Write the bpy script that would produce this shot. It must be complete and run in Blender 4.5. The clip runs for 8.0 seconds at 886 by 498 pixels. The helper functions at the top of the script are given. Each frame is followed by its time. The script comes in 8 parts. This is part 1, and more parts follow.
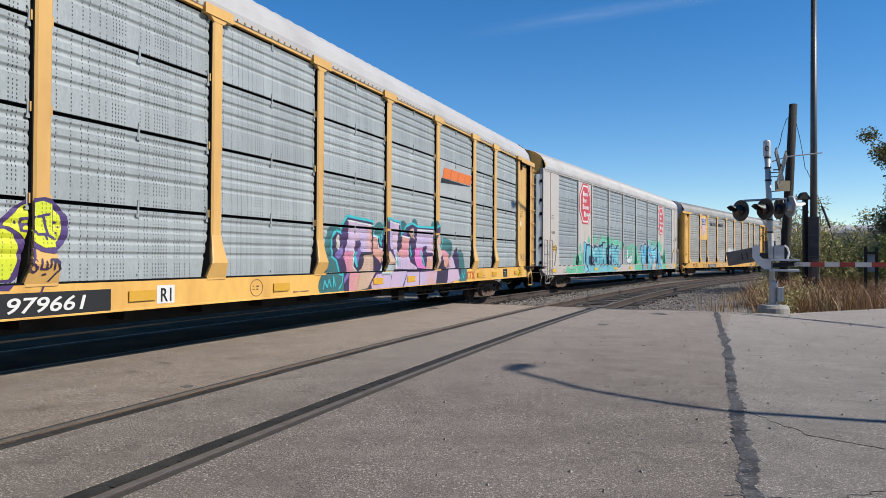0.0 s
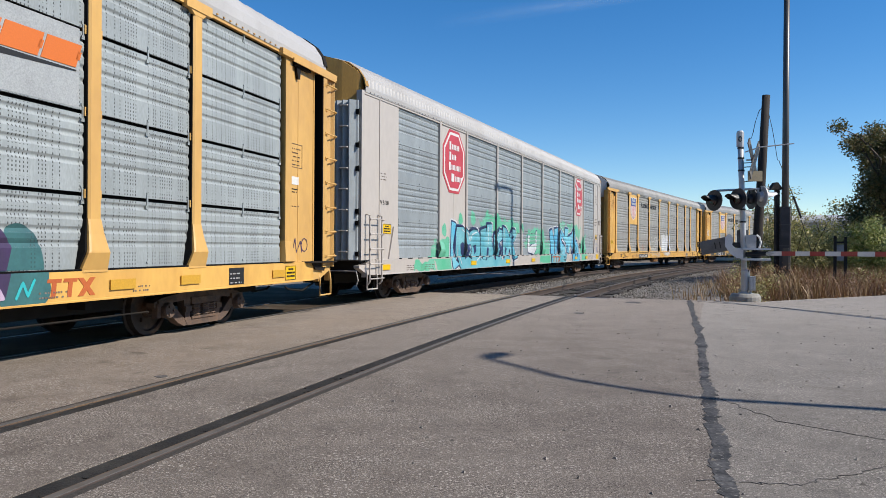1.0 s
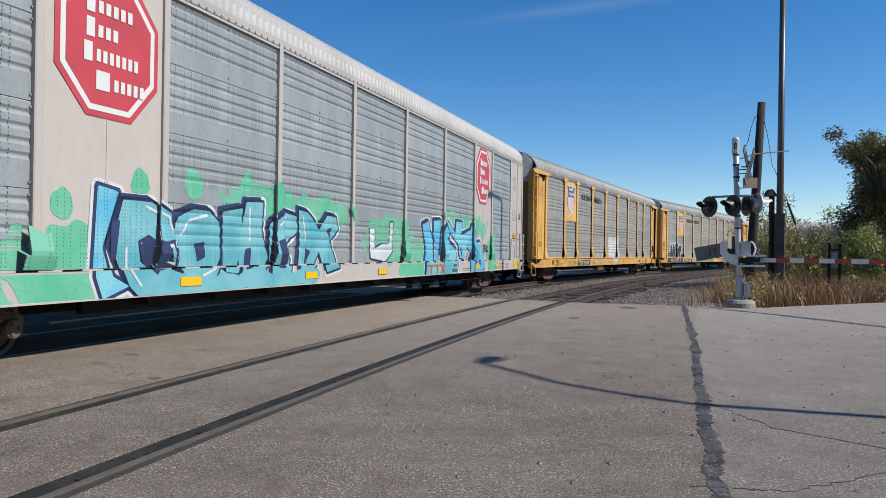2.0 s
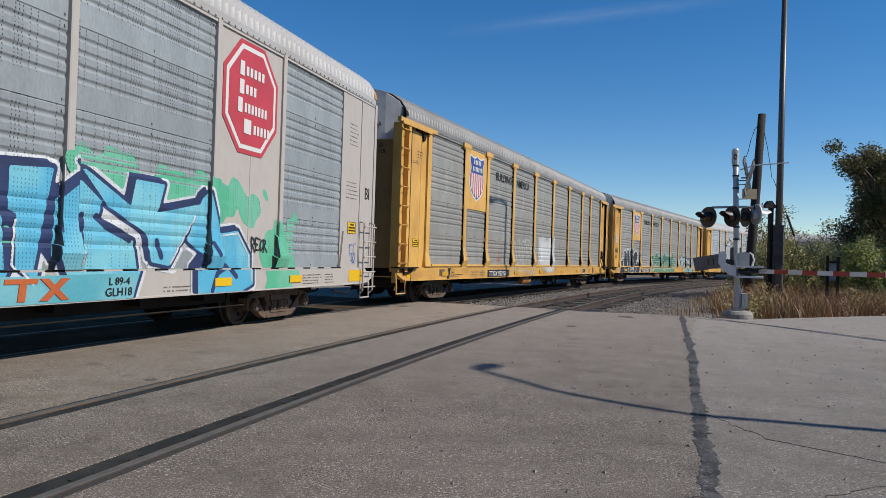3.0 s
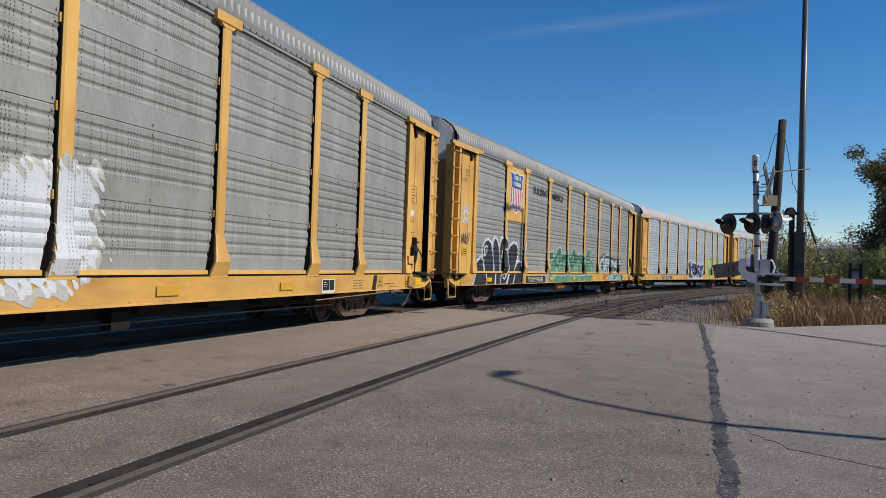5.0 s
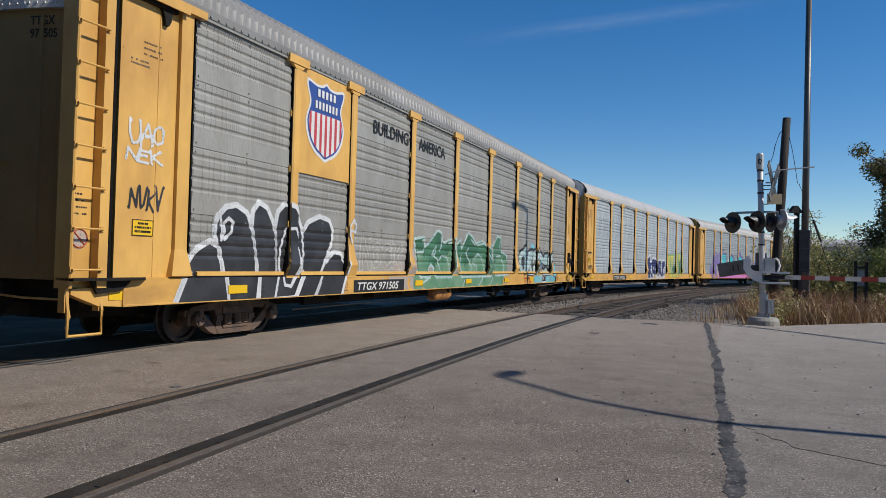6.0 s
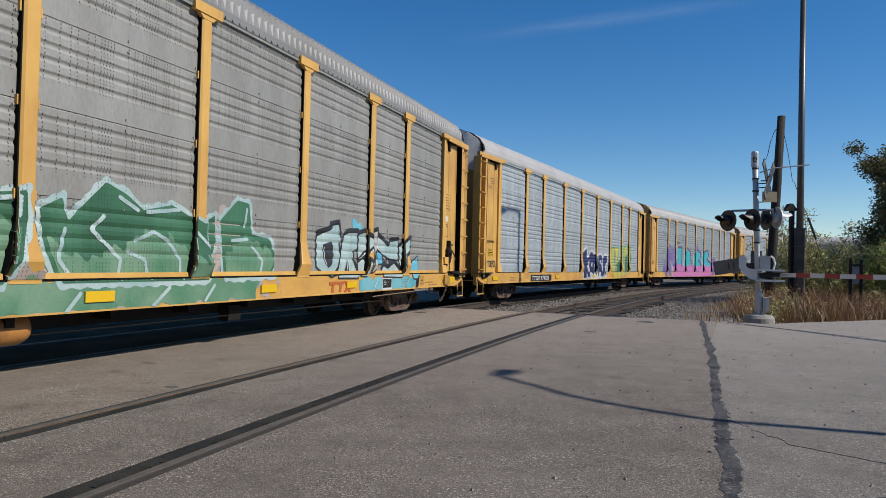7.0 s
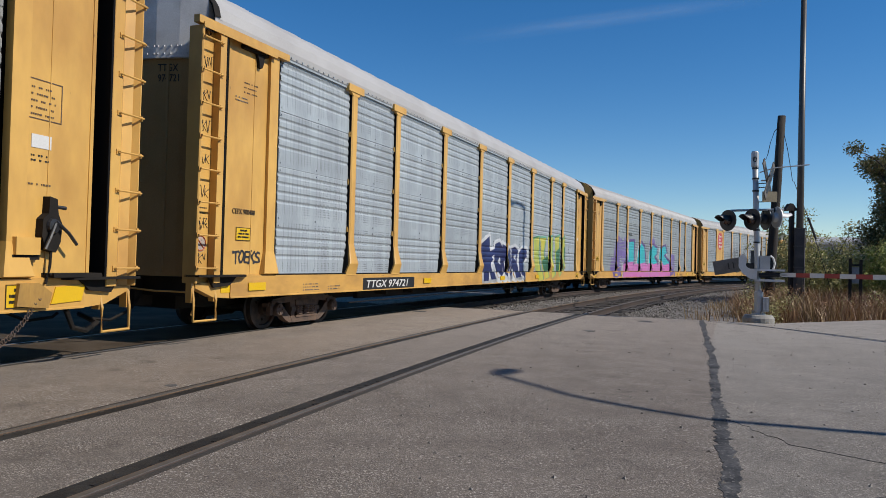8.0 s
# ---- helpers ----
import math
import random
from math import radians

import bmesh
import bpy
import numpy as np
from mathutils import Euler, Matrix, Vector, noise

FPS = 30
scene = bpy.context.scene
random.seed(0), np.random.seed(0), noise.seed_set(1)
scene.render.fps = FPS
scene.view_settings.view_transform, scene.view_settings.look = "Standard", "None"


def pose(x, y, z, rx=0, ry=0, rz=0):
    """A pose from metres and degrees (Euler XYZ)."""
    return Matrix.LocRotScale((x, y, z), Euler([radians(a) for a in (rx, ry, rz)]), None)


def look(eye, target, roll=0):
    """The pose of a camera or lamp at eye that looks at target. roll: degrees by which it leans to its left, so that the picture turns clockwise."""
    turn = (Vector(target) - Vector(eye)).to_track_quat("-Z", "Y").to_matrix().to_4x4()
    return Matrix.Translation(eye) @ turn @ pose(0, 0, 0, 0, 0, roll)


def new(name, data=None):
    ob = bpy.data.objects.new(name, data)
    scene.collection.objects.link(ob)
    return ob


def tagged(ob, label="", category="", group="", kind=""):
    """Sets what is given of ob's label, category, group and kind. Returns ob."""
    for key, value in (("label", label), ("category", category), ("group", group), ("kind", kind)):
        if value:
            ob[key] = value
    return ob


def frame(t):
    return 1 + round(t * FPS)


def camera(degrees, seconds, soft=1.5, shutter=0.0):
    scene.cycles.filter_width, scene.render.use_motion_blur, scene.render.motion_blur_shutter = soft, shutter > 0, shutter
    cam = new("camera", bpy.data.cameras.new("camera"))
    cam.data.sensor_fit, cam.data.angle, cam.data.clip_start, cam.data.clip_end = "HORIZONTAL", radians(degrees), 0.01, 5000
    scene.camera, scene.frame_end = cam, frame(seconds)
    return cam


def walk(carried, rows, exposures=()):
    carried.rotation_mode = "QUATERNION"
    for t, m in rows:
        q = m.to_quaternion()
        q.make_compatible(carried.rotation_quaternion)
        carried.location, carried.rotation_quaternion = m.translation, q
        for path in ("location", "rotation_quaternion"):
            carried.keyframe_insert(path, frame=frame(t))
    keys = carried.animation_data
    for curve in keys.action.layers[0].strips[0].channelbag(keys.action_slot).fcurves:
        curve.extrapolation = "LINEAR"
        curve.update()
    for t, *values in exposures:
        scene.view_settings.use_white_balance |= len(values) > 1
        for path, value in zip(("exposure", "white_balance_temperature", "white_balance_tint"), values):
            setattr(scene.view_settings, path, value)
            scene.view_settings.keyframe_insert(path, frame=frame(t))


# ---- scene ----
# ---------------------------------------------------------------- camera
EYE = (0.0, 0.0, 1.264)
cam = camera(62.53, 8.0, soft=0.45)
TURNS = [  # seconds, yaw, pitch, roll
    (0.0, 0.0, 0.68, -0.33), (0.5, -0.34, 0.33, -0.28), (1.0, -1.83, -0.17, -0.37), (1.5, -2.04, -0.08, -0.54),
    (3.0, -2.29, 0.61, -1.81), (3.5, -2.11, 0.76, -1.93), (4.0, -1.73, 0.95, -1.83), (5.5, -0.70, 1.08, -1.91),
    (6.0, -0.60, 1.11, -1.58), (6.5, -0.35, 1.20, -1.31), (7.0, -0.91, 1.04, -1.37), (7.5, -1.15, 1.08, -1.36),
    (8.0, -0.92, 0.97, -1.50)]
walk(cam, [(t, pose(*EYE, 90 + p, r, w)) for t, w, p, r in TURNS],
     [(0.0, 0.37), (1.0, 0.39), (1.5, 0.35), (3.0, 0.07), (4.0, 0.03), (6.0, 0.02), (8.0, 0.02)])

# ---------------------------------------------------------------- light
SUN_AZ, SUN_EL = radians(108), radians(40)      # azimuth clockwise from +y
to_sun = Vector((math.sin(SUN_AZ) * math.cos(SUN_EL), math.cos(SUN_AZ) * math.cos(SUN_EL), math.sin(SUN_EL)))
world = bpy.data.worlds.new("sky")
scene.world = world
world.use_nodes = True
wn = world.node_tree
sky = wn.nodes.new("ShaderNodeTexSky")
sky.sky_type, sky.sun_disc = "NISHITA", False
sky.sun_elevation, sky.sun_rotation = SUN_EL, SUN_AZ
sky.altitude, sky.air_density, sky.dust_density, sky.ozone_density = 400, 0.92, 0.0, 2.9
clear = wn.nodes.new("ShaderNodeHueSaturation")      # a deep clear autumn blue
clear.inputs["Saturation"].default_value = 1.34
clear.inputs["Hue"].default_value = 0.503
wn.links.new(sky.outputs[0], clear.inputs["Color"])
wn.links.new(clear.outputs[0], wn.nodes["Background"].inputs[0])
wn.nodes["Background"].inputs[1].default_value = 0.110
sun = new("sun", bpy.data.lights.new("sun", "SUN"))
sun.data.energy, sun.data.angle, sun.data.color = 5.0, radians(0.53), (1.0, 0.94, 0.85)
sun.matrix_world = look(to_sun * 50, (0, 0, 0))


# ---------------------------------------------------------------- materials
def material(name, base, rough=0.6, metal=0.0, second=None, scale=3.0, detail=6.0, mix=(0.4, 0.7), grain=None,
             grain_scale=60.0, grain_amount=0.15, bump=0.0, bump_scale=80.0, stretch=(1, 1, 1), random_amount=0.0, specks=None, speck_scale=16.0, speck_from=0.64, specular=0.5):
    """A surface with stains of a second colour, a fine grain and a fine relief, all at real size."""
    m = bpy.data.materials.new(name)
    m.use_nodes = True
    nt = m.node_tree
    bs = nt.nodes["Principled BSDF"]
    bs.inputs["Roughness"].default_value, bs.inputs["Metallic"].default_value = rough, metal
    bs.inputs["Specular IOR Level"].default_value = specular
    tc = nt.nodes.new("ShaderNodeTexCoord")
    mp = nt.nodes.new("ShaderNodeMapping")
    mp.inputs["Scale"].default_value = stretch
    nt.links.new(tc.outputs["Object"], mp.inputs["Vector"])

    def noise_at(s, d=5.0):
        n = nt.nodes.new("ShaderNodeTexNoise")
        n.inputs["Scale"].default_value, n.inputs["Detail"].default_value = s, d
        nt.links.new(mp.outputs[0], n.inputs["Vector"])
        return n
    col = nt.nodes.new("ShaderNodeRGB")
    col.outputs[0].default_value = (*base, 1)
    out = col.outputs[0]
    if second:
        n = noise_at(scale, detail)
        r = nt.nodes.new("ShaderNodeMapRange")
        r.inputs[1].default_value, r.inputs[2].default_value = mix
        nt.links.new(n.outputs[0], r.inputs[0])
        x = nt.nodes.new("ShaderNodeMix")
        x.data_type = "RGBA"
        nt.links.new(r.outputs[0], x.inputs[0])
        nt.links.new(out, x.inputs[6])
        x.inputs[7].default_value = (*second, 1)
        out = x.outputs[2]
    if specks:
        n = noise_at(speck_scale, 8.0)
        r = nt.nodes.new("ShaderNodeMapRange")
        r.inputs[1].default_value, r.inputs[2].default_value = speck_from, speck_from + 0.06
        r.inputs[4].default_value = 0.8
        nt.links.new(n.outputs[0], r.inputs[0])
        x = nt.nodes.new("ShaderNodeMix")
        x.data_type = "RGBA"
        nt.links.new(r.outputs[0], x.inputs[0])
        nt.links.new(out, x.inputs[6])
        x.inputs[7].default_value = (*specks, 1)
        out = x.outputs[2]
    n = noise_at(grain_scale, 3.0)
    r = nt.nodes.new("ShaderNodeMapRange")
    r.inputs[1].default_value, r.inputs[2].default_value = 0.3, 0.7
    r.inputs[3].default_value, r.inputs[4].default_value = 1 - grain_amount, 1 + grain_amount
    nt.links.new(n.outputs[0], r.inputs[0])
    gain = r.outputs[0]
    if random_amount:
        oi = nt.nodes.new("ShaderNodeObjectInfo")
        rr = nt.nodes.new("ShaderNodeMapRange")
        rr.inputs[3].default_value, rr.inputs[4].default_value = 1 - random_amount, 1 + random_amount
        nt.links.new(oi.outputs["Random"], rr.inputs[0])
        mu = nt.nodes.new("ShaderNodeMath")
        mu.operation = "MULTIPLY"
        nt.links.new(gain, mu.inputs[0])
        nt.links.new(rr.outputs[0], mu.inputs[1])
        gain = mu.outputs[0]
    v = nt.nodes.new("ShaderNodeVectorMath")
    v.operation = "SCALE"
    nt.links.new(out, v.inputs[0])
    nt.links.new(gain, v.inputs["Scale"])
    nt.links.new(v.outputs[0], bs.inputs["Base Color"])
    if bump:
        n = noise_at(bump_scale, 4.0)
        b = nt.nodes.new("ShaderNodeBump")
        b.inputs["Strength"].default_value, b.inputs["Distance"].default_value = 1.0, bump
        nt.links.new(n.outputs[0], b.inputs["Height"])
        nt.links.new(b.outputs[0], bs.inputs["Normal"])
    return m


def math_node(nt, op, a, b=None, c=None):
    n = nt.nodes.new("ShaderNodeMath")
    n.operation = op
    for i, v in enumerate((a, b, c)):
        if v is None:
            continue
        if isinstance(v, (int, float)):
            n.inputs[i].default_value = v
        else:
            nt.links.new(v, n.inputs[i])
    return n.outputs[0]


def punch(m, border=0.0, lowest=0.0, strength=0.92, hidden=0.45):
    """Columns of small punched holes, by height and length along the car."""
    nt = m.node_tree
    bs = nt.nodes["Principled BSDF"]
    tc = nt.nodes.new("ShaderNodeTexCoord")
    sp = nt.nodes.new("ShaderNodeSeparateXYZ")
    nt.links.new(tc.outputs["Object"], sp.inputs[0])
    cu = math_node(nt, "MULTIPLY", sp.outputs[0], 1 / 0.046)
    cz = math_node(nt, "MULTIPLY", sp.outputs[2], 1 / 0.044)
    ci = math_node(nt, "FLOOR", cu)
    wnz = nt.nodes.new("ShaderNodeTexWhiteNoise")
    wnz.noise_dimensions = "1D"
    nt.links.new(ci, wnz.inputs["W"])
    band = math_node(nt, "FRACT", math_node(nt, "MULTIPLY", math_node(nt, "ADD", sp.outputs[2], -0.94), 1 / 0.905))
    open_rows = math_node(nt, "MULTIPLY", math_node(nt, "GREATER_THAN", band, border), math_node(nt, "GREATER_THAN", sp.outputs[2], lowest))
    shown = math_node(nt, "GREATER_THAN", wnz.outputs[0], hidden)
    du = math_node(nt, "SUBTRACT", math_node(nt, "FRACT", cu), 0.5)
    dz = math_node(nt, "SUBTRACT", math_node(nt, "FRACT", cz), 0.5)
    d2 = math_node(nt, "MAXIMUM", math_node(nt, "ABSOLUTE", math_node(nt, "MULTIPLY", du, 1.75)), math_node(nt, "ABSOLUTE", dz))
    dot = math_node(nt, "LESS_THAN", d2, 0.26)
    rib = math_node(nt, "FRACT", math_node(nt, "MULTIPLY", sp.outputs[2], 1 / 0.15))
    flat = math_node(nt, "GREATER_THAN", rib, 0.12)
    hole = math_node(nt, "MULTIPLY", math_node(nt, "MULTIPLY", dot, shown), math_node(nt, "MULTIPLY", flat, open_rows))
    x = nt.nodes.new("ShaderNodeMix")
    x.data_type = "RGBA"
    nt.links.new(math_node(nt, "MULTIPLY", hole, strength), x.inputs[0])
    nt.links.new(bs.inputs["Base Color"].links[0].from_socket, x.inputs[6])
    x.inputs[7].default_value = (0.02, 0.02, 0.02, 1)
    nt.links.new(x.outputs[2], bs.inputs["Base Color"])
    return m


def perforated(name, base, second, rough=0.55, metal=0.15, border=0.27):
    """Galvanised sheet with columns of punched holes, weathered in vertical streaks."""
    return punch(material(name, base, rough, metal, second, 1.4, 6, (0.35, 0.7), grain_scale=30, grain_amount=0.10,
                          bump=0.002, bump_scale=12, stretch=(1.6, 1, 0.5), random_amount=0.07), border)


def asphalt_material(name, base, light, dark):
    """Worn asphalt: pale and dark aggregate, broad stains, faint wheel polish."""
    m = material(name, base, 0.85, 0, second=light, scale=0.35, mix=(0.35, 0.75), grain_scale=9, grain_amount=0.14,
                 bump=0.006, bump_scale=110, specular=0.25)
    nt = m.node_tree
    bs = nt.nodes["Principled BSDF"]
    tc = nt.nodes.new("ShaderNodeTexCoord")
    src = bs.inputs["Base Color"].links[0].from_socket
    # a paler tone grows towards the far edge of the crossing, broken by noise
    sp = nt.nodes.new("ShaderNodeSeparateXYZ")
    nt.links.new(tc.outputs["Object"], sp.inputs[0])
    dn = nt.nodes.new("ShaderNodeTexNoise")
    dn.inputs["Scale"].default_value, dn.inputs["Detail"].default_value = 0.8, 7
    nt.links.new(tc.outputs["Object"], dn.inputs["Vector"])
    dr = nt.nodes.new("ShaderNodeMapRange")
    dr.inputs[1].default_value, dr.inputs[2].default_value = 6.0, 15.0
    dr.inputs[4].default_value = 0.75
    nt.links.new(math_node(nt, "MULTIPLY_ADD", dn.outputs[0], 5.0, math_node(nt, "SUBTRACT", sp.outputs[1], 2.5)), dr.inputs[0])
    dx = nt.nodes.new("ShaderNodeMix")
    dx.data_type = "RGBA"
    nt.links.new(dr.outputs[0], dx.inputs[0])
    nt.links.new(src, dx.inputs[6])
    dx.inputs[7].default_value = (*[c * 1.65 for c in light], 1)
    src = dx.outputs[2]
    for size, colour, lo, hi in ((75, dark, 0.54, 0.62), (46, (0.42, 0.38, 0.33), 0.59, 0.65), (90, (0.36, 0.32, 0.275), 0.56, 0.62), (30, dark, 0.63, 0.69), (2.3, dark, 0.62, 0.95)):
        n = nt.nodes.new("ShaderNodeTexNoise")
        n.inputs["Scale"].default_value, n.inputs["Detail"].default_value = size, 2
        n.inputs["Distortion"].default_value = 0.3
        mp = nt.nodes.new("ShaderNodeMapping")
        mp.inputs["Location"].default_value = (size, 2 * size, 0)
        nt.links.new(tc.outputs["Object"], mp.inputs[0])
        nt.links.new(mp.outputs[0], n.inputs["Vector"])
        r = nt.nodes.new("ShaderNodeMapRange")
        r.inputs[1].default_value, r.inputs[2].default_value = lo, hi
        r.inputs[4].default_value = 0.9
        nt.links.new(n.outputs[0], r.inputs[0])
        x = nt.nodes.new("ShaderNodeMix")
        x.data_type = "RGBA"
        if size > 20:       # the aggregate shows more in worn patches
            p = nt.nodes.new("ShaderNodeTexNoise")
            p.inputs["Scale"].default_value, p.inputs["Detail"].default_value = 1.1 + size * 0.012, 6
            nt.links.new(mp.outputs[0], p.inputs["Vector"])
            q = nt.nodes.new("ShaderNodeMapRange")
            q.inputs[1].default_value, q.inputs[2].default_value = 0.40, 0.62
            q.inputs[3].default_value = 0.26
            nt.links.new(p.outputs[0], q.inputs[0])
            nt.links.new(math_node(nt, "MULTIPLY", r.outputs[0], q.outputs[0]), x.inputs[0])
        else:
            nt.links.new(r.outputs[0], x.inputs[0])
        nt.links.new(src, x.inputs[6])
        x.inputs[7].default_value = (*colour, 1)
        src = x.outputs[2]
    nt.links.new(src, bs.inputs["Base Color"])
    return m


YELLOW = material("yellow_paint", (0.565, 0.325, 0.078), 0.5, 0, (0.3744, 0.1872, 0.0432), 1.1, 8, (0.45, 0.8), grain_scale=7,
                  grain_amount=0.05, stretch=(1.3, 1.3, 0.6), random_amount=0.05, specks=(0.1584, 0.072, 0.0252), speck_scale=9, speck_from=0.73)
YELLOW_SILL = material("grimy_yellow_sill", (0.50, 0.275, 0.062), 0.55, 0, (0.27, 0.14, 0.042), 1.3, 8, (0.48, 0.80), grain_scale=7,
                       grain_amount=0.07, stretch=(0.7, 1.0, 1.6), specks=(0.15, 0.07, 0.03), speck_scale=7, speck_from=0.66)
YELLOW_PALE = material("pale_yellow_paint", (0.5112, 0.2988, 0.0864), 0.5, 0, (0.4104, 0.2304, 0.072), 1.0, 8, (0.45, 0.8), grain_scale=7,
                       grain_amount=0.05, stretch=(1.3, 1.3, 0.6), random_amount=0.05, specks=(0.18, 0.0936, 0.036), speck_scale=9, speck_from=0.73)
YELLOW_DIRTY = material("dirty_yellow_paint", (0.36, 0.2016, 0.0432), 0.6, 0, (0.144, 0.0792, 0.0288), 1.6, 8, (0.5, 0.85), grain_scale=25,
                        grain_amount=0.1, stretch=(1.5, 1.5, 0.5))
BRIGHT_YELLOW = material("reflective_yellow", (0.612, 0.3744, 0.0072), 0.35, grain_amount=0.05)
WHITE = material("white_car_paint", (0.378, 0.342, 0.3096), 0.5, 0, (0.36, 0.324, 0.288), 0.9, 8, (0.5, 0.85), grain_scale=7,
                 grain_amount=0.04, stretch=(1.3, 1.3, 0.6), random_amount=0.04, specks=(0.1584, 0.108, 0.0792), speck_scale=10, speck_from=0.73)
PANEL_BLUE = perforated("galvanised_sheet_pale", (0.292, 0.318, 0.318), (0.245, 0.268, 0.268), border=0.0)
PANEL_ICE = perforated("galvanised_sheet_ice", (0.34, 0.375, 0.395), (0.255, 0.282, 0.30), border=0.10)
PANEL_GREY = perforated("galvanised_sheet_grey", (0.252, 0.278, 0.287), (0.208, 0.230, 0.238))
PANEL_DULL = perforated("galvanised_sheet_dull", (0.262, 0.258, 0.238), (0.215, 0.207, 0.187))
ROOF_WHITE = material("roof_white", (0.36, 0.3492, 0.3384), 0.55, 0.0, (0.288, 0.2736, 0.2592), 0.8, 6, (0.45, 0.8), grain_amount=0.05)
ROOF_GREY = material("roof_galvanised", (0.216, 0.2124, 0.2052), 0.55, 0.1, (0.1584, 0.1512, 0.1404), 0.8, 6, (0.4, 0.75), grain_amount=0.07)
# Near-black for open gaps, also for strips and sheets that paint shade
GAP_BLACK = material("black_gap", (0.0058, 0.0058, 0.0058), 0.8, specular=0.1)
UNDER = material("underframe_black", (0.0101, 0.0086, 0.0072), 0.8, 0, (0.0202, 0.0158, 0.0122), 3, grain_amount=0.2, specular=0.2)
RUSTY_TANK = material("rusty_orange_tank", (0.36, 0.1584, 0.036), 0.6, 0, (0.144, 0.0648, 0.0216), 4, 7, (0.45, 0.7), grain_amount=0.15)
STEEL_RUST = material("rusty_cast_steel", (0.125, 0.078, 0.052), 0.8, 0.1, (0.072, 0.0504, 0.0396), 6, 6, (0.4, 0.65), grain_amount=0.2, bump=0.004, bump_scale=40)
WHEEL_STEEL = material("wheel_steel", (0.032, 0.026, 0.023), 0.6, 0.3, (0.10, 0.06, 0.04), 4, 5, (0.5, 0.7), grain_amount=0.15)
BRIGHT_STEEL = material("worn_bright_steel", (0.324, 0.3168, 0.3024), 0.3, 0.9, (0.216, 0.1944, 0.1728), 8, 4, (0.4, 0.7), grain_amount=0.1)
RAIL_TOP = material("rail_head_steel", (0.105, 0.095, 0.085), 0.5, 0.3, (0.07, 0.061, 0.052), 5, 5, (0.45, 0.7), grain_amount=0.15)
RAIL_SIDE = material("rail_rust", (0.054, 0.036, 0.0274), 0.85, 0.1, (0.0324, 0.0245, 0.0202), 8, 5, (0.4, 0.65), grain_amount=0.2)
STENCIL_GREY = material("faded_stencil", (0.1224, 0.0972, 0.0792), 0.7, 0, (0.1872, 0.1512, 0.1224), 9)
AMBER = material("amber_reflective", (0.4752, 0.2592, 0.0252), 0.45, grain_amount=0.1)
BLACK = material("black_lettering", (0.0065, 0.0065, 0.0072), 0.6)
WHITE_LETTER = material("white_lettering", (0.54, 0.5328, 0.5112), 0.55, grain_amount=0.06)
# Yellow paint of the end doors, browned for the shade between cars
END_BROWN = material("end_door_shaded_yellow", (0.36, 0.235, 0.10), 0.75, 0, (0.26, 0.17, 0.075), 0.9, 6, (0.4, 0.75), grain_amount=0.1, specular=0.2)
END_GREY = material("end_door_grey", (0.1152, 0.1224, 0.1296), 0.6, 0.1, (0.0792, 0.0792, 0.0864), 0.9, 6, (0.4, 0.75), grain_amount=0.08)
END_PALE = material("end_galvanised", (0.576, 0.5688, 0.5544), 0.5, 0.0, (0.3312, 0.324, 0.3168), 2, 6, (0.4, 0.7), grain_amount=0.08)
DOOR_EDGE = material("door_edge_pale", (0.34, 0.375, 0.39), 0.55, 0.05, (0.24, 0.265, 0.275), 2, 6, (0.4, 0.7), grain_amount=0.08)
ASPHALT = asphalt_material("asphalt_worn", (0.1173, 0.09714, 0.08129), (0.1538, 0.13, 0.1109), (0.0324, 0.0259, 0.0209))
ASPHALT_BROWN = asphalt_material("asphalt_dusty", (0.1382, 0.1097, 0.08447), (0.1743, 0.1407, 0.1116), (0.0432, 0.0331, 0.0245))
# Asphalt below the passing cars, with the train's shade put into its colour
SHADED_ASPHALT = material("shaded_asphalt", (0.058, 0.043, 0.030), 0.95, 0, (0.105, 0.082, 0.060), 1.2, 6, (0.45, 0.75), grain_scale=60, grain_amount=0.3, bump=0.005, specular=0.05)
APRON = asphalt_material("asphalt_pale", (0.1411, 0.1253, 0.1092), (0.1821, 0.1638, 0.1455), (0.054, 0.0461, 0.0389))
TAR = material("crack_sealer", (0.026, 0.025, 0.025), 0.75, 0, (0.092, 0.088, 0.086), 3.5, 9, (0.36, 0.66), grain_scale=45, grain_amount=0.45, specular=0.2, specks=(0.20, 0.185, 0.165), speck_scale=30, speck_from=0.60)
RUBBER = material("crossing_rubber", (0.013, 0.0122, 0.0115), 0.7, 0, (0.036, 0.0331, 0.0295), 3, 6, (0.45, 0.75), grain_amount=0.25, bump=0.004, bump_scale=60, specular=0.25)
RUBBER_WORN = material("worn_rubber_edge", (0.042, 0.037, 0.032), 0.8, 0, (0.045, 0.04, 0.036), 6, 6, (0.4, 0.7), grain_amount=0.3, bump=0.004, bump_scale=60, specular=0.2)
RAIL_CORNER = material("rail_gauge_corner_rust", (0.15, 0.095, 0.055), 0.6, 0.2, (0.10, 0.065, 0.045), 3, 7, (0.4, 0.65), grain_amount=0.3)
BALLAST = material("ballast_ground", (0.1728, 0.1548, 0.1368), 0.9, 0, (0.0864, 0.072, 0.0612), 5, 8, (0.4, 0.65), grain_scale=28, grain_amount=0.45, bump=0.05, bump_scale=18)
STONE = material("ballast_stone", (0.2376, 0.216, 0.1908), 0.9, 0, (0.1224, 0.108, 0.0936), 2.5, 6, (0.4, 0.65), grain_scale=40, grain_amount=0.25)
TIE = material("wooden_tie", (0.0504, 0.0403, 0.0324), 0.9, 0, (0.0936, 0.0792, 0.0648), 6, 6, (0.4, 0.7), grain_amount=0.3, stretch=(1, 1, 1), random_amount=0.25)
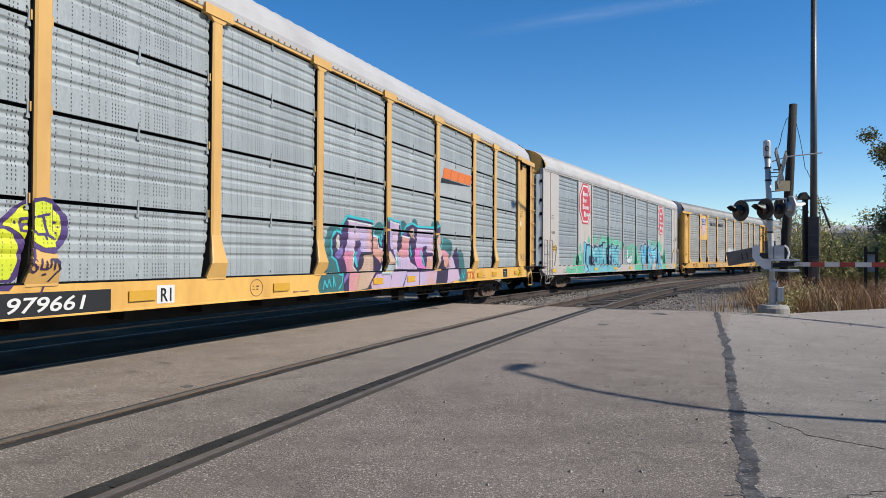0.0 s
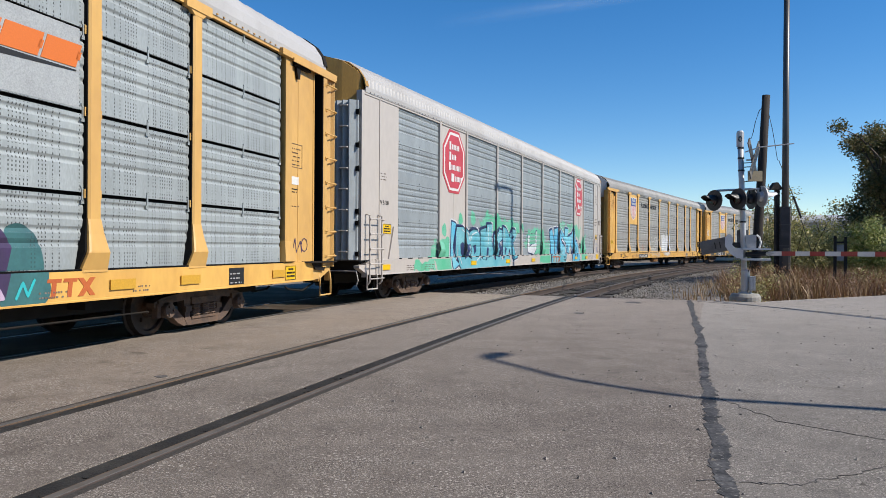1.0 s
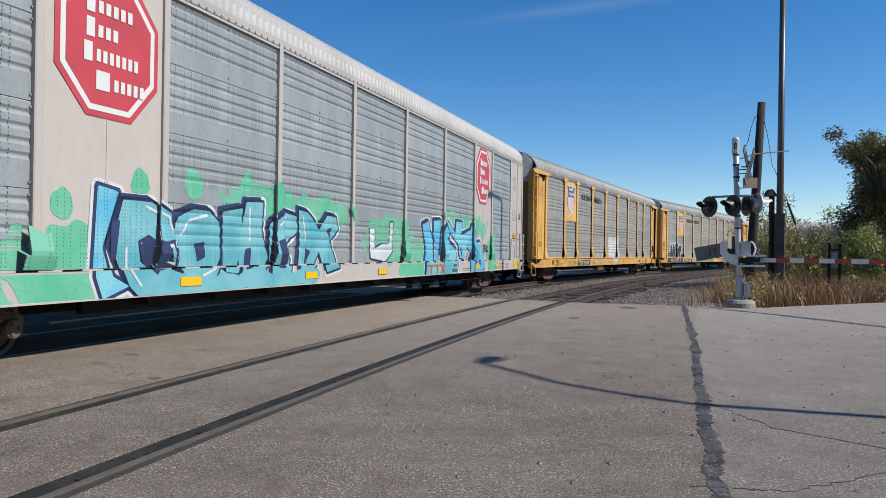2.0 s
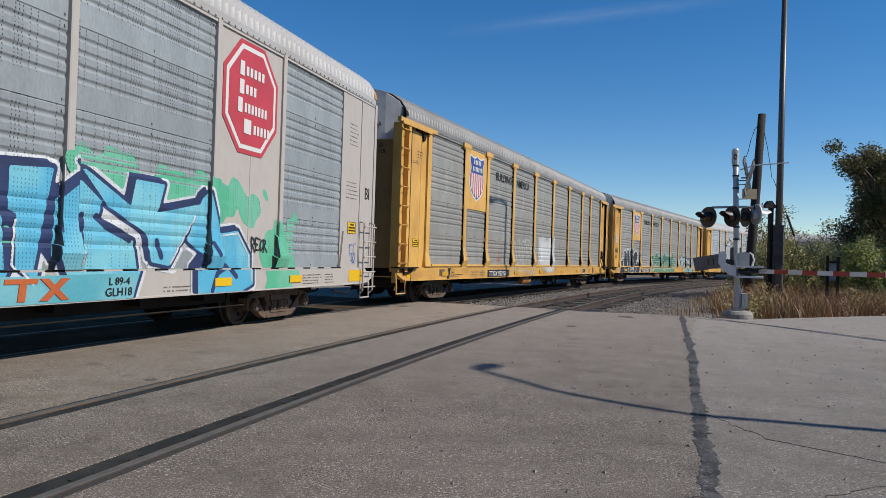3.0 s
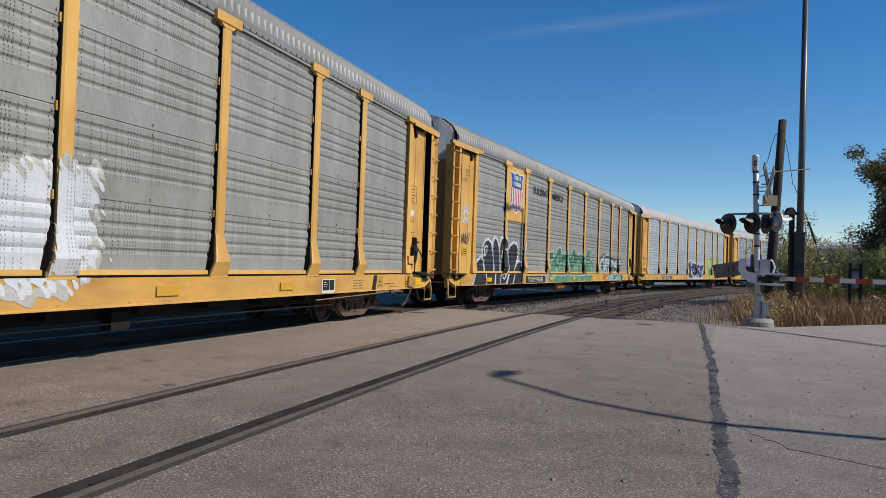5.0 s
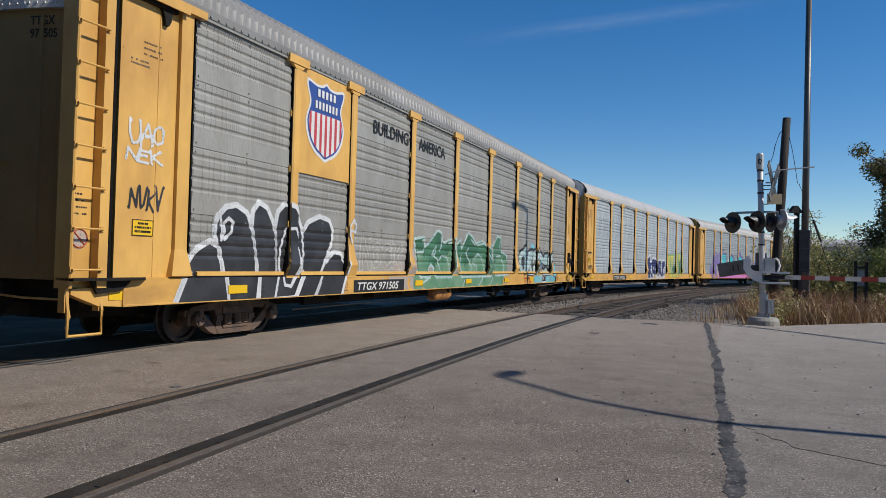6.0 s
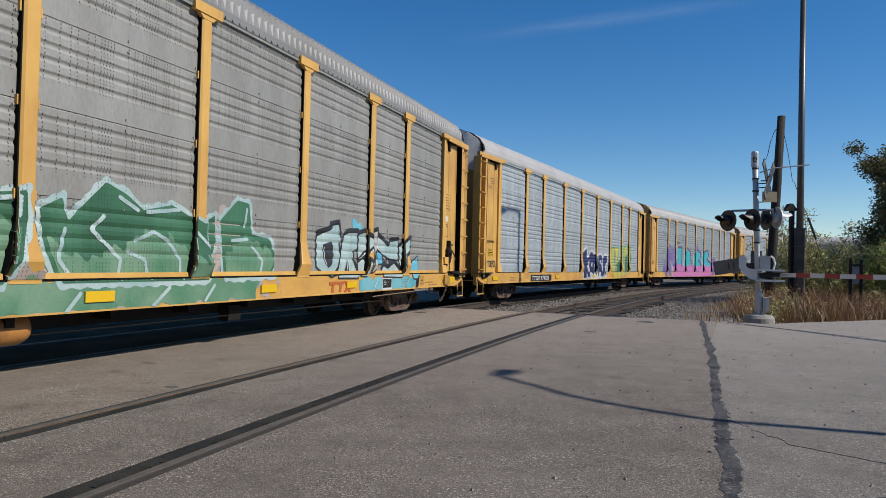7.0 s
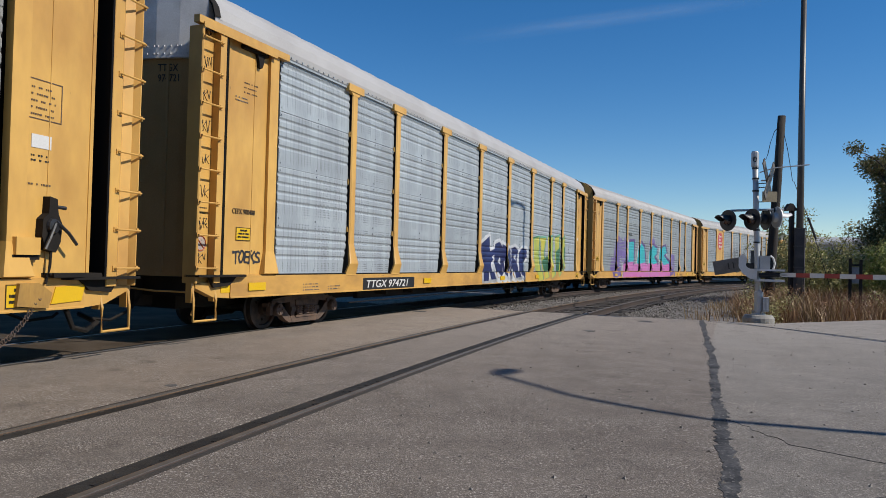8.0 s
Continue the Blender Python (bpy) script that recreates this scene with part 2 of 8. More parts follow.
DIRT = material("dry_dirt", (0.1944, 0.1548, 0.1116), 0.95, 0, (0.1152, 0.09, 0.0612), 1.2, 8, (0.35, 0.65), grain_scale=30, grain_amount=0.25, bump=0.02, bump_scale=25)
ALU = material("aluminium_paint", (0.45, 0.45, 0.445), 0.45, 0.3, (0.39, 0.39, 0.38), 4, 5, (0.4, 0.75), grain_amount=0.06)
GALV = material("galvanised_pole", (0.09, 0.0806, 0.072), 0.42, 0.35, (0.054, 0.0482, 0.0432), 2.5, 6, (0.4, 0.7), grain_amount=0.1, stretch=(1, 1, 0.3))
DARK_WOOD = material("creosote_wood", (0.0187, 0.0144, 0.0115), 0.9, 0, (0.0396, 0.031, 0.0245), 5, 8, (0.45, 0.7), grain_amount=0.25, bump=0.01, bump_scale=25, stretch=(3, 3, 0.25))
CONCRETE = material("concrete", (0.3024, 0.288, 0.2592), 0.9, 0, (0.216, 0.2016, 0.18), 3, 6, (0.4, 0.7), grain_amount=0.15, bump=0.005)
DARK_PAINT = material("signal_black", (0.013, 0.013, 0.0144), 0.45)
RED_LENS = material("red_lens_unlit", (0.0252, 0.0043, 0.0036), 0.15)
RED = material("red_reflective", (0.3456, 0.036, 0.0288), 0.45, grain_amount=0.08)
GATE_WHITE = material("gate_white", (0.66, 0.645, 0.615), 0.5, grain_amount=0.08)
LOGO_RED = material("logo_red", (0.4176, 0.0396, 0.054), 0.5, 0, (0.3456, 0.036, 0.0432), 2, 5, grain_amount=0.05)
LOGO_BLUE = material("logo_blue", (0.0216, 0.054, 0.216), 0.5, grain_amount=0.05)
ORANGE = material("logo_orange", (0.5184, 0.1224, 0.0144), 0.5, grain_amount=0.05)
WHITE_WALL = material("white_building", (0.4464, 0.432, 0.4104), 0.8, 0, (0.36, 0.3456, 0.324), 0.5)


def spray(name, a, b, scale=1.5):
    return punch(material("spray_" + name, a, 0.5, 0, b, scale, 4, (0.4, 0.62), grain_scale=30, grain_amount=0.08), 0.0, 1.0, 0.55)


SP = {
    "pink": spray("pink", (0.4464, 0.1584, 0.2592), (0.4176, 0.2304, 0.1584)), "lilac": spray("lilac", (0.324, 0.2808, 0.4176), (0.396, 0.288, 0.3744), 1.0),
    "peach": spray("peach", (0.4464, 0.2304, 0.1584), (0.3456, 0.288, 0.432), 1.0),
    "teal": spray("teal", (0.036, 0.1224, 0.1224), (0.0288, 0.0864, 0.0936)), "plum": spray("plum", (0.0432, 0.0216, 0.072), (0.0288, 0.0216, 0.0432)),
    "lime": spray("lime", (0.4896, 0.5184, 0.0216), (0.432, 0.4896, 0.0216)), "purple": spray("purple", (0.0576, 0.0288, 0.1224), (0.0432, 0.0216, 0.0936)),
    "aqua": spray("aqua", (0.144, 0.36, 0.4032), (0.072, 0.288, 0.3456)), "sky": spray("sky", (0.072, 0.324, 0.4752), (0.1584, 0.4176, 0.4896)),
    "mint": spray("mint", (0.072, 0.3456, 0.2016), (0.1296, 0.3744, 0.2592)), "navy": spray("navy", (0.018, 0.0324, 0.1008), (0.0144, 0.0216, 0.0648)),
    "black": spray("black", (0.0144, 0.0144, 0.0158), (0.0288, 0.0288, 0.0324), 3), "white": spray("white", (0.5184, 0.5256, 0.5328), (0.432, 0.4464, 0.4608)),
    "green": spray("green", (0.0252, 0.0936, 0.0468), (0.0432, 0.1368, 0.072)), "leaf": spray("leaf", (0.1152, 0.288, 0.1728), (0.0432, 0.1584, 0.0792)),
    "tan": spray("tan", (0.4176, 0.288, 0.216), (0.3744, 0.2592, 0.1872)), "frost": spray("frost", (0.36, 0.4464, 0.432), (0.2592, 0.36, 0.36)),
    "blue": spray("blue", (0.0144, 0.0216, 0.0936), (0.0108, 0.0144, 0.0648)), "gold": spray("gold", (0.4608, 0.4032, 0.0504), (0.3024, 0.36, 0.072), 1.6),
    "cyan": spray("cyan", (0.0216, 0.36, 0.3744), (0.0432, 0.3168, 0.36)), "magenta": spray("magenta", (0.4752, 0.1224, 0.3312), (0.4176, 0.1584, 0.3456)),
    "violet": spray("violet", (0.072, 0.0432, 0.144), (0.1152, 0.0576, 0.1728)), "pale": spray("pale", (0.396, 0.3816, 0.3456), (0.3312, 0.3168, 0.2736)),
    "wash": spray("wash", (0.0648, 0.1728, 0.0972), (0.1368, 0.2376, 0.1512), 1.3), "blush": spray("blush", (0.36, 0.288, 0.2448), (0.288, 0.252, 0.2232), 3),
    "ink": spray("ink", (0.036, 0.0936, 0.324), (0.0576, 0.1296, 0.36)),
    "dusk": spray("dusk", (0.1584, 0.1152, 0.3024), (0.1152, 0.072, 0.2304)),
    "rust": spray("rust", (0.396, 0.0936, 0.0216), (0.36, 0.0792, 0.0216)),
}


# ---------------------------------------------------------------- mesh helpers
class Builder:
    """Collects vertices and faces for one mesh."""

    def __init__(self):
        self.v, self.f = [], []

    def quad(self, *pts):
        n = len(self.v)
        self.v += [tuple(p) for p in pts]
        self.f.append(tuple(range(n, n + len(pts))))

    def box(self, x0, x1, y0, y1, z0, z1):
        n = len(self.v)
        self.v += [(x, y, z) for z in (z0, z1) for y in (y0, y1) for x in (x0, x1)]
        self.f += [tuple(n + i for i in q) for q in ((0, 2, 3, 1), (4, 5, 7, 6), (0, 1, 5, 4), (2, 6, 7, 3), (0, 4, 6, 2), (1, 3, 7, 5))]
        return self

    def loft(self, rings, close=True, caps=True):
        n, k = len(self.v), len(rings[0])
        for r in rings:
            self.v += [tuple(p) for p in r]
        for i in range(len(rings) - 1):
            for j in range(k if close else k - 1):
                a, b = n + i * k + j, n + i * k + (j + 1) % k
                self.f.append((a, b, b + k, a + k))
        if caps and close:
            self.f.append(tuple(n + j for j in reversed(range(k))))
            self.f.append(tuple(n + (len(rings) - 1) * k + j for j in range(k)))
        return self

    def prism(self, outline, axis, a, b):
        """An outline of two coordinates drawn out along an axis from a to b."""
        def at(p, c):
            return {"x": (c, p[0], p[1]), "y": (p[0], c, p[1]), "z": (p[0], p[1], c)}[axis]
        return self.loft([[at(p, a) for p in outline], [at(p, b) for p in outline]])

    def tube(self, path, r, sides=8, r2=None):
        pts = [Vector(p) for p in path]
        rings = []
        for i, p in enumerate(pts):
            d = (pts[min(i + 1, len(pts) - 1)] - pts[max(i - 1, 0)]).normalized()
            a = d.cross(Vector((0, 0, 1)) if abs(d.z) < 0.95 else Vector((1, 0, 0))).normalized()
            b = d.cross(a)
            rr = r if r2 is None else r + (r2 - r) * i / max(1, len(pts) - 1)
            rings.append([p + (a * math.cos(2 * math.pi * k / sides) + b * math.sin(2 * math.pi * k / sides)) * rr for k in range(sides)])
        return self.loft(rings)

    def turned(self, profile, axis="z", sides=20, at=(0, 0, 0)):
        """A turned body; profile of (radius, height)."""
        rings = []
        for r, h in profile:
            ring = []
            for k in range(sides):
                c, s = math.cos(2 * math.pi * k / sides) * r, math.sin(2 * math.pi * k / sides) * r
                p = {"z": (c, s, h), "y": (s, h, c), "x": (h, c, s)}[axis]
                ring.append((p[0] + at[0], p[1] + at[1], p[2] + at[2]))
            rings.append(ring)
        return self.loft(rings)

    def mesh(self, name, mat, smooth=False):
        me = bpy.data.meshes.new(name)
        me.from_pydata(self.v, [], self.f)
        bm = bmesh.new()
        bm.from_mesh(me)
        bmesh.ops.recalc_face_normals(bm, faces=bm.faces)
        bm.to_mesh(me)
        bm.free()
        me.materials.append(mat)
        if smooth:
            me.polygons.foreach_set("use_smooth", [True] * len(me.polygons))
        return me


def raw_mesh(name, verts, faces, mat):
    me = bpy.data.meshes.new(name)
    me.from_pydata(verts, [], faces)
    me.materials.append(mat)
    return me


def put(name, mesh, parent=None, at=None, label=""):
    ob = new(name, mesh)
    if parent:
        ob.parent = parent
    if at is not None:
        ob.matrix_basis = at
    return tagged(ob, label)


def thing(name, label, category, at=None, group="", kind=""):
    ob = new(name)
    if at is not None:
        ob.matrix_basis = at
    return tagged(ob, label, category, group, kind)


def bars_mesh(name, bars, mat, plane):
    """Thin raised bars (u0, u1, z0, z1) on the side face at the given distance from the middle line."""
    b = Builder()
    for u0, u1, z0, z1 in bars:
        b.box(u0, u1, -plane - 0.004, -plane + 0.002, z0, z1)
    return b.mesh(name, mat)


TEXTS = {}


def text_mesh(name, words, mat, height, bold=0.0, shear=0.0, squeeze=1.0):
    key = (words, mat.name, height, bold, shear, squeeze)
    if key in TEXTS:
        return TEXTS[key]
    cu = bpy.data.curves.new(name, "FONT")
    cu.body, cu.size, cu.offset, cu.shear, cu.extrude, cu.resolution_u = words, 1.0, bold, shear, 0.002, 3
    tmp = bpy.data.objects.new(name, cu)
    scene.collection.objects.link(tmp)
    me = bpy.data.meshes.new_from_object(tmp.evaluated_get(bpy.context.evaluated_depsgraph_get()))
    bpy.data.objects.remove(tmp)
    bpy.data.curves.remove(cu)
    s = height / 0.73
    me.transform(Matrix.Diagonal((s * squeeze, s, 1, 1)))
    me.transform(Matrix.Rotation(radians(90), 4, "X"))
    me.materials.clear()
    me.materials.append(mat)
    TEXTS[key] = me
    return me


# ---------------------------------------------------------------- track geometry
ARC_X, ARC_Y, ARC_TH, ARC_K = -3.2067, 14.1552, radians(21.391), 0.0044972
TRACK_TWO = 4.14          # the second track's distance to the camera's side


def arc(s, lat=0.0):
    a = ARC_TH + ARC_K * s
    return (ARC_X - (math.cos(a) - math.cos(ARC_TH)) / ARC_K + lat * math.cos(a),
            ARC_Y + (math.sin(a) - math.sin(ARC_TH)) / ARC_K - lat * math.sin(a))


def band(b, lat0, lat1, s0, s1, z, step=1.5, thick=0.12):
    """A slab that follows the curve of the track."""
    n = max(1, int((s1 - s0) / step))
    rings = []
    for i in range(n + 1):
        s = s0 + (s1 - s0) * i / n
        p, q = arc(s, lat0), arc(s, lat1)
        rings.append([(*p, z - thick), (*q, z - thick), (*q, z), (*p, z)])
    b.loft(rings)


# ---------------------------------------------------------------- ground, road, tracks
def build_ground():
    b = Builder()
    n = 40
    # one sheet to the horizon, finer near the crossing
    ticks = [-4000, -1500, -600, -250, -120, -60] + [-40 + 4 * i for i in range(36)] + [120, 160, 250, 600, 1500, 4000]
    index = {}
    for i, x in enumerate(ticks):
        for j, y in enumerate(ticks):
            d = math.hypot(x - 5, y - 15)
            z = -0.20 + (0.10 * noise.noise((x * 0.09, y * 0.09, 0)) if 30 < d < 300 else 0.0)
            index[i, j] = len(b.v)
            b.v.append((x, y, z - 0.05))
    for i in range(len(ticks) - 1):
        for j in range(len(ticks) - 1):
            b.f.append((index[i, j], index[i + 1, j], index[i + 1, j + 1], index[i, j + 1]))
    tagged(put("ground", b.mesh("ground", DIRT)), "dry brown dirt ground with thin weeds", "ground", kind="structure")


ROAD_END = 7.0


def road_slabs():
    road = thing("road", "worn grey asphalt road over the level crossing", "road", kind="structure")
    t2 = TRACK_TWO
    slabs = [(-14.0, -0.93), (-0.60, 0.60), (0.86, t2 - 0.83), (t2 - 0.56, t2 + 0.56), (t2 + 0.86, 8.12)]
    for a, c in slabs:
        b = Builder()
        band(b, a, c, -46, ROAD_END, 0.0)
        # slabs under and behind the train get the asphalt with shade painted in
        put("asphalt_slab", b.mesh("asphalt_slab", SHADED_ASPHALT if a < 0 else ASPHALT_BROWN if 0 < a < 3 else ASPHALT), road)
    # paler pavement beyond the sealed joint, with a flared far edge
    lats = [8.12 + 0.1 * i for i in range(15)] + [9.7, 10.2, 11, 12, 13.5, 16, 20, 26, 34]
    rnd = random.Random(4)
    b = Builder()
    rings = []
    for la in lats:
        e = ROAD_END + (max(0, la - 9.2) * 1.4 if la < 14 else 4.8 * 1.4) + rnd.uniform(-0.05, 0.05)
        ss = [-46 + (e + 46) * (1 - (1 - k / 24) ** 2) for k in range(25)]
        rings.append([(*arc(s, la), 0.0) for s in ss])
    top = len(b.v)
    b.loft(rings, close=False)
    low = [[(p[0], p[1], -0.12) for p in r] for r in rings]
    b.loft(low, close=False)
    for i in range(len(rings) - 1):
        b.quad(rings[i][-1], rings[i + 1][-1], low[i + 1][-1], low[i][-1])
    put("pale_pavement", b.mesh("pale_pavement", APRON), road, label="paler aggregate pavement beside the sealed joint")
    # sealed joint: an uneven ribbon of tar
    b = Builder()
    rings = []
    rnd = random.Random(7)
    n = 900
    for i in range(n + 1):
        s = -26 + (ROAD_END + 26) * i / n
        mid = 8.14 - 0.38 * max(0.0, (s + 1.5) / 8.5) ** 1.3 + 0.035 * noise.noise((s * 1.6, 0, 0)) + 0.012 * noise.noise((s * 9, 1, 0))
        w = 0.050 + 0.038 * noise.noise((s * 0.8, 5, 0)) + 0.016 * noise.noise((s * 6, 9, 0)) + rnd.uniform(-0.010, 0.010)
        w = max(0.018, w)
        l, r = arc(s, mid - w + rnd.uniform(-0.008, 0.008)), arc(s, mid + w + 0.03 * noise.noise((s * 11, 3, 0)) + rnd.uniform(-0.008, 0.008))
        rings.append([(*l, -0.004), (*l, 0.003), (*r, 0.003), (*r, -0.004)])
    b.loft(rings)
    put("sealed_joint", b.mesh("sealed_joint", TAR), road, label="dark tar-sealed joint in the pavement")
    # thin open cracks
    def crack(points, w, seed):
        b = Builder()
        rn = random.Random(seed)
        rings = []
        m = 60
        for i in range(m + 1):
            f = i / m * (len(points) - 1)
            k = min(int(f), len(points) - 2)
            u = f - k
            la = points[k][0] + (points[k + 1][0] - points[k][0]) * u + rn.uniform(-0.03, 0.03) * (w < 0.05)
            s = points[k][1] + (points[k + 1][1] - points[k][1]) * u + rn.uniform(-0.02, 0.02)
            ww = w * rn.uniform(0.6, 1.3) / 2
            p, q = arc(s - ww, la), arc(s + ww, la)
            rings.append([(*p, -0.002), (*p, 0.003), (*q, 0.003), (*q, -0.002)])
        b.loft(rings)
        put("crack", b.mesh("crack", TAR), road)
    crack([(7.9, 6.75), (8.6, 6.25), (9.3, 5.75), (10.2, 4.9), (11.2, 3.7), (13, 1.2)], 0.07, 1)
    crack([(8.2, -5.6), (8.6, -6.4), (9.3, -6.8), (10.2, -7.3), (11.5, -7.7)], 0.009, 2)
    crack([(8.0, -8.1), (8.5, -8.0), (9.1, -7.4), (9.8, -7.9)], 0.007, 3)
    # small patches and marks
    for la, s, a, c in ((3.17, -6.4, 0.06, 0.01), (1.2, 4.9, 0.16, 0.05), (5.9, 2.2, 0.12, 0.03), (9.4, -8.6, 0.15, 0.03), (6.6, 5.6, 0.2, 0.03)):
        b = Builder()
        c0 = arc(s, la)
        rn = random.Random(int(la * 100))
        ring = [(c0[0] + math.cos(k * 0.5236) * a * rn.uniform(0.7, 1.2), c0[1] + math.sin(k * 0.5236) * (a + c) * rn.uniform(0.7, 1.2)) for k in range(12)]
        b.loft([[(*p, -0.002) for p in ring], [(*p, 0.003) for p in ring]])
        put("tar_spot", b.mesh("tar_spot", TAR), road)


def rail_profile():
    return [(-0.07, -0.17), (0.07, -0.17), (0.07, -0.155), (0.012, -0.135), (0.010, -0.045), (0.035, -0.035), (0.035, -0.006),
            (0.026, 0.0), (-0.026, 0.0), (-0.035, -0.006), (-0.035, -0.035), (-0.010, -0.045), (-0.012, -0.135), (-0.07, -0.155)]


def build_track(lat, label, rubber):
    tr = thing("railway_track", label, "railway track", kind="structure")
    for side in (-0.753, 0.753):
        b = Builder()
        rings = []
        for i in range(141):
            s = -46 + i * 1.75
            rings.append([(*arc(s, lat + side + o), z) for o, z in rail_profile()])
        b.loft(rings)
        rail = put("rail", b.mesh("rail", RAIL_SIDE), tr, label="rusty steel rail with a worn bright head")
        b = Builder()
        rings = []
        for i in range(141):
            s = -46 + i * 1.75
            rings.append([(*arc(s, lat + side + o), z) for o, z in ((-0.027, -0.003), (0.027, -0.003), (0.024, 0.003), (-0.024, 0.003))])
        b.loft(rings)
        put("running_surface", b.mesh("running_surface", RAIL_TOP), rail)
        # flangeway floor and rubber seals through the road
        g = -1 if side > 0 else 1
        edges = sorted((lat + side, lat + side + g * 0.15))
        b = Builder()
        band(b, edges[0] - 0.02, edges[1] + 0.02, -46, ROAD_END, -0.055, thick=0.06)
        put("flangeway_floor", b.mesh("flangeway_floor", GAP_BLACK), tr)
        for d0, d1, z in rubber:
            e = sorted((lat + side + g * d0, lat + side + g * d1))
            b = Builder()
            band(b, e[0], e[1], -46, ROAD_END + 0.1, z, step=1.2, thick=0.1)
            put("rubber_seal", b.mesh("rubber_seal", RUBBER_WORN if d0 < 0 else RUBBER), tr, label="worn grey rubber strip on the outside of the rail" if d0 < 0 else "black rubber seal strip along the rail")
        # rusty gauge corner of the rail head
        e = sorted((lat + side + g * 0.028, lat + side + g * 0.036))
        b = Builder()
        band(b, e[0], e[1], -46, ROAD_END + 30, 0.001, step=1.2, thick=0.03)
        put("gauge_corner", b.mesh("gauge_corner", RAIL_CORNER), rail)
        # crumbled rubber and grit caught along the flangeway
        rnd = random.Random(int((lat + side) * 100) + 9)
        b = Builder()
        for k in range(70):
            s = rnd.choice((rnd.uniform(-16, 3), rnd.gauss(-8.5, 0.8), rnd.gauss(-5.5, 0.5)))
            x, y = arc(s, lat + side + g * rnd.uniform(0.05, 0.17) if rnd.random() < 0.8 else lat + side + g * rnd.uniform(0.05, 0.09))
            r, a, h = rnd.uniform(0.008, 0.03), rnd.uniform(0, 6.28), rnd.uniform(0.004, 0.016)
            ring = [(x + r * rnd.uniform(0.4, 1.2) * math.cos(a + q * 1.257), y + r * rnd.uniform(0.6, 2.2) * math.sin(a + q * 1.257)) for q in range(5)]
            b.loft([[(*p, -0.03) for p in ring], [(*p, h * 0.5 - 0.008) for p in ring]])
        tagged(put("flangeway_crumbs", b.mesh("flangeway_crumbs", RUBBER if side > 0 else RUBBER_WORN), tr, label="crumbled rubber and grit along the rail"), kind="stuff")
    # sleepers in the ballast
    b = Builder().box(-1.3, 1.3, -0.11, 0.11, -0.15, 0)
    me = b.mesh("tie", TIE)
    rnd = random.Random(int(lat * 10) + 3)
    for i in range(100):
        s = ROAD_END + 0.35 + i * 0.53
        a = ARC_TH + ARC_K * s
        x, y = arc(s, lat + rnd.uniform(-0.06, 0.06))
        put("tie", me, tr, pose(x, y, -0.15 + rnd.uniform(-0.01, 0.008), 0, 0, -math.degrees(a) + rnd.uniform(-1.5, 1.5)))
    b = Builder()
    for i in range(240):
        s = ROAD_END + 0.35 + (100 + i) * 0.53
        rings = [[(*arc(s + o, lat + w), z) for o, z in ((-0.11, -0.3), (0.11, -0.3), (0.11, -0.165), (-0.11, -0.165))] for w in (-1.3, 1.3)]
        b.loft(rings)
    tagged(put("far_ties", b.mesh("far_ties", TIE), tr), kind="stuff")
    # tie plates and spikes near the road
    b = Builder()
    for i in range(100):
        s = ROAD_END + 0.35 + i * 0.53
        for side in (-0.753, 0.753):
            rings = [[(*arc(s + o, lat + side + w), z) for o, z in ((-0.09, -0.17), (0.09, -0.17), (0.09, -0.15), (-0.09, -0.15))] for w in (-0.17, 0.17)]
            b.loft(rings)
    tagged(put("tie_plates", b.mesh("tie_plates", RAIL_SIDE), tr), kind="stuff")


def build_ballast():
    b = Builder()
    prof = [(-7.5, -0.24), (-4.5, -0.24), (-2.2, -0.25), (-1.4, -0.235), (1.4, -0.235), (TRACK_TWO - 2.0, -0.23), (TRACK_TWO - 1.3, -0.235),
            (TRACK_TWO + 1.3, -0.235), (TRACK_TWO + 2.0, -0.20), (8.3, -0.10), (8.9, -0.30)]
    rings = []
    for i in range(130):
        s = ROAD_END - 0.1 + i * 1.4
        rings.append([(*arc(s, la), z + 0.02 * noise.noise((s, la * 2, 0))) for la, z in prof])
    b.loft(rings, close=False)
    tagged(put("ballast_bed", b.mesh("ballast_bed", BALLAST)), "grey crushed stone ballast under the tracks", "ballast", kind="structure")
    # loose stones
    rnd = random.Random(11)
    verts, faces = [], []
    for _ in range(22000):
        s = ROAD_END + 0.05 + 34 * rnd.random() ** 1.5
        la = rnd.uniform(-2.6, 8.3)
        if abs(abs(la) - 0.753) < 0.06 or abs(abs(la - TRACK_TWO) - 0.753) < 0.06:
            continue
        x, y = arc(s, la)
        r = rnd.uniform(0.018, 0.045)
        low = min(abs(la), abs(la - TRACK_TWO)) < 1.35
        z = (-0.195 if low else -0.20) + r * 0.3 + (0.06 if la > 6 else 0.0) * rnd.random()
        a = rnd.uniform(0, 6.28)
        n = len(verts)
        for k in range(4):
            rr = r * rnd.uniform(0.7, 1.2)
            verts.append((x + math.cos(a + k * 1.571) * rr, y + math.sin(a + k * 1.571) * rr, z + rnd.uniform(-0.3, 0.3) * r))
        verts += [(x + rnd.uniform(-0.3, 0.3) * r, y, z + r * rnd.uniform(0.6, 1.0)), (x, y, z - r)]
        for k in range(4):
            faces += [(n + k, n + (k + 1) % 4, n + 4), (n + (k + 1) % 4, n + k, n + 5)]
    me = raw_mesh("ballast_stones", verts, faces, STONE)
    tagged(put("ballast_stones", me), "loose grey and tan ballast stones", "stones", kind="stuff")


build_ground()
road_slabs()
build_track(0.0, "main railway track set in the asphalt, ballasted beyond the road", ((-0.035, -0.105, 0.0), (0.060, 0.155, -0.006)))
build_track(TRACK_TWO, "second railway track set in asphalt with black rubber flangeways", ((-0.04, -0.105, -0.002), (0.050, 0.19, -0.006)))
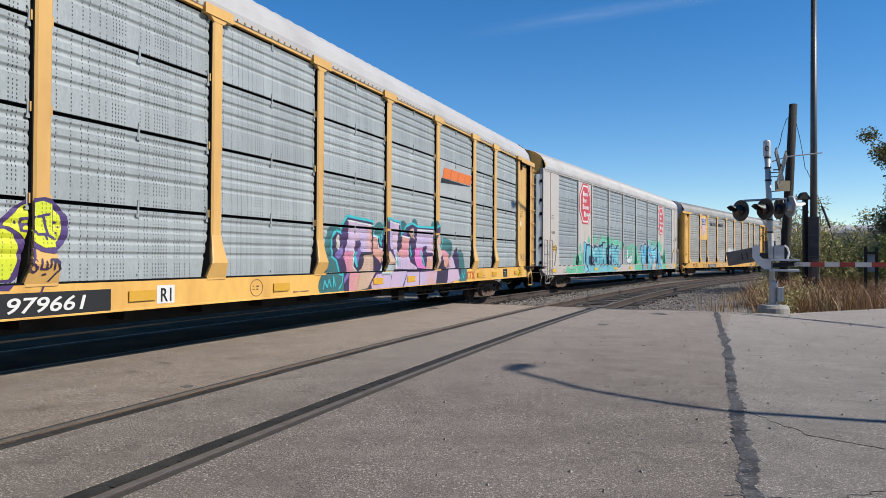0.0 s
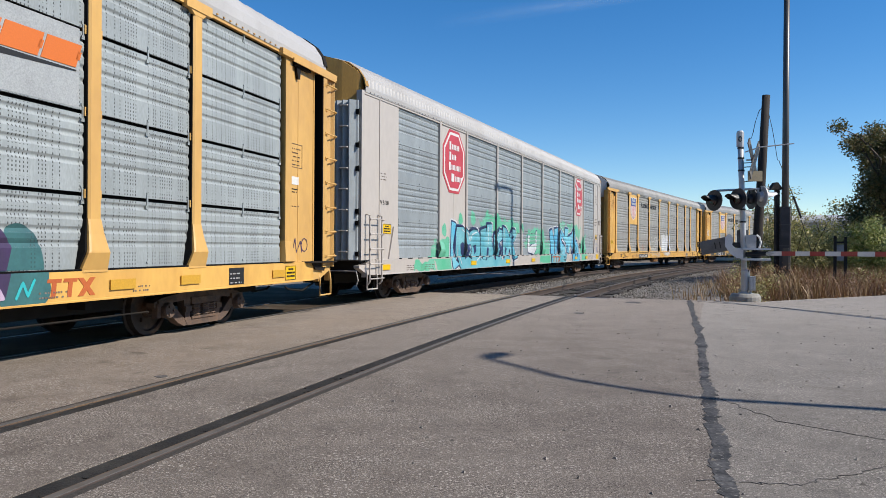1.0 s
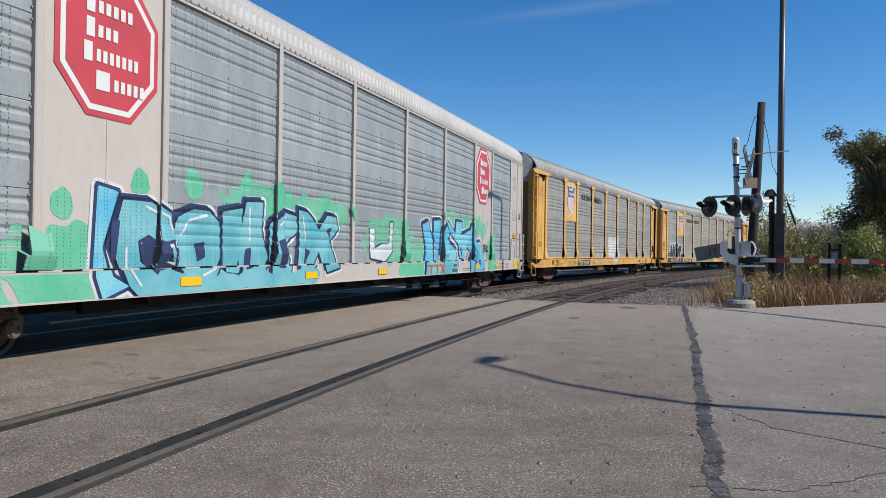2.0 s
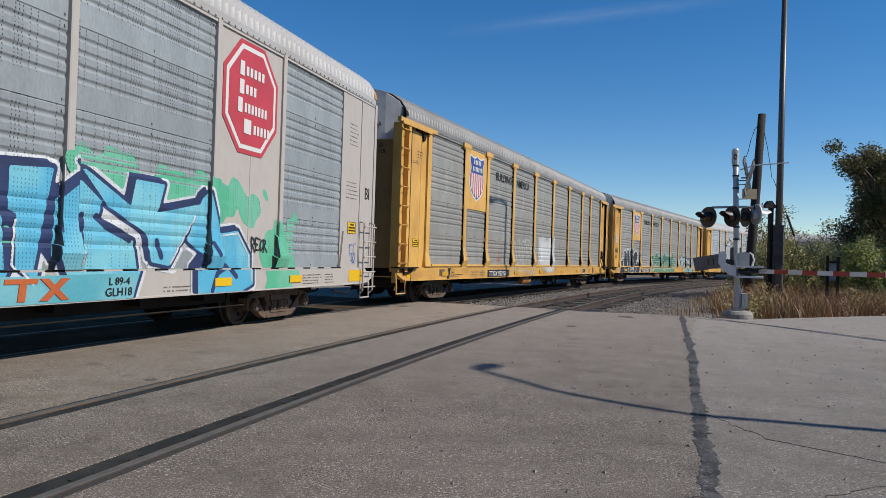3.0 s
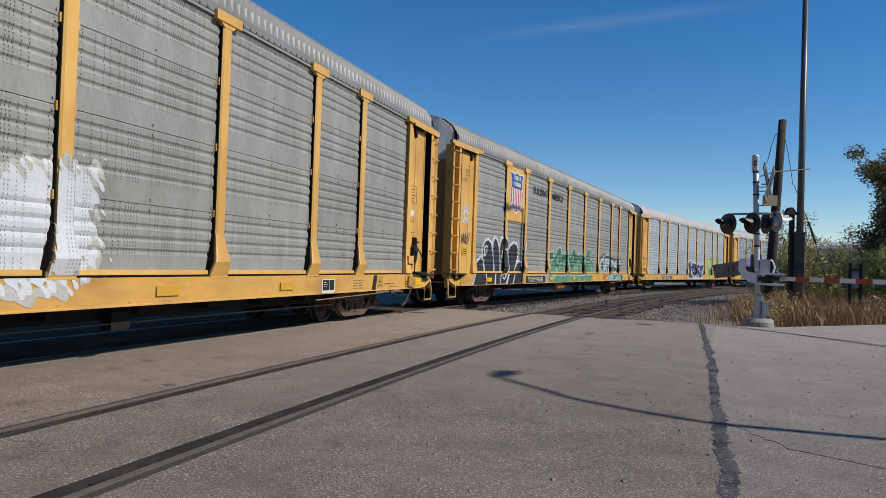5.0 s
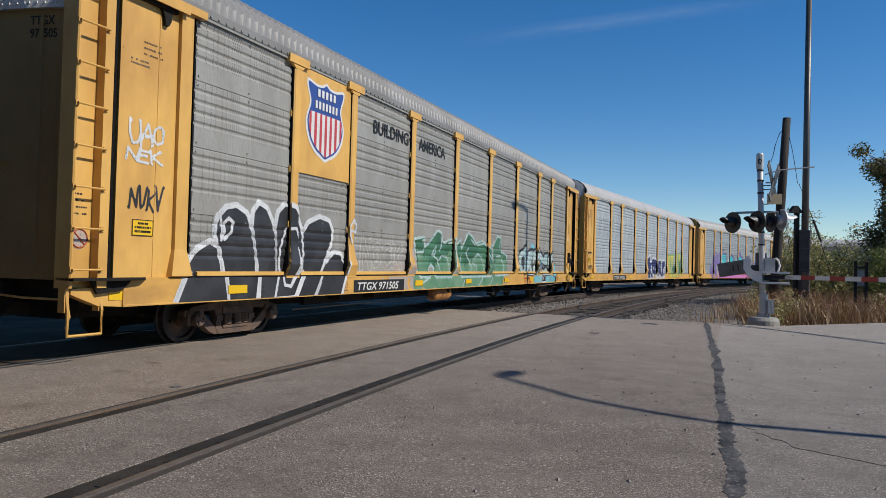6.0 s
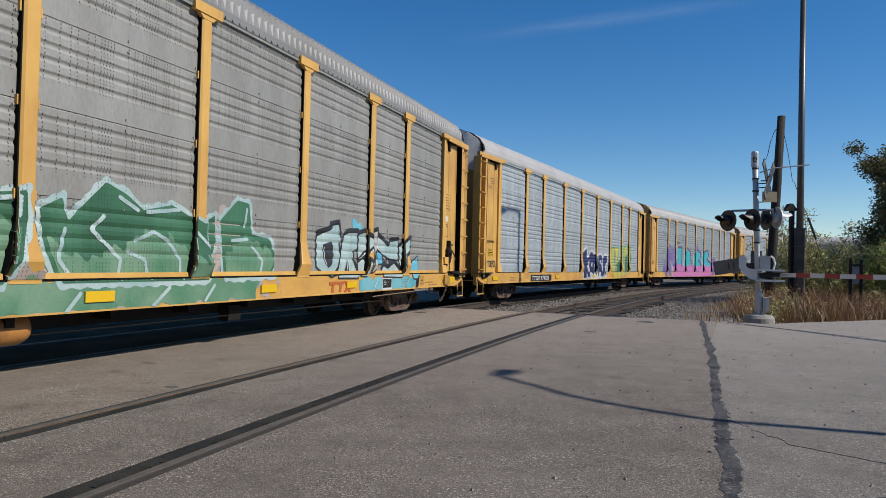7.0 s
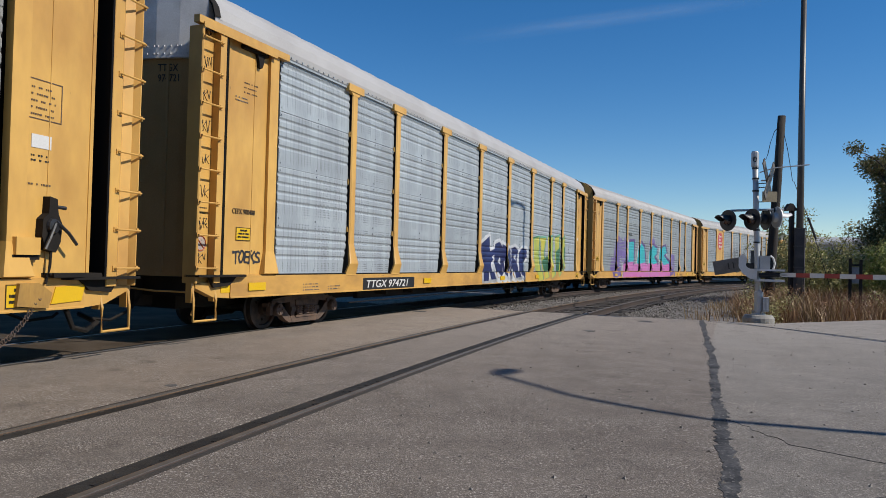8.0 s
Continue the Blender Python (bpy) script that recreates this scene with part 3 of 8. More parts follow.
build_ballast()

# ---------------------------------------------------------------- autorack cars
BAY, SHORT = 2.671, 1.9045
POSTS = [-8.58, -8.58 + SHORT] + [-8.58 + SHORT + BAY * k for k in range(1, 6)] + [8.58]
CAR_PITCH = 27.11
SHEETS = [(0.985, 1.835), (1.845, 2.745), (2.755, 3.655), (3.665, 4.50)]
Z_SILL0, Z_SILL1, Z_EAVE = 0.635, 0.972, 4.55


def rib(z):
    """Outward relief of the corrugated sheets at a height."""
    f = (z / 0.15) % 1.0
    if (z - 0.94) % 0.905 < 0.22:        # plain lower border of each sheet
        return 0.017
    return 0.017 * (1 - max(0.0, math.cos(2 * math.pi * (f - 0.5))) ** 1.15)


PANEL_AT = 1.470
FOOT_Z = (0.98, 1.175, 1.20, 1.38, 1.55)      # heights of the posts' flared feet


def side_depth(u, z, plain_bays=False):
    """How far the car's side stands from its middle line."""
    if z < Z_SILL1:
        return 1.552
    for p in POSTS:
        half = float(np.interp(z, FOOT_Z, (0.205, 0.17, 0.16, 0.122, 0.105)))
        if abs(u - p) < half and z < 4.5:
            return float(np.interp(z, FOOT_Z, (1.562, 1.628, 1.625, 1.585, 1.556)))
    if abs(u) > 11.02:
        return 1.49
    if plain_bays and (POSTS[0] < u < POSTS[1] or POSTS[6] < u < POSTS[7]):
        return 1.50
    return PANEL_AT + rib(z)


MESHES = {}


def cached(key, make):
    if key not in MESHES:
        MESHES[key] = make()
    return MESHES[key]


def sheet_mesh(width, z0, z1, gap, mat):
    def make():
        b = Builder()
        zs, z = [z0], z0
        marks = sorted({round(k * 0.15 + o, 4) for k in range(40) for o in (0.0, 0.035, 0.045, 0.055, 0.065, 0.075, 0.085, 0.095, 0.105, 0.115)})
        zs = [z0] + [q for q in marks if z0 + 0.004 < q < z1 - gap - 0.004] + [z1 - gap]
        front = [(-(PANEL_AT + rib(q)), q) for q in zs]
        lip = 0.012
        outline = [(front[0][0] + 0.03, z0)] + front + [(front[-1][0] + 0.03, z1 - gap)]
        b.prism(outline, "x", -width / 2, width / 2)
        for u in (-width / 2 + 0.05, width / 2 - 0.05, 0.0):
            for q in (z0 + 0.06, z1 - gap - 0.06):
                b.box(u - 0.010, u + 0.010, -PANEL_AT - 0.034, -PANEL_AT, q - 0.010, q + 0.010)
        if gap > 0.02:      # galvanised hangers over the open joints
            for u in (-width / 2 + 0.03, 0.0, width / 2 - 0.03):
                b.box(u - 0.012, u + 0.012, -PANEL_AT - 0.03, -PANEL_AT - 0.018, z1 - gap - 0.05, z1 + 0.05)
                b.box(u - 0.03, u + 0.03, -PANEL_AT - 0.03, -PANEL_AT - 0.015, z1 - gap - 0.085, z1 - gap - 0.045)
        return b.mesh("side_sheet", mat)
    return cached(("sheet", width, z0, z1, gap, mat.name), make)


def plain_mesh(width, z0, z1, mat, at=1.50):
    def make():
        b = Builder().box(-width / 2, width / 2, -at, -at + 0.04, z0, z1)
        b.box(-0.006, 0.006, -at - 0.006, -at + 0.01, z0, z1)
        return b.mesh("plain_panel", mat)
    return cached(("plain", width, z0, z1, mat.name, at), make)


def post_mesh(mat):
    def make():
        b = Builder()
        # shaft: a shallow channel with bevelled edges
        b.prism([(-0.10, -1.46), (-0.10, -1.535), (-0.075, -1.556), (0.075, -1.556), (0.10, -1.535), (0.10, -1.46)], "z", 1.5, 4.45)
        # flared foot that leans out to the sill
        rings = []
        for z, w, o in ((1.55, 0.10, 1.556), (1.38, 0.118, 1.585), (1.20, 0.155, 1.625), (1.175, 0.165, 1.628), (0.98, 0.20, 1.562), (0.955, 0.20, 1.562)):
            rings.append([(-w, -1.46, z), (-w, -o + 0.012, z), (-w + 0.02, -o, z), (w - 0.02, -o, z), (w, -o + 0.012, z), (w, -1.46, z)])
        b.loft(rings)
        # head plate
        b.box(-0.29, 0.29, -1.575, -1.50, 4.465, 4.60)
        b.prism([(-0.19, 4.47), (-0.10, 4.40), (0.10, 4.40), (0.19, 4.47)], "y", -1.56, -1.50)
        for z in (1.83, 2.74, 3.65):
            for sgn in (-1, 1):
                b.box(sgn * 0.10 - 0.03, sgn * 0.10 + 0.03, -1.52, -1.47, z - 0.05, z + 0.05)
        return b.mesh("post", mat)
    return cached(("post", mat.name), make)


# Black strip on one flank only: the gap plus that flank's painted shade
def post_shade_gap_mesh():
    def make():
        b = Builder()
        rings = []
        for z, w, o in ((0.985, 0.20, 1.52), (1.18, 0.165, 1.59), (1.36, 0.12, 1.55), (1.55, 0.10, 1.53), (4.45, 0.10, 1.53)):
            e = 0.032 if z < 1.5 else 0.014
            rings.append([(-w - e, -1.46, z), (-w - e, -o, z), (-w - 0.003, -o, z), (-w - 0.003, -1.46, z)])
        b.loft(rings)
        return b.mesh("post_seal", GAP_BLACK)
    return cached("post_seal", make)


def slim_post_mesh(mat):
    def make():
        b = Builder()
        b.prism([(-0.055, -1.46), (-0.055, -1.535), (-0.04, -1.545), (0.04, -1.545), (0.055, -1.535), (0.055, -1.46)], "z", 0.97, 4.55)
        return b.mesh("post", mat)
    return cached(("slim", mat.name), make)


ROOF = [(1.535, 4.55), (1.545, 4.66), (1.50, 4.83), (1.36, 5.03), (1.12, 5.20), (0.75, 5.32), (0.35, 5.38), (0.0, 5.40)]


def roof_mesh(mat, pitch=0.17):
    def make():
        b = Builder()
        full = [(-y, z) for y, z in ROOF] + [(y, z) for y, z in reversed(ROOF[:-1])]
        n = int(25.2 / pitch)
        rings = []
        for i in range(n):
            u = -12.6 + 25.2 * i / n
            up = 0.03 if pitch < 0.3 else 0.006
            for du, lift in ((0.0, 0.0), (pitch * 0.28, up), (pitch * 0.55, up), (pitch * 0.83, 0.0)):
                rings.append([(u + du, y * (1 + lift * 0.55 * (z > 4.7)), z + (lift if z > 4.7 else 0)) for y, z in full])
        rings.append([(12.6, y, z) for y, z in full])
        b.loft(rings, close=False)
        return b.mesh("roof", mat)
    return cached(("roof", mat.name, pitch), make)


def eave_mesh(mat):
    def make():
        b = Builder()
        b.box(-12.6, 12.6, -1.525, -1.46, 4.505, 4.60)
        for i in range(150):
            u = -12.4 + i * 0.166
            b.box(u, u + 0.03, -1.556, -1.52, 4.565, 4.585)
        return b.mesh("eave_rail", mat)
    return cached(("eave", mat.name), make)


def sill_mesh(mat):
    def make():
        b = Builder()
        b.prism([(-1.50, 0.985), (-1.552, 0.972), (-1.552, 0.66), (-1.56, 0.652), (-1.56, Z_SILL0), (-1.42, Z_SILL0), (-1.42, 0.985)], "x", -12.1, 12.1)
        return b.mesh("side_sill", mat)
    return cached(("sill", mat.name), make)


def add_trucks(car):
    """Two trucks; returns the wheelsets, which turn."""
    def frame_make():
        b = Builder()
        # cast side frame with its arched top, windows and spring nest
        top = [(-1.10, 0.47), (-0.95, 0.53), (-0.5, 0.58), (0.5, 0.58), (0.95, 0.53), (1.10, 0.47), (1.10, 0.40), (0.9, 0.44), (0.45, 0.47), (-0.45, 0.47), (-0.9, 0.44), (-1.10, 0.40)]
        b.prism(top, "y", -1.06, -0.94)
        b.prism([(-0.46, 0.21), (0.46, 0.21), (0.38, 0.10), (-0.38, 0.10)], "y", -1.08, -0.94)
        for m in (-1, 1):
            b.prism([(m * 0.98, 0.44), (m * 0.74, 0.44), (m * 0.34, 0.12), (m * 0.46, 0.10), (m * 0.60, 0.16)], "y", -1.075, -0.95)
            b.prism([(m * 0.30, 0.48), (m * 0.46, 0.48), (m * 0.42, 0.18), (m * 0.32, 0.18)], "y", -1.07, -0.95)
            b.box(m * 0.889 - 0.15, m * 0.889 + 0.15, -1.10, -1.02, 0.42, 0.50)
            b.box(m * 1.03 - 0.035, m * 1.03 + 0.035, -1.09, -1.0, 0.26, 0.46)
            b.box(m * 0.38 - 0.07, m * 0.38 + 0.07, -1.10, -1.06, 0.30, 0.38)
        b.box(-0.30, 0.30, -1.10, -1.0, 0.19, 0.225)
        b.box(-0.30, 0.30, -1.09, -0.95, 0.40, 0.50)
        return b.mesh("side_frame", STEEL_RUST)

    def springs_make():
        b = Builder()
        for u in (-0.17, 0.06, 0.22):
            path = [(u + 0.08 * math.cos(k * 0.9), -1.05 + 0.06 * math.sin(k * 0.9), 0.225 + 0.175 * k / 36) for k in range(37)]
            b.tube(path, 0.017, 5)
        return b.mesh("spring_nest", STEEL_RUST)

    def bearing_make():
        b = Builder()
        b.turned([(0.10, -1.17), (0.11, -1.15), (0.11, -1.06), (0.08, -1.05)], "y", 14)
        for k in range(3):
            a = k * 2.094
            b.turned([(0.02, -1.19), (0.02, -1.16)], "y", 6, (0.06 * math.cos(a), 0, 0.06 * math.sin(a)))
        return b.mesh("bearing_cap", STEEL_RUST)

    def wheelset_make():
        b = Builder()
        for sgn in (-1, 1):
            prof = [(0.09, 0.70), (0.30, 0.725), (0.315, 0.69), (0.40, 0.688), (0.405, 0.715), (0.378, 0.73), (0.372, 0.815), (0.31, 0.82), (0.295, 0.785), (0.14, 0.80), (0.12, 0.86), (0.08, 0.86)]
            b.turned([(r, sgn * h) for r, h in prof], "y", 28)
        b.turned([(0.085, -1.05), (0.085, 1.05)], "y", 12)
        # casting marks, so that the turning can be seen
        for k in range(3):
            a = k * 2.094 + 0.4
            for sgn in (-1, 1):
                b.box(0.2 * math.cos(a) - 0.03, 0.2 * math.cos(a) + 0.03, sgn * 0.81 - 0.02, sgn * 0.81 + 0.02, 0.2 * math.sin(a) - 0.02, 0.2 * math.sin(a) + 0.02)
        return b.mesh("wheelset", WHEEL_STEEL)

    def bolster_make():
        b = Builder().box(-0.2, 0.2, -1.0, 1.0, 0.36, 0.52)
        b.box(-1.3, 1.3, -0.12, 0.12, 0.40, 0.5)
        for u in (-0.52, 0.52):
            b.box(u - 0.05, u + 0.05, -0.85, 0.85, 0.3, 0.4)
        return b.mesh("bolster", UNDER)
    sets = []
    for u in (-9.41, 9.41):
        truck = put("truck", cached("bolster", bolster_make), car, pose(u, 0, 0), "rust-brown cast steel railway truck")
        for turn in (Matrix(), Matrix.Rotation(math.pi, 4, "Z")):
            put("side_frame", cached("side_frame", frame_make), truck, turn)
            put("spring_nest", cached("springs", springs_make), truck, turn)
            for a in (-0.889, 0.889):
                put("bearing_cap", cached("bearing", bearing_make), truck, turn @ pose(a, 0, 0.36))
        for a in (-0.889, 0.889):
            sets.append((put("wheelset", cached("wheelset", wheelset_make), truck, pose(a, 0, 0.376)), a))
    return sets


def add_end(car, turn, st, front):
    """One end of a car: door, corner ladders, coupler, steps."""
    wing = st["wing"]

    def plan(y, base):
        return base - 0.32 * (1 - (y / 1.515) ** 2)

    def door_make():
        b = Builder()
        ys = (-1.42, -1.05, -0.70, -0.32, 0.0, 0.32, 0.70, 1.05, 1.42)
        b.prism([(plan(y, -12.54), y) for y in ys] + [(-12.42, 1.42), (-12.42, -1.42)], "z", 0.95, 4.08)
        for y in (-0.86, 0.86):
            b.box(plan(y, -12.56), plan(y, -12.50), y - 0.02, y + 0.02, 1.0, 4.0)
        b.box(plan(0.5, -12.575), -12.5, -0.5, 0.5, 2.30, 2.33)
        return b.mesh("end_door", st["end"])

    def cap_make():
        # upright facets in plan, bulging towards the middle, closed underneath
        b = Builder()
        ry, rz = [y * 0.99 for y, _ in reversed(ROOF)], [z for _, z in reversed(ROOF)]
        cols = (-1.44, -1.36, -1.05, -0.70, -0.32, 0.0, 0.32, 0.70, 1.05, 1.36, 1.44)
        rings = []
        for y in cols:
            t = max(4.5, float(np.interp(abs(y), ry, rz)))
            x = plan(y, -12.60)
            rings.append([(x, y, 4.08), (x, y, t), (-12.5, y, t), (-12.5, y, 4.08)])
        b.loft(rings)
        for y0, y1 in zip(cols, cols[1:]):
            for q in (0.08, 0.36, 0.64, 0.92):
                y = y0 + (y1 - y0) * q
                x0, x1 = plan(y0, -12.60), plan(y1, -12.60)
                x = x0 + (x1 - x0) * q
                for z in (4.13, 4.24):
                    b.box(x - 0.010, x + 0.01, y - 0.011, y + 0.011, z, z + 0.022)
        return b.mesh("end_cap", st["end_top"])
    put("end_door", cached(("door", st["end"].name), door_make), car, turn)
    put("end_cap", cached(("cap", st["end_top"].name, st["pitch"]), cap_make), car, turn, "weathered pale upper end sheet")

    def lip_make():
        b = Builder()
        full = [(-y * 1.012, z + 0.012) for y, z in ROOF[1:]] + [(y * 1.012, z + 0.012) for y, z in reversed(ROOF[1:-1])]
        inner = [(y * 0.988, z - 0.025) for y, z in full]
        b.loft([[(-12.63, y, z) for y, z in full], [(-12.50, y, z) for y, z in full]], close=False)
        b.loft([[(-12.63, y, z) for y, z in full], [(-12.63, y, z) for y, z in inner]], close=False)
        b.loft([[(-12.63, y, z) for y, z in inner], [(-12.45, y, z) for y, z in inner]], close=False)
        return b.mesh("roof_end_lip", UNDER if wing else YELLOW_DIRTY)
    put("roof_end_lip", cached(("lip", wing), lip_make), car, turn, "dark seal along the end of the roof")

    def lower_make():
        b = Builder()
        b.box(-12.60, -12.1, -1.40, 1.40, 0.66, 0.94)
        b.box(-12.75, -12.4, -0.35, 0.35, 0.5, 0.9)
        return b.mesh("end_sill", UNDER)
    put("end_sill", cached("end_sill", lower_make), car, turn)

    def coupler_make():
        b = Builder()
        b.box(-13.2, -12.6, -0.09, 0.09, 0.60, 0.78)
        b.prism([(-13.56, -0.16), (-13.50, -0.18), (-13.2, -0.13), (-13.2, 0.13), (-13.42, 0.20), (-13.55, 0.12), (-13.46, 0.02)], "z", 0.55, 0.84)
        return b.mesh("coupler", STEEL_RUST)
    put("coupler", cached("coupler", coupler_make), car, turn)

    def hose_make():
        b = Builder()
        b.tube([(-12.7, -0.4, 0.62), (-12.9, -0.42, 0.45), (-13.2, -0.36, 0.32), (-13.5, -0.22, 0.36), (-13.55, -0.18, 0.42)], 0.022, 6)
        return b.mesh("air_hose", UNDER)
    put("air_hose", cached("hose", hose_make), car, turn)

    def lever_make():
        b = Builder()
        b.tube([(-12.9, -0.2, 0.78), (-12.85, -0.8, 0.74), (-12.80, -1.45, 0.74), (-12.80, -1.5, 0.55), (-12.80, -1.45, 0.42)], 0.014, 6)
        return b.mesh("uncoupling_lever", YELLOW if wing else WHITE)
    put("uncoupling_lever", cached(("lever", wing), lever_make), car, turn)
    body = st["body"]
    for side in (1, -1):
        mirror = turn @ Matrix.Diagonal((1, side, 1, 1)) if side < 0 else turn
        if side < 0:
            mirror = turn @ Matrix.Diagonal((1, -1, 1, 1))
        near = (side > 0)

        def panel_make():
            b = Builder().prism([(-12.22, -1.44), (-12.22, -1.50), (-12.17, -1.50), (-12.17, -1.49), (-11.60, -1.49), (-11.60, -1.496), (-11.585, -1.496), (-11.585, -1.49),
                                 (-11.27, -1.49), (-11.27, -1.44)], "z", 0.97, 4.50)
            return b.mesh("end_panel", body)

        def white_panel_make():
            b = Builder().prism([(-12.74, -1.40), (-12.74, -1.53), (-12.62, -1.53), (-12.62, -1.51), (-11.93, -1.51), (-11.93, -1.525), (-11.905, -1.525), (-11.905, -1.51),
                                 (-10.99, -1.51), (-10.99, -1.40)], "z", 0.97, 4.57)
            return b.mesh("end_panel", body)

        def corner_post_make():
            b = Builder().box(-11.27, -11.05, -1.545, -1.45, 1.35, 4.48)
            b.loft([[(-11.27, -1.45, 1.35), (-11.27, -1.545, 1.35), (-11.05, -1.545, 1.35), (-11.05, -1.45, 1.35)],
                    [(-11.36, -1.45, 0.96), (-11.36, -1.60, 1.0), (-10.98, -1.60, 1.0), (-10.98, -1.45, 0.96)]])
            return b.mesh("corner_post", body)

        def wing_make():
            # a channel: broad inner flange, recessed floor (creased on the rear end), narrow outer lip
            floor = [(-12.87, -1.475), (-12.53, -1.475), (-12.53, -1.60)] if front else [(-12.80, -1.50), (-12.79, -1.555), (-12.68, -1.50), (-12.55, -1.60)]
            b = Builder()
            b.prism([(-12.90, -1.36), (-12.90, -1.585), (-12.885, -1.60), (-12.87, -1.60)] + floor +
                    [(-12.40, -1.60), (-12.39, -1.59), (-12.39, -1.36)], "z", 0.87, 4.46)
            return b.mesh("ladder_panel", body)

        def header_make():
            b = Builder()
            b.box(-12.98, -10.85, -1.60, -1.50, 4.475, 4.58)
            b.box(-12.9, -11.2, -1.62, -1.60, 4.43, 4.50)
            return b.mesh("door_header", body)

        def rung_make():
            b = Builder()
            b.tube([(-12.89, -1.59, 0), (-12.90, -1.635, 0), (-12.50, -1.635, 0), (-12.49, -1.59, 0)], 0.013, 6)
            for u in (-12.89, -12.495):
                b.box(u - 0.02, u + 0.02, -1.612, -1.595, -0.03, 0.03)
            return b.mesh("rung", body)

        def running_board_make():
            b = Builder()
            b.prism([(-12.90, -1.40), (-12.90, -1.66), (-12.25, -1.69), (-11.85, -1.64), (-11.72, -1.52), (-11.72, -1.40)], "z", 0.955, 0.985)
            b.prism([(-12.60, 0.955), (-12.0, 0.955), (-12.15, 0.83), (-12.5, 0.80)], "y", -1.58, -1.54)
            return b.mesh("running_board", UNDER)

        def hook_make():
            b = Builder().box(-11.95, -11.35, -1.56, -1.49, 4.40, 4.475)
            b.prism([(-11.62, 4.40), (-11.44, 4.40), (-11.46, 4.27), (-11.50, 4.20), (-11.56, 4.20), (-11.57, 4.30)], "y", -1.545, -1.495)
            return b.mesh("door_hanger", UNDER)
        if wing:
            put("end_panel", cached(("endp", body.name), panel_make), car, mirror)
            put("corner_post", cached(("cpost", body.name), corner_post_make), car, mirror)
            lp = put("ladder_panel", cached(("wingp", body.name, front), wing_make), car, mirror)
            put("running_board", cached("runboard", running_board_make), car, mirror, "dark slatted foot board at the car corner")
            put("door_hanger", cached("hanger", hook_make), car, mirror, "black roller hanger of the end door")
            put("door_header", cached(("header", body.name), header_make), car, mirror)
            for k in range(8):
                put("rung", cached(("rung", body.name), rung_make), lp, pose(0, 0, 1.08 + 0.46 * k))

            def slot_make():
                return Builder().box(-12.40, -12.2, -1.38, -1.32, 0.97, 4.48).mesh("door_slot", GAP_BLACK)
            put("door_slot", cached("slot", slot_make), car, mirror)

            # black facing on the slot's flank, so the shade inside is painted on
            def slot_shade_make():
                return Builder().box(-12.388, -12.355, -1.598, -1.36, 0.97, 4.46).mesh("door_seal", GAP_BLACK)
            put("door_seal", cached("door_seal", slot_shade_make), car, mirror)
        else:
            put("end_panel", cached(("wendp", body.name), white_panel_make), car, mirror)

            def gusset_make():
                b = Builder().prism([(-11.50, 0.975), (-10.97, 0.975), (-11.10, 1.72), (-11.26, 1.72)], "y", -1.548, -1.50)
                return b.mesh("gusset", body)
            put("gusset", cached("gusset", gusset_make), car, mirror)

            def ladder_make():
                b = Builder()
                for u in (-12.52, -11.98):
                    b.tube([(u, -1.52, 1.95), (u, -1.62, 1.92), (u, -1.62, 0.50), (u, -1.56, 0.44)], 0.022, 6)
                return b.mesh("ladder", body)
            lad = put("ladder", cached(("lad", body.name), ladder_make), car, mirror)

            def bar_make():
                return Builder().tube([(-12.56, -1.63, 0), (-12.56, -1.66, 0.01), (-11.94, -1.66, 0.01), (-11.94, -1.63, 0)], 0.013, 5).mesh("rung", body)
            for k in range(5):
                put("rung", cached(("bar", body.name), bar_make), lad, pose(0, 0, 0.56 + 0.32 * k))

            def edge_make():
                b = Builder()
                zig = [(-12.74, -1.46), (-12.78, -1.46)]
                for q in range(4):
                    y = -1.42 + q * 0.15
                    zig += [(-12.80, y), (-12.90 - 0.01 * (q % 2), y + 0.10), (-12.90, y + 0.135), (-12.82, y + 0.145)]
                b.prism(zig + [(-12.74, -0.82)], "z", 0.98, 4.35)
                return b.mesh("door_edge", DOOR_EDGE)
            de = put("door_edge", cached("dedge", edge_make), car, mirror, "folded galvanised door edge with hinges")

            def hinge_make():
                b = Builder().box(-12.81, -12.76, -1.49, -1.42, -0.05, 0.05)
                b.tube([(-12.80, -1.50, -0.07), (-12.80, -1.50, 0.07)], 0.014, 6)
                return b.mesh("hinge", UNDER)
            def edge_rung_make():
                return Builder().tube([(-12.84, -1.30, 0), (-12.93, -1.28, 0), (-12.93, -1.10, 0.0), (-12.84, -1.08, 0)], 0.014, 6).mesh("edge_rung", WHITE)
            for k in range(8):
                put("edge_rung", cached("edge_rung", edge_rung_make), de, pose(0, 0, 1.15 + 0.44 * k))
            for z in (1.1, 1.75, 2.0, 2.9, 3.4, 4.1):
                put("hinge", cached("hinge", hinge_make), de, pose(0, 0, z))

        def step_make():
            b = Builder()
            o = -12.86 if wing else -12.5
            b.tube([(o, -1.50, 0.88), (o, -1.54, 0.62), (o, -1.54, 0.34), (o + 0.46, -1.54, 0.34), (o + 0.46, -1.54, 0.62), (o + 0.46, -1.48, 0.88)], 0.02, 6)
            b.box(o - 0.03, o + 0.03, -1.52, -1.42, 0.60, 0.90)
            b.box(o + 0.43, o + 0.49, -1.52, -1.42, 0.60, 0.90)
            return b.mesh("sill_step", body)
        put("sill_step", cached(("step", body.name, wing), step_make), car, mirror)

        def end_sill_side_make():
            b = Builder()
            b.prism([(-12.82, 0.86), (-12.82, 0.80), (-12.45, 0.66), (-12.08, Z_SILL0), (-12.08, 0.965), (-12.3, 0.965), (-12.4, 0.88)], "y", -1.53, -1.40)
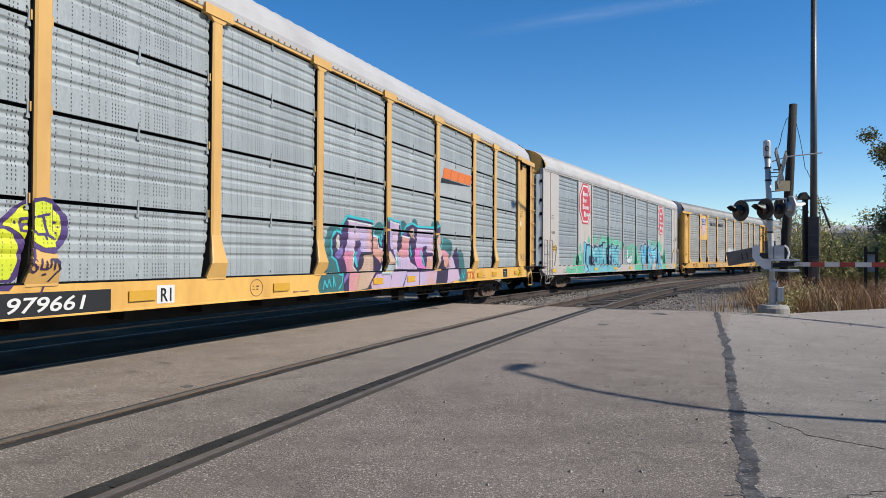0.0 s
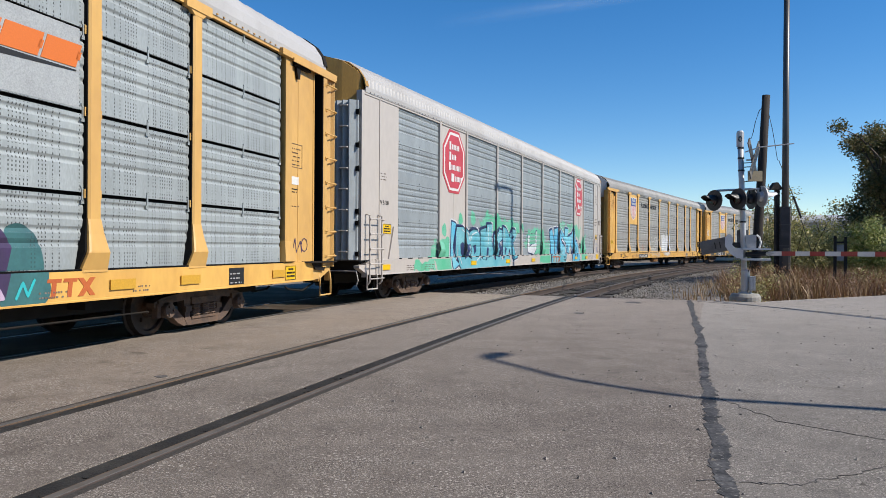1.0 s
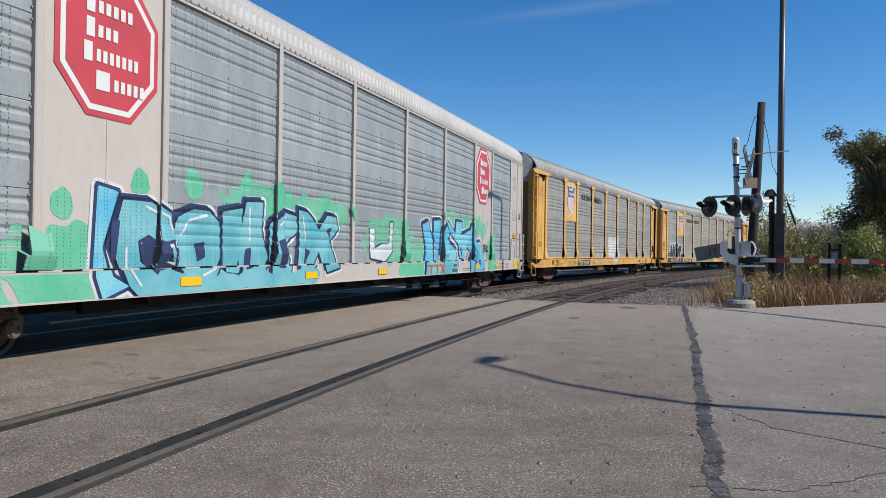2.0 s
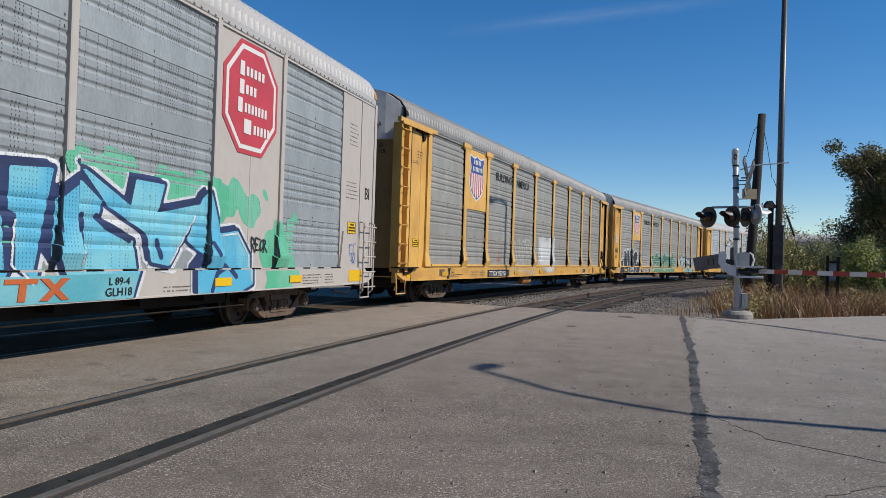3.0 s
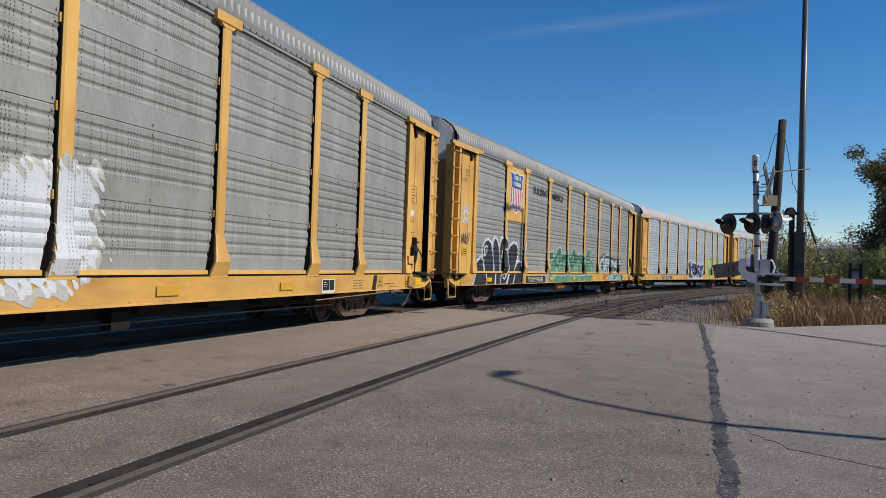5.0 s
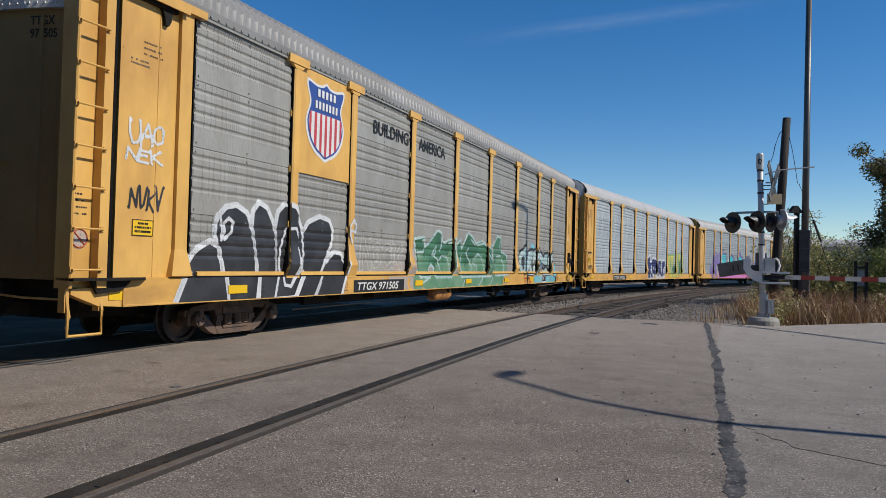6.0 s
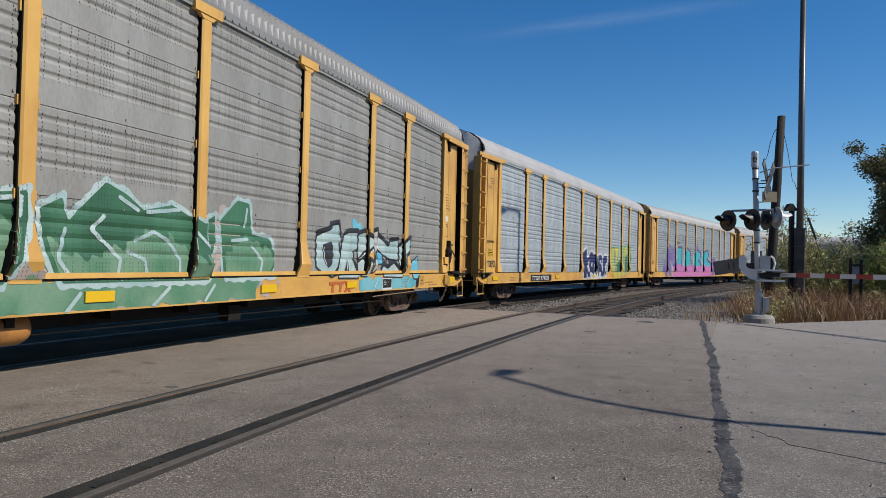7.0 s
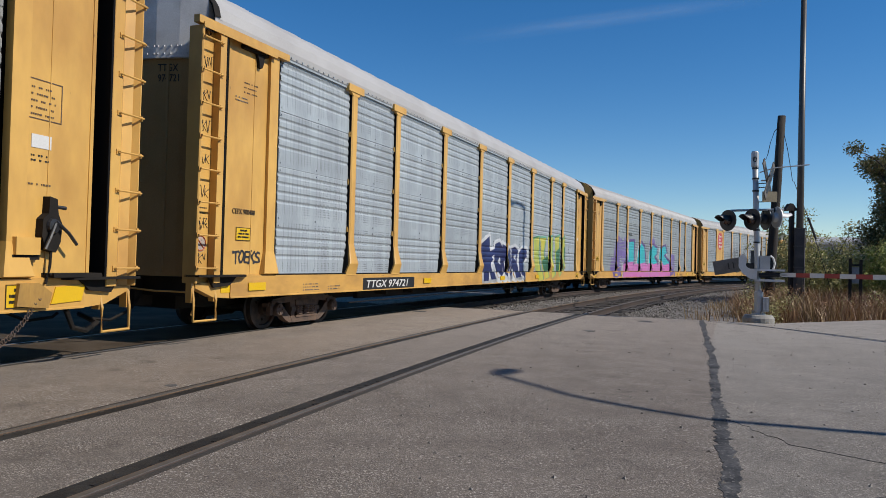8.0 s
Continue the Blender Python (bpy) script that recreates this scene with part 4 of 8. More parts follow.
            return b.mesh("corner_casting", body)
        put("corner_casting", cached(("ccast", body.name), end_sill_side_make), car, mirror)


STYLES = {
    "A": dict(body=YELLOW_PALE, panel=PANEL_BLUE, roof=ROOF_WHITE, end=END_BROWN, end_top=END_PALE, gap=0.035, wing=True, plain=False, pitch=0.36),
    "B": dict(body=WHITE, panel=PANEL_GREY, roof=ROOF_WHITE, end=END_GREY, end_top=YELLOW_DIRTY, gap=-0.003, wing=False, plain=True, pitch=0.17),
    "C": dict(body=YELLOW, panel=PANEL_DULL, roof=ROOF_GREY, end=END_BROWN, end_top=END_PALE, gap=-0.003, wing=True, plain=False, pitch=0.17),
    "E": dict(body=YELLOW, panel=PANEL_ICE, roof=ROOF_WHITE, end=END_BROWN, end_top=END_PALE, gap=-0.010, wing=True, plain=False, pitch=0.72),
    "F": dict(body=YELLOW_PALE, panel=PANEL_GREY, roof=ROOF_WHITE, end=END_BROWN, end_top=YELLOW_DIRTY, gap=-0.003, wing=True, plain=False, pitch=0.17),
}


def autorack(style, label):
    st = STYLES[style]
    car = thing("autorack_car", label, "rail car", group="cars of the freight train")
    body, panel = st["body"], st["panel"]
    turns = (Matrix(), Matrix.Rotation(math.pi, 4, "Z"))
    put("roof", roof_mesh(st["roof"], st["pitch"]), car)

    def deck_make():
        b = Builder()
        b.box(-12.1, 12.1, -1.43, 1.43, 0.86, 0.95)
        b.box(-12.0, 12.0, -0.42, 0.42, 0.42, 0.86)
        b.box(-7.6, 7.6, -1.15, -1.05, 0.45, 0.86)
        b.box(-7.6, 7.6, 1.05, 1.15, 0.45, 0.86)
        for k in range(-5, 6):
            b.box(k * 1.35 - 0.05, k * 1.35 + 0.05, -1.4, 1.4, 0.52, 0.86)
        return b.mesh("underframe", UNDER)
    put("underframe", cached("deck", deck_make), car)

    def gear_make():
        b = Builder()
        b.tube([(-8.2, -1.30, 0.40), (-4, -1.30, 0.42), (2, -1.30, 0.42), (7.9, -1.30, 0.40)], 0.012, 5)
        b.box(2.3, 2.6, -1.32, -1.15, 0.34, 0.56)
        return b.mesh("brake_gear", UNDER)
    put("brake_gear", cached("gear", gear_make), car, None, "brake rods and valve")

    def tank_make():
        b = Builder()
        b.turned([(0.02, -0.60), (0.14, -0.56), (0.17, -0.48), (0.17, 0.40), (0.14, 0.48), (0.02, 0.52)], "x", 16, (-1.55, -1.22, 0.49) if style == "C" else (1.2, -0.85, 0.60))
        return b.mesh("air_reservoir", RUSTY_TANK if style == "C" else UNDER, True)
    put("air_reservoir", cached(("tank", style == "C"), tank_make), car, None, "rusty orange air reservoir under the frame" if style == "C" else "black air reservoir under the frame")
    for turn in turns:
        put("eave_rail", eave_mesh(body if style in "AB" else panel), car, turn)
        put("side_sill", sill_mesh(body if style == "B" else YELLOW if style == "A" else YELLOW_SILL), car, turn)
        # corrugated sheets, bay by bay
        spans = [(-11.05, POSTS[0])] + list(zip(POSTS, POSTS[1:])) + [(POSTS[7], 11.05)]
        half = 0.06 if st["plain"] else 0.09
        for k, (a, c) in enumerate(spans):
            width = round(c - a - 2 * half + 0.02 - (0 if st["plain"] or k == 8 else 0.022), 3)
            for i, (z0, z1) in enumerate(SHEETS):
                mid = (a + c) / 2 - (0 if st["plain"] else 0.011 if k < 8 else 0) + (half / 2 if k == 0 else 0)
                if st["plain"] and k in (1, 7):
                    if i == 0:
                        put("plain_panel", plain_mesh(width, 0.985, 4.53, body), car, turn @ pose(mid, 0, 0))
                    continue
                put("side_sheet", sheet_mesh(width, z0, z1, st["gap"], panel), car, turn @ pose(mid, 0, 0))

        # added black sheet, painting the unlit inside seen through the gaps
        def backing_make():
            return Builder().box(-11.1, 11.1, -1.40, -1.37, 0.95, 4.54).mesh("dark_lining", GAP_BLACK)
        put("dark_lining", cached("gap_sheet", backing_make), car, turn)

        def bead_make():
            b = Builder().box(-11.0, 11.0, -1.5535, -1.46, 0.9725, 0.993)
            return b.mesh("panel_channel", GAP_BLACK)
        put("panel_channel", cached("bead", bead_make), car, turn)
        if st["plain"]:
            def blocks_make():
                b = Builder()
                for k in range(38):
                    b.box(-10.85 + 0.57 * k, -10.85 + 0.57 * k + 0.30, -1.556, -1.50, 0.971, 0.996)
                return b.mesh("channel_blocks", body)
            put("channel_blocks", cached("blocks", blocks_make), car, turn)
        if style == "C":
            for a, c in spans:
                w = round(c - a - 0.46, 3)
                put("bay_sill", cached(("bay_sill", w), lambda: Builder().prism([(-1.46, 1.062), (-1.535, 1.055), (-1.54, 1.0), (-1.46, 1.0)], "x", -w / 2, w / 2).mesh("bay_sill", YELLOW)), car, turn @ pose((a + c) / 2, 0, 0))
        for p in POSTS:
            post = put("post", slim_post_mesh(body) if st["plain"] else post_mesh(body), car, turn @ pose(p, 0, 0))
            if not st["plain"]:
                put("post_seal", post_shade_gap_mesh(), post)
        add_end(car, turn, st, turn == turns[0])
    return car, add_trucks(car)


# ---------------------------------------------------------------- the train
TRAIN = []          # car, its place in the train, its wheelsets
CAR_KINDS = [
    ("A", "pale yellow and grey autorack car with pink and lilac spray lettering"),
    ("B", "white and grey autorack car, red octagon emblems, blue spray lettering"),
    ("C", "yellow and grey autorack car, shield emblem, faded spray paint"),
    ("C", "yellow and grey autorack car, shield emblem, green spray lettering"),
    ("E", "yellow and pale grey autorack car with dark blue spray lettering"),
    ("F", "yellow and grey autorack car with turquoise and pink spray lettering"),
    ("F", "yellow and grey autorack car with a small red emblem"),
    ("C", "yellow and dull grey autorack car at the far end"),
]
for i, (style, label) in enumerate(CAR_KINDS):
    car, wheelsets = autorack(style, label)
    TRAIN.append((car, i, wheelsets))


# ---------------------------------------------------------------- paint, emblems and lettering on the cars
def side_paint(name, car, field, box, mat, lift=0.004, cell=0.04, plain=False, label="", slots=False):
    """A coat of paint on the car's side where field(u, z) is negative; it follows posts, ribs and sill."""
    u0, u1, z0, z1 = box
    step = 0.025 if cell < 0.05 else 0.05
    nu, k0, k1 = int((u1 - u0) / cell) + 1, math.floor(z0 / step), math.ceil(z1 / step)
    us, zs = np.linspace(u0, u1, nu + 1), np.arange(k0, k1 + 1) * step
    zs = zs[zs > Z_SILL0 - 0.002]
    f = field(*np.meshgrid(us, zs))
    verts, faces = [], []
    for i in range(nu):
        uc = (us[i] + us[i + 1]) / 2
        col = f[:, i:i + 2]
        for j in np.nonzero((np.minimum(col[:-1].min(1), col[1:].min(1)) < 0))[0]:
            zc = (zs[j] + zs[j + 1]) / 2
            if 0.966 < zc < 0.994 or (slots and any(z1 - 0.042 < zc < z1 + 0.006 for _, z1 in SHEETS)):
                continue        # open joints stay bare
            corners = [(us[i], zs[j], f[j, i]), (us[i + 1], zs[j], f[j, i + 1]), (us[i + 1], zs[j + 1], f[j + 1, i + 1]), (us[i], zs[j + 1], f[j + 1, i])]
            poly = []
            for k in range(4):
                a, b = corners[k], corners[(k + 1) % 4]
                if a[2] < 0:
                    poly.append((a[0], a[1]))
                if (a[2] < 0) != (b[2] < 0):
                    w = a[2] / (a[2] - b[2])
                    poly.append((a[0] + (b[0] - a[0]) * w, a[1] + (b[1] - a[1]) * w))
            if len(poly) < 3:
                continue
            n = len(verts)
            low = zc < Z_SILL1
            for u, z in poly:
                zz = min(z, Z_SILL1 - 0.002) if low else max(z, Z_SILL1 + 0.002)
                verts.append((u, -side_depth(uc, zz, plain) - lift, z))
            faces.append(tuple(range(n, n + len(poly))))
    if not faces:
        return None
    ob = put(name, raw_mesh(name, verts, faces, mat), car, None, label)
    return tagged(ob, kind="stuff") if name in ("tag_scrawl", "faded_tag", "spray_highlight", "spray_cloud", "tag_line", "spray_edge", "spray_fill", "spray_outline") else ob


def near_strokes(u, z, strokes):
    d = np.full(u.shape, 9.0)
    for line in strokes:
        for (ax, az), (bx, bz) in zip(line, line[1:]):
            dx, dz = bx - ax, bz - az
            h = np.clip(((u - ax) * dx + (z - az) * dz) / max(1e-9, dx * dx + dz * dz), 0, 1)
            d = np.minimum(d, np.hypot(u - ax - h * dx, z - az - h * dz))
    return d


def bow(cx, cz, rx, rz, a0, a1, n=8):
    return [(cx + rx * math.cos(radians(a0 + (a1 - a0) * k / n)), cz + rz * math.sin(radians(a0 + (a1 - a0) * k / n))) for k in range(n + 1)]


FORMS = {   # chunky letter forms in a unit box
    "c": [bow(0.5, 0.5, 0.42, 0.45, 50, 310)],
    "o": [bow(0.5, 0.5, 0.38, 0.45, 0, 360, 10)],
    "u": [[(0.1, 1.0), (0.15, 0.35), (0.35, 0.02), (0.62, 0.05), (0.82, 0.4), (0.85, 1.0)], [(0.85, 0.5), (0.95, 0.0)]],
    "k": [[(0.12, 1.0), (0.15, 0.0)], [(0.9, 0.95), (0.25, 0.5), (0.95, 0.0)]],
    "s": [[(0.9, 0.95), (0.45, 1.0), (0.12, 0.75), (0.4, 0.52), (0.8, 0.4), (0.85, 0.12), (0.4, 0.0), (0.05, 0.1)]],
    "n": [[(0.1, 0.0), (0.15, 0.98), (0.8, 0.05), (0.9, 1.0)]],
    "e": [[(0.95, 0.92), (0.1, 0.97), (0.15, 0.02), (0.95, 0.05)], [(0.12, 0.5), (0.8, 0.52)]],
    "t": [[(0.0, 0.95), (1.0, 1.0)], [(0.5, 0.95), (0.48, 0.0)]],
    "a": [[(0.02, 0.0), (0.5, 1.0), (0.95, 0.0)], [(0.25, 0.36), (0.75, 0.36)]],
    "v": [[(0.05, 1.0), (0.45, 0.0), (0.6, 0.2), (0.9, 1.0)]],
    "j": [[(0.75, 1.0), (0.72, 0.25), (0.4, 0.0), (0.05, 0.15)]],
    "r": [[(0.12, 0.0), (0.15, 1.0), (0.7, 0.9), (0.75, 0.6), (0.2, 0.5), (0.95, 0.0)]],
    "i": [[(0.5, 0.0), (0.5, 1.0)]],
}


def piece_strokes(forms, u0, u1, z0, z1, seed, jag=0.12, margin=-0.12):
    """Letter forms pushed together, bent, with pointed spurs at the ends of strokes."""
    rnd = random.Random(seed)
    w = (u1 - u0) / len(forms)
    tall = z1 - z0
    out = []
    for k, g in enumerate(forms):
        a, b = u0 + k * w + margin * w * 0.4, u0 + (k + 1) * w - margin * w * 0.4
        lo, hi = z0 + rnd.uniform(0, jag * tall), z1 - rnd.uniform(0, jag * 1.6 * tall)
        lean, bulge = rnd.uniform(-0.25, 0.30) * w, rnd.uniform(-0.15, 0.15)
        for line in FORMS[g]:
            pts = []
            for x, z in line:
                x = x + bulge * math.sin(z * math.pi) + rnd.uniform(-0.07, 0.07)
                z = z + rnd.uniform(-0.06, 0.06)
                pts.append((a + (b - a) * x + lean * (z - 0.5), lo + (hi - lo) * z))
            out.append(pts)
            for e in (pts[0], pts[-1]):
                if rnd.random() < 0.75:
                    ang = rnd.uniform(0, 6.28)
                    r = rnd.uniform(0.10, 0.26) * min(w, tall)
                    out.append([e, (e[0] + r * math.cos(ang), min(z1 + 0.05, max(z0, e[1] + r * 0.7 * math.sin(ang))))])
    return out


def wobble(u, z, k, amount):
    return amount * (np.sin(u * 7.1 * k + 1.3) * np.cos(z * 6.3 * k) + 0.6 * np.sin(u * 13.7 * k + z * 11.1 * k))


def letters(car, words, u, z, height, mat, plane=1.556, squeeze=1.0, bold=0.0, shear=0.0, name="lettering", label=""):
    me = text_mesh(name, words, mat, height, bold, shear, squeeze)
    return put(name, me, car, pose(u, -plane - 0.004, z), label)


def plate(car, name, u0, u1, z0, z1, mat, plane=1.556, label=""):
    return put(name, Builder().box(u0, u1, -plane - 0.003, -plane + 0.01, z0, z1).mesh(name, mat), car, None, label)


def stencil(car, u, z, rows, width, height, mat=STENCIL_GREY, plane=1.556, seed=1):
    """Small unreadable stencilled lines as bars."""
    rnd = random.Random(seed)
    bars, pitch = [], height / rows
    for r in range(rows):
        x = u
        zz = z + height - (r + 1) * pitch
        while x < u + width * rnd.uniform(0.75, 1.0):
            w = rnd.uniform(0.010, 0.028)
            bars.append((x, min(x + w, u + width), zz, zz + min(0.018, pitch * 0.38)))
            x += w + rnd.choice((0.012, 0.014, 0.05))
    return tagged(put("stencil", bars_mesh("stencil", bars, mat, plane), car), kind="stuff")


def warning_sign(car, u, z, w=0.34, h=0.20, plane=1.495):
    sign = plate(car, "warning_sign", u, u + w, z, z + h, BRIGHT_YELLOW, plane, "yellow warning plate with black lines")
    e = 0.008
    bars = [(u, u + w, z, z + e), (u, u + w, z + h - e, z + h), (u, u + e, z, z + h), (u + w - e, u + w, z, z + h)]
    rnd = random.Random(int(abs(u) * 100))
    rows = 3
    for k in range(rows):
        zz = z + h * (0.20 + 0.25 * k)
        x = u + w * (0.28 if k == rows - 1 else 0.12)
        end = u + w * (0.72 if k == rows - 1 else 0.88)
        while x < end:
            c = rnd.uniform(0.010, 0.018)
            bars.append((x, x + c, zz, zz + h * 0.13))
            x += c + rnd.choice((0.005, 0.005, 0.006, 0.016))
    tagged(put("sign_lines", bars_mesh("sign_lines", bars, BLACK, plane + 0.004), sign), kind="stuff")


def shield(car):
    """Shield emblem on a yellow plate: blue head, red and white bars, no lettering."""
    def bay(z0, z1):
        b = Builder().box(POSTS[0] + 0.09, POSTS[1] - 0.09, -1.512, -1.47, z0, z1)
        return b.mesh("emblem_plate", YELLOW)
    pl = put("emblem_plate", cached("emblem_plate", lambda: bay(2.715, 4.50)), car, None, "yellow plate under the shield emblem")
    cu, cz = -7.66, 3.76

    def form(u, z, grow):
        x, y = np.abs(u - cu), z - cz
        half = 0.50 + 0.05 * np.cos((y - 0.52) * 2 * math.pi / 0.62) * (y > -0.1)
        low = np.where(y < -0.1, np.hypot(x / 0.55, (y + 0.1) / 0.55) - 1 - 0.08 * np.exp(-(x / 0.10) ** 2), -1) * 0.45
        top = y - 0.52 + 0.045 * np.sin(np.minimum(x, 0.52) * math.pi / 0.52) - 0.03 * np.exp(-(x / 0.07) ** 2)
        return np.maximum(np.maximum(np.where(y > -0.1, x - half, -1), low), top) - grow

    def coat(name, field, mat, lift):
        verts_depth = 1.515
        us, zs = np.linspace(cu - 0.75, cu + 0.75, 76), np.linspace(cz - 0.8, cz + 0.8, 81)
        f = field(*np.meshgrid(us, zs))
        v, fc = [], []
        for i in range(75):
            for j in range(80):
                cs = [(us[i], zs[j], f[j, i]), (us[i + 1], zs[j], f[j, i + 1]), (us[i + 1], zs[j + 1], f[j + 1, i + 1]), (us[i], zs[j + 1], f[j + 1, i])]
                poly = []
                for k in range(4):
                    a, b = cs[k], cs[(k + 1) % 4]
                    if a[2] < 0:
                        poly.append((a[0], a[1]))
                    if (a[2] < 0) != (b[2] < 0):
                        w = a[2] / (a[2] - b[2])
                        poly.append((a[0] + (b[0] - a[0]) * w, a[1] + (b[1] - a[1]) * w))
                if len(poly) > 2:
                    fc.append(tuple(range(len(v), len(v) + len(poly))))
                    v += [(p, -verts_depth - lift, q) for p, q in poly]
        return raw_mesh(name, v, fc, mat)
    put("shield_border", cached("sh1", lambda: coat("shield_border", lambda u, z: form(u, z, 0.07), WHITE_LETTER, 0.002)), pl)
    put("shield_rim", cached("sh2", lambda: coat("shield_rim", lambda u, z: form(u, z, 0.025), LOGO_BLUE, 0.005)), pl)
    put("shield_field", cached("sh3", lambda: coat("shield_field", lambda u, z: np.maximum(form(u, z, -0.005), z - cz - 0.05), WHITE_LETTER, 0.008)), pl)
    put("shield_stripes", cached("sh4", lambda: coat("shield_stripes", lambda u, z: np.maximum(np.maximum(form(u, z, -0.006), z - cz - 0.05), -np.cos((u - cu) * 2 * math.pi / 0.165) + 0.05), LOGO_RED, 0.011)), pl)  # stripes

    def bars_make():
        bars = []
        for row, (z, n, w) in enumerate(((4.09, 5, 0.115), (3.88, 7, 0.098))):
            for k in range(n):
                x = cu + (k - (n - 1) / 2) * (w + 0.012)
                bars.append((x - w * 0.32, x + w * 0.32, z, z + 0.135))
        return bars_mesh("shield_wording", bars, WHITE_LETTER, 1.528)
    tagged(put("shield_wording", cached("sh5", bars_make), pl), kind="stuff")


def octagon(car, cu):
    """Red octagon emblem with a white ring; its wording becomes plain bars."""
    cz = 3.60

    def oct_make(w, h, mat, lift, name):
        c = 0.28
        pts = [(-w, h * (1 - 2 * c)), (-w + 2 * w * c, h), (w - 2 * w * c, h), (w, h * (1 - 2 * c)), (w, -h * (1 - 2 * c)), (w - 2 * w * c, -h), (-w + 2 * w * c, -h), (-w, -h * (1 - 2 * c))]
        return Builder().prism(pts, "y", -1.50 - lift, -1.495).mesh(name, mat)
    ob = put("emblem", cached("oct1", lambda: oct_make(0.78, 0.86, LOGO_RED, 0.010, "emblem")), car, pose(cu, 0, cz), "red octagon emblem with a white inner ring")
    put("emblem_ring", cached("oct2", lambda: oct_make(0.71, 0.79, WHITE_LETTER, 0.014, "emblem_ring")), ob)
    put("emblem_field", cached("oct3", lambda: oct_make(0.64, 0.72, LOGO_RED, 0.018, "emblem_field")), ob)

    def bars_make():
        bars = []
        for z, u0, n, w in ((0.33, -0.20, 5, 0.10), (0.05, -0.20, 3, 0.10), (-0.23, -0.22, 7, 0.085), (-0.53, 0.05, 5, 0.09)):
            for k in range(n):
                bars.append((u0 + k * (w + 0.012), u0 + k * (w + 0.012) + w * 0.72, z, z + 0.14))
        for z, u0, w in ((0.31, -0.37, 0.12), (0.03, -0.37, 0.12), (-0.25, -0.40, 0.12), (-0.55, -0.22, 0.20)):
            bars.append((u0, u0 + w, z, z + 0.22))
        return bars_mesh("emblem_wording", bars, WHITE_LETTER, 1.522)
    tagged(put("emblem_wording", cached("oct5", bars_make), ob), kind="stuff")


def number_plate_text(car, u0, u1, words):
    plate(car, "number_panel", u0, u1, 0.655, 0.895, BLACK, 1.553, "black panel with white car number")
    letters(car, words, u0 + 0.1, 0.70, 0.155, WHITE_LETTER, 1.558, squeeze=(u1 - u0 - 0.2) / (len(words) * 0.128), bold=0.012, shear=0.2)


def sill_marks(car, seed, yellow_at, stencils, mat=STENCIL_GREY):
    for u in yellow_at:
        plate(car, "reflector", u, u + 0.42, 0.74, 0.86, AMBER if seed in (2, 5) else BRIGHT_YELLOW, 1.572, "yellow reflective strip on the sill")
    for k, (u, w, rows) in enumerate(stencils):
        stencil(car, u, 0.70, rows, w, 0.05 * rows, mat, 1.554, seed * 10 + k)


def end_marks(car, seed, dark=False):
    """Stencils, plates and the small clutter on both ends of the near side."""
    stencil(car, -11.85, 3.75, 3, 0.35, 0.22, STEEL_RUST, 1.494, seed)
    warning_sign(car, -11.95, 1.50)
    stencil(car, -12.84, 1.70, 4, 0.28, 0.3, BLACK, 1.476, seed + 1)
    disc = put("placard", Builder().turned([(0.002, -1.479), (0.12, -1.479), (0.12, -1.474), (0.002, -1.474)], "y", 18, (-12.69, 0, 1.43)).mesh("placard", SP["blush"]), car, None, "faded round red and white placard")
    put("placard_ring", Builder().tube([(-12.69 + 0.105 * math.cos(k * 0.3491), -1.480, 1.43 + 0.105 * math.sin(k * 0.3491)) for k in range(19)], 0.011, 4).tube([(-12.765, -1.480, 1.505), (-12.615, -1.480, 1.355)], 0.011, 4).mesh("placard_ring", SP["rust"]), disc)
    plate(car, "yellow_end_patch", -12.3, -11.85, 0.72, 0.90, BRIGHT_YELLOW, 1.535)
    put("stencil_frame", cached("sframe", lambda: bars_mesh("stencil_frame", [(11.3, 11.75, 3.05, 3.06), (11.3, 11.75, 2.64, 2.65), (11.3, 11.31, 2.65, 3.05), (11.74, 11.75, 2.65, 3.05)], STEEL_RUST, 1.492)), car)
    stencil(car, 11.34, 2.68, 5, 0.36, 0.35, STEEL_RUST, 1.494, seed + 2)
    plate(car, "data_plate", 11.36, 11.62, 2.34, 2.48, WHITE_LETTER, 1.493)
    stencil(car, 11.36, 2.20, 2, 0.24, 0.1, BLACK, 1.494, seed + 3)
    stencil(car, 11.3, 1.95, 1, 0.4, 0.09, STEEL_RUST, 1.494, seed + 4)
    warning_sign(car, 11.05, 0.68, 0.36, 0.24, 1.554)


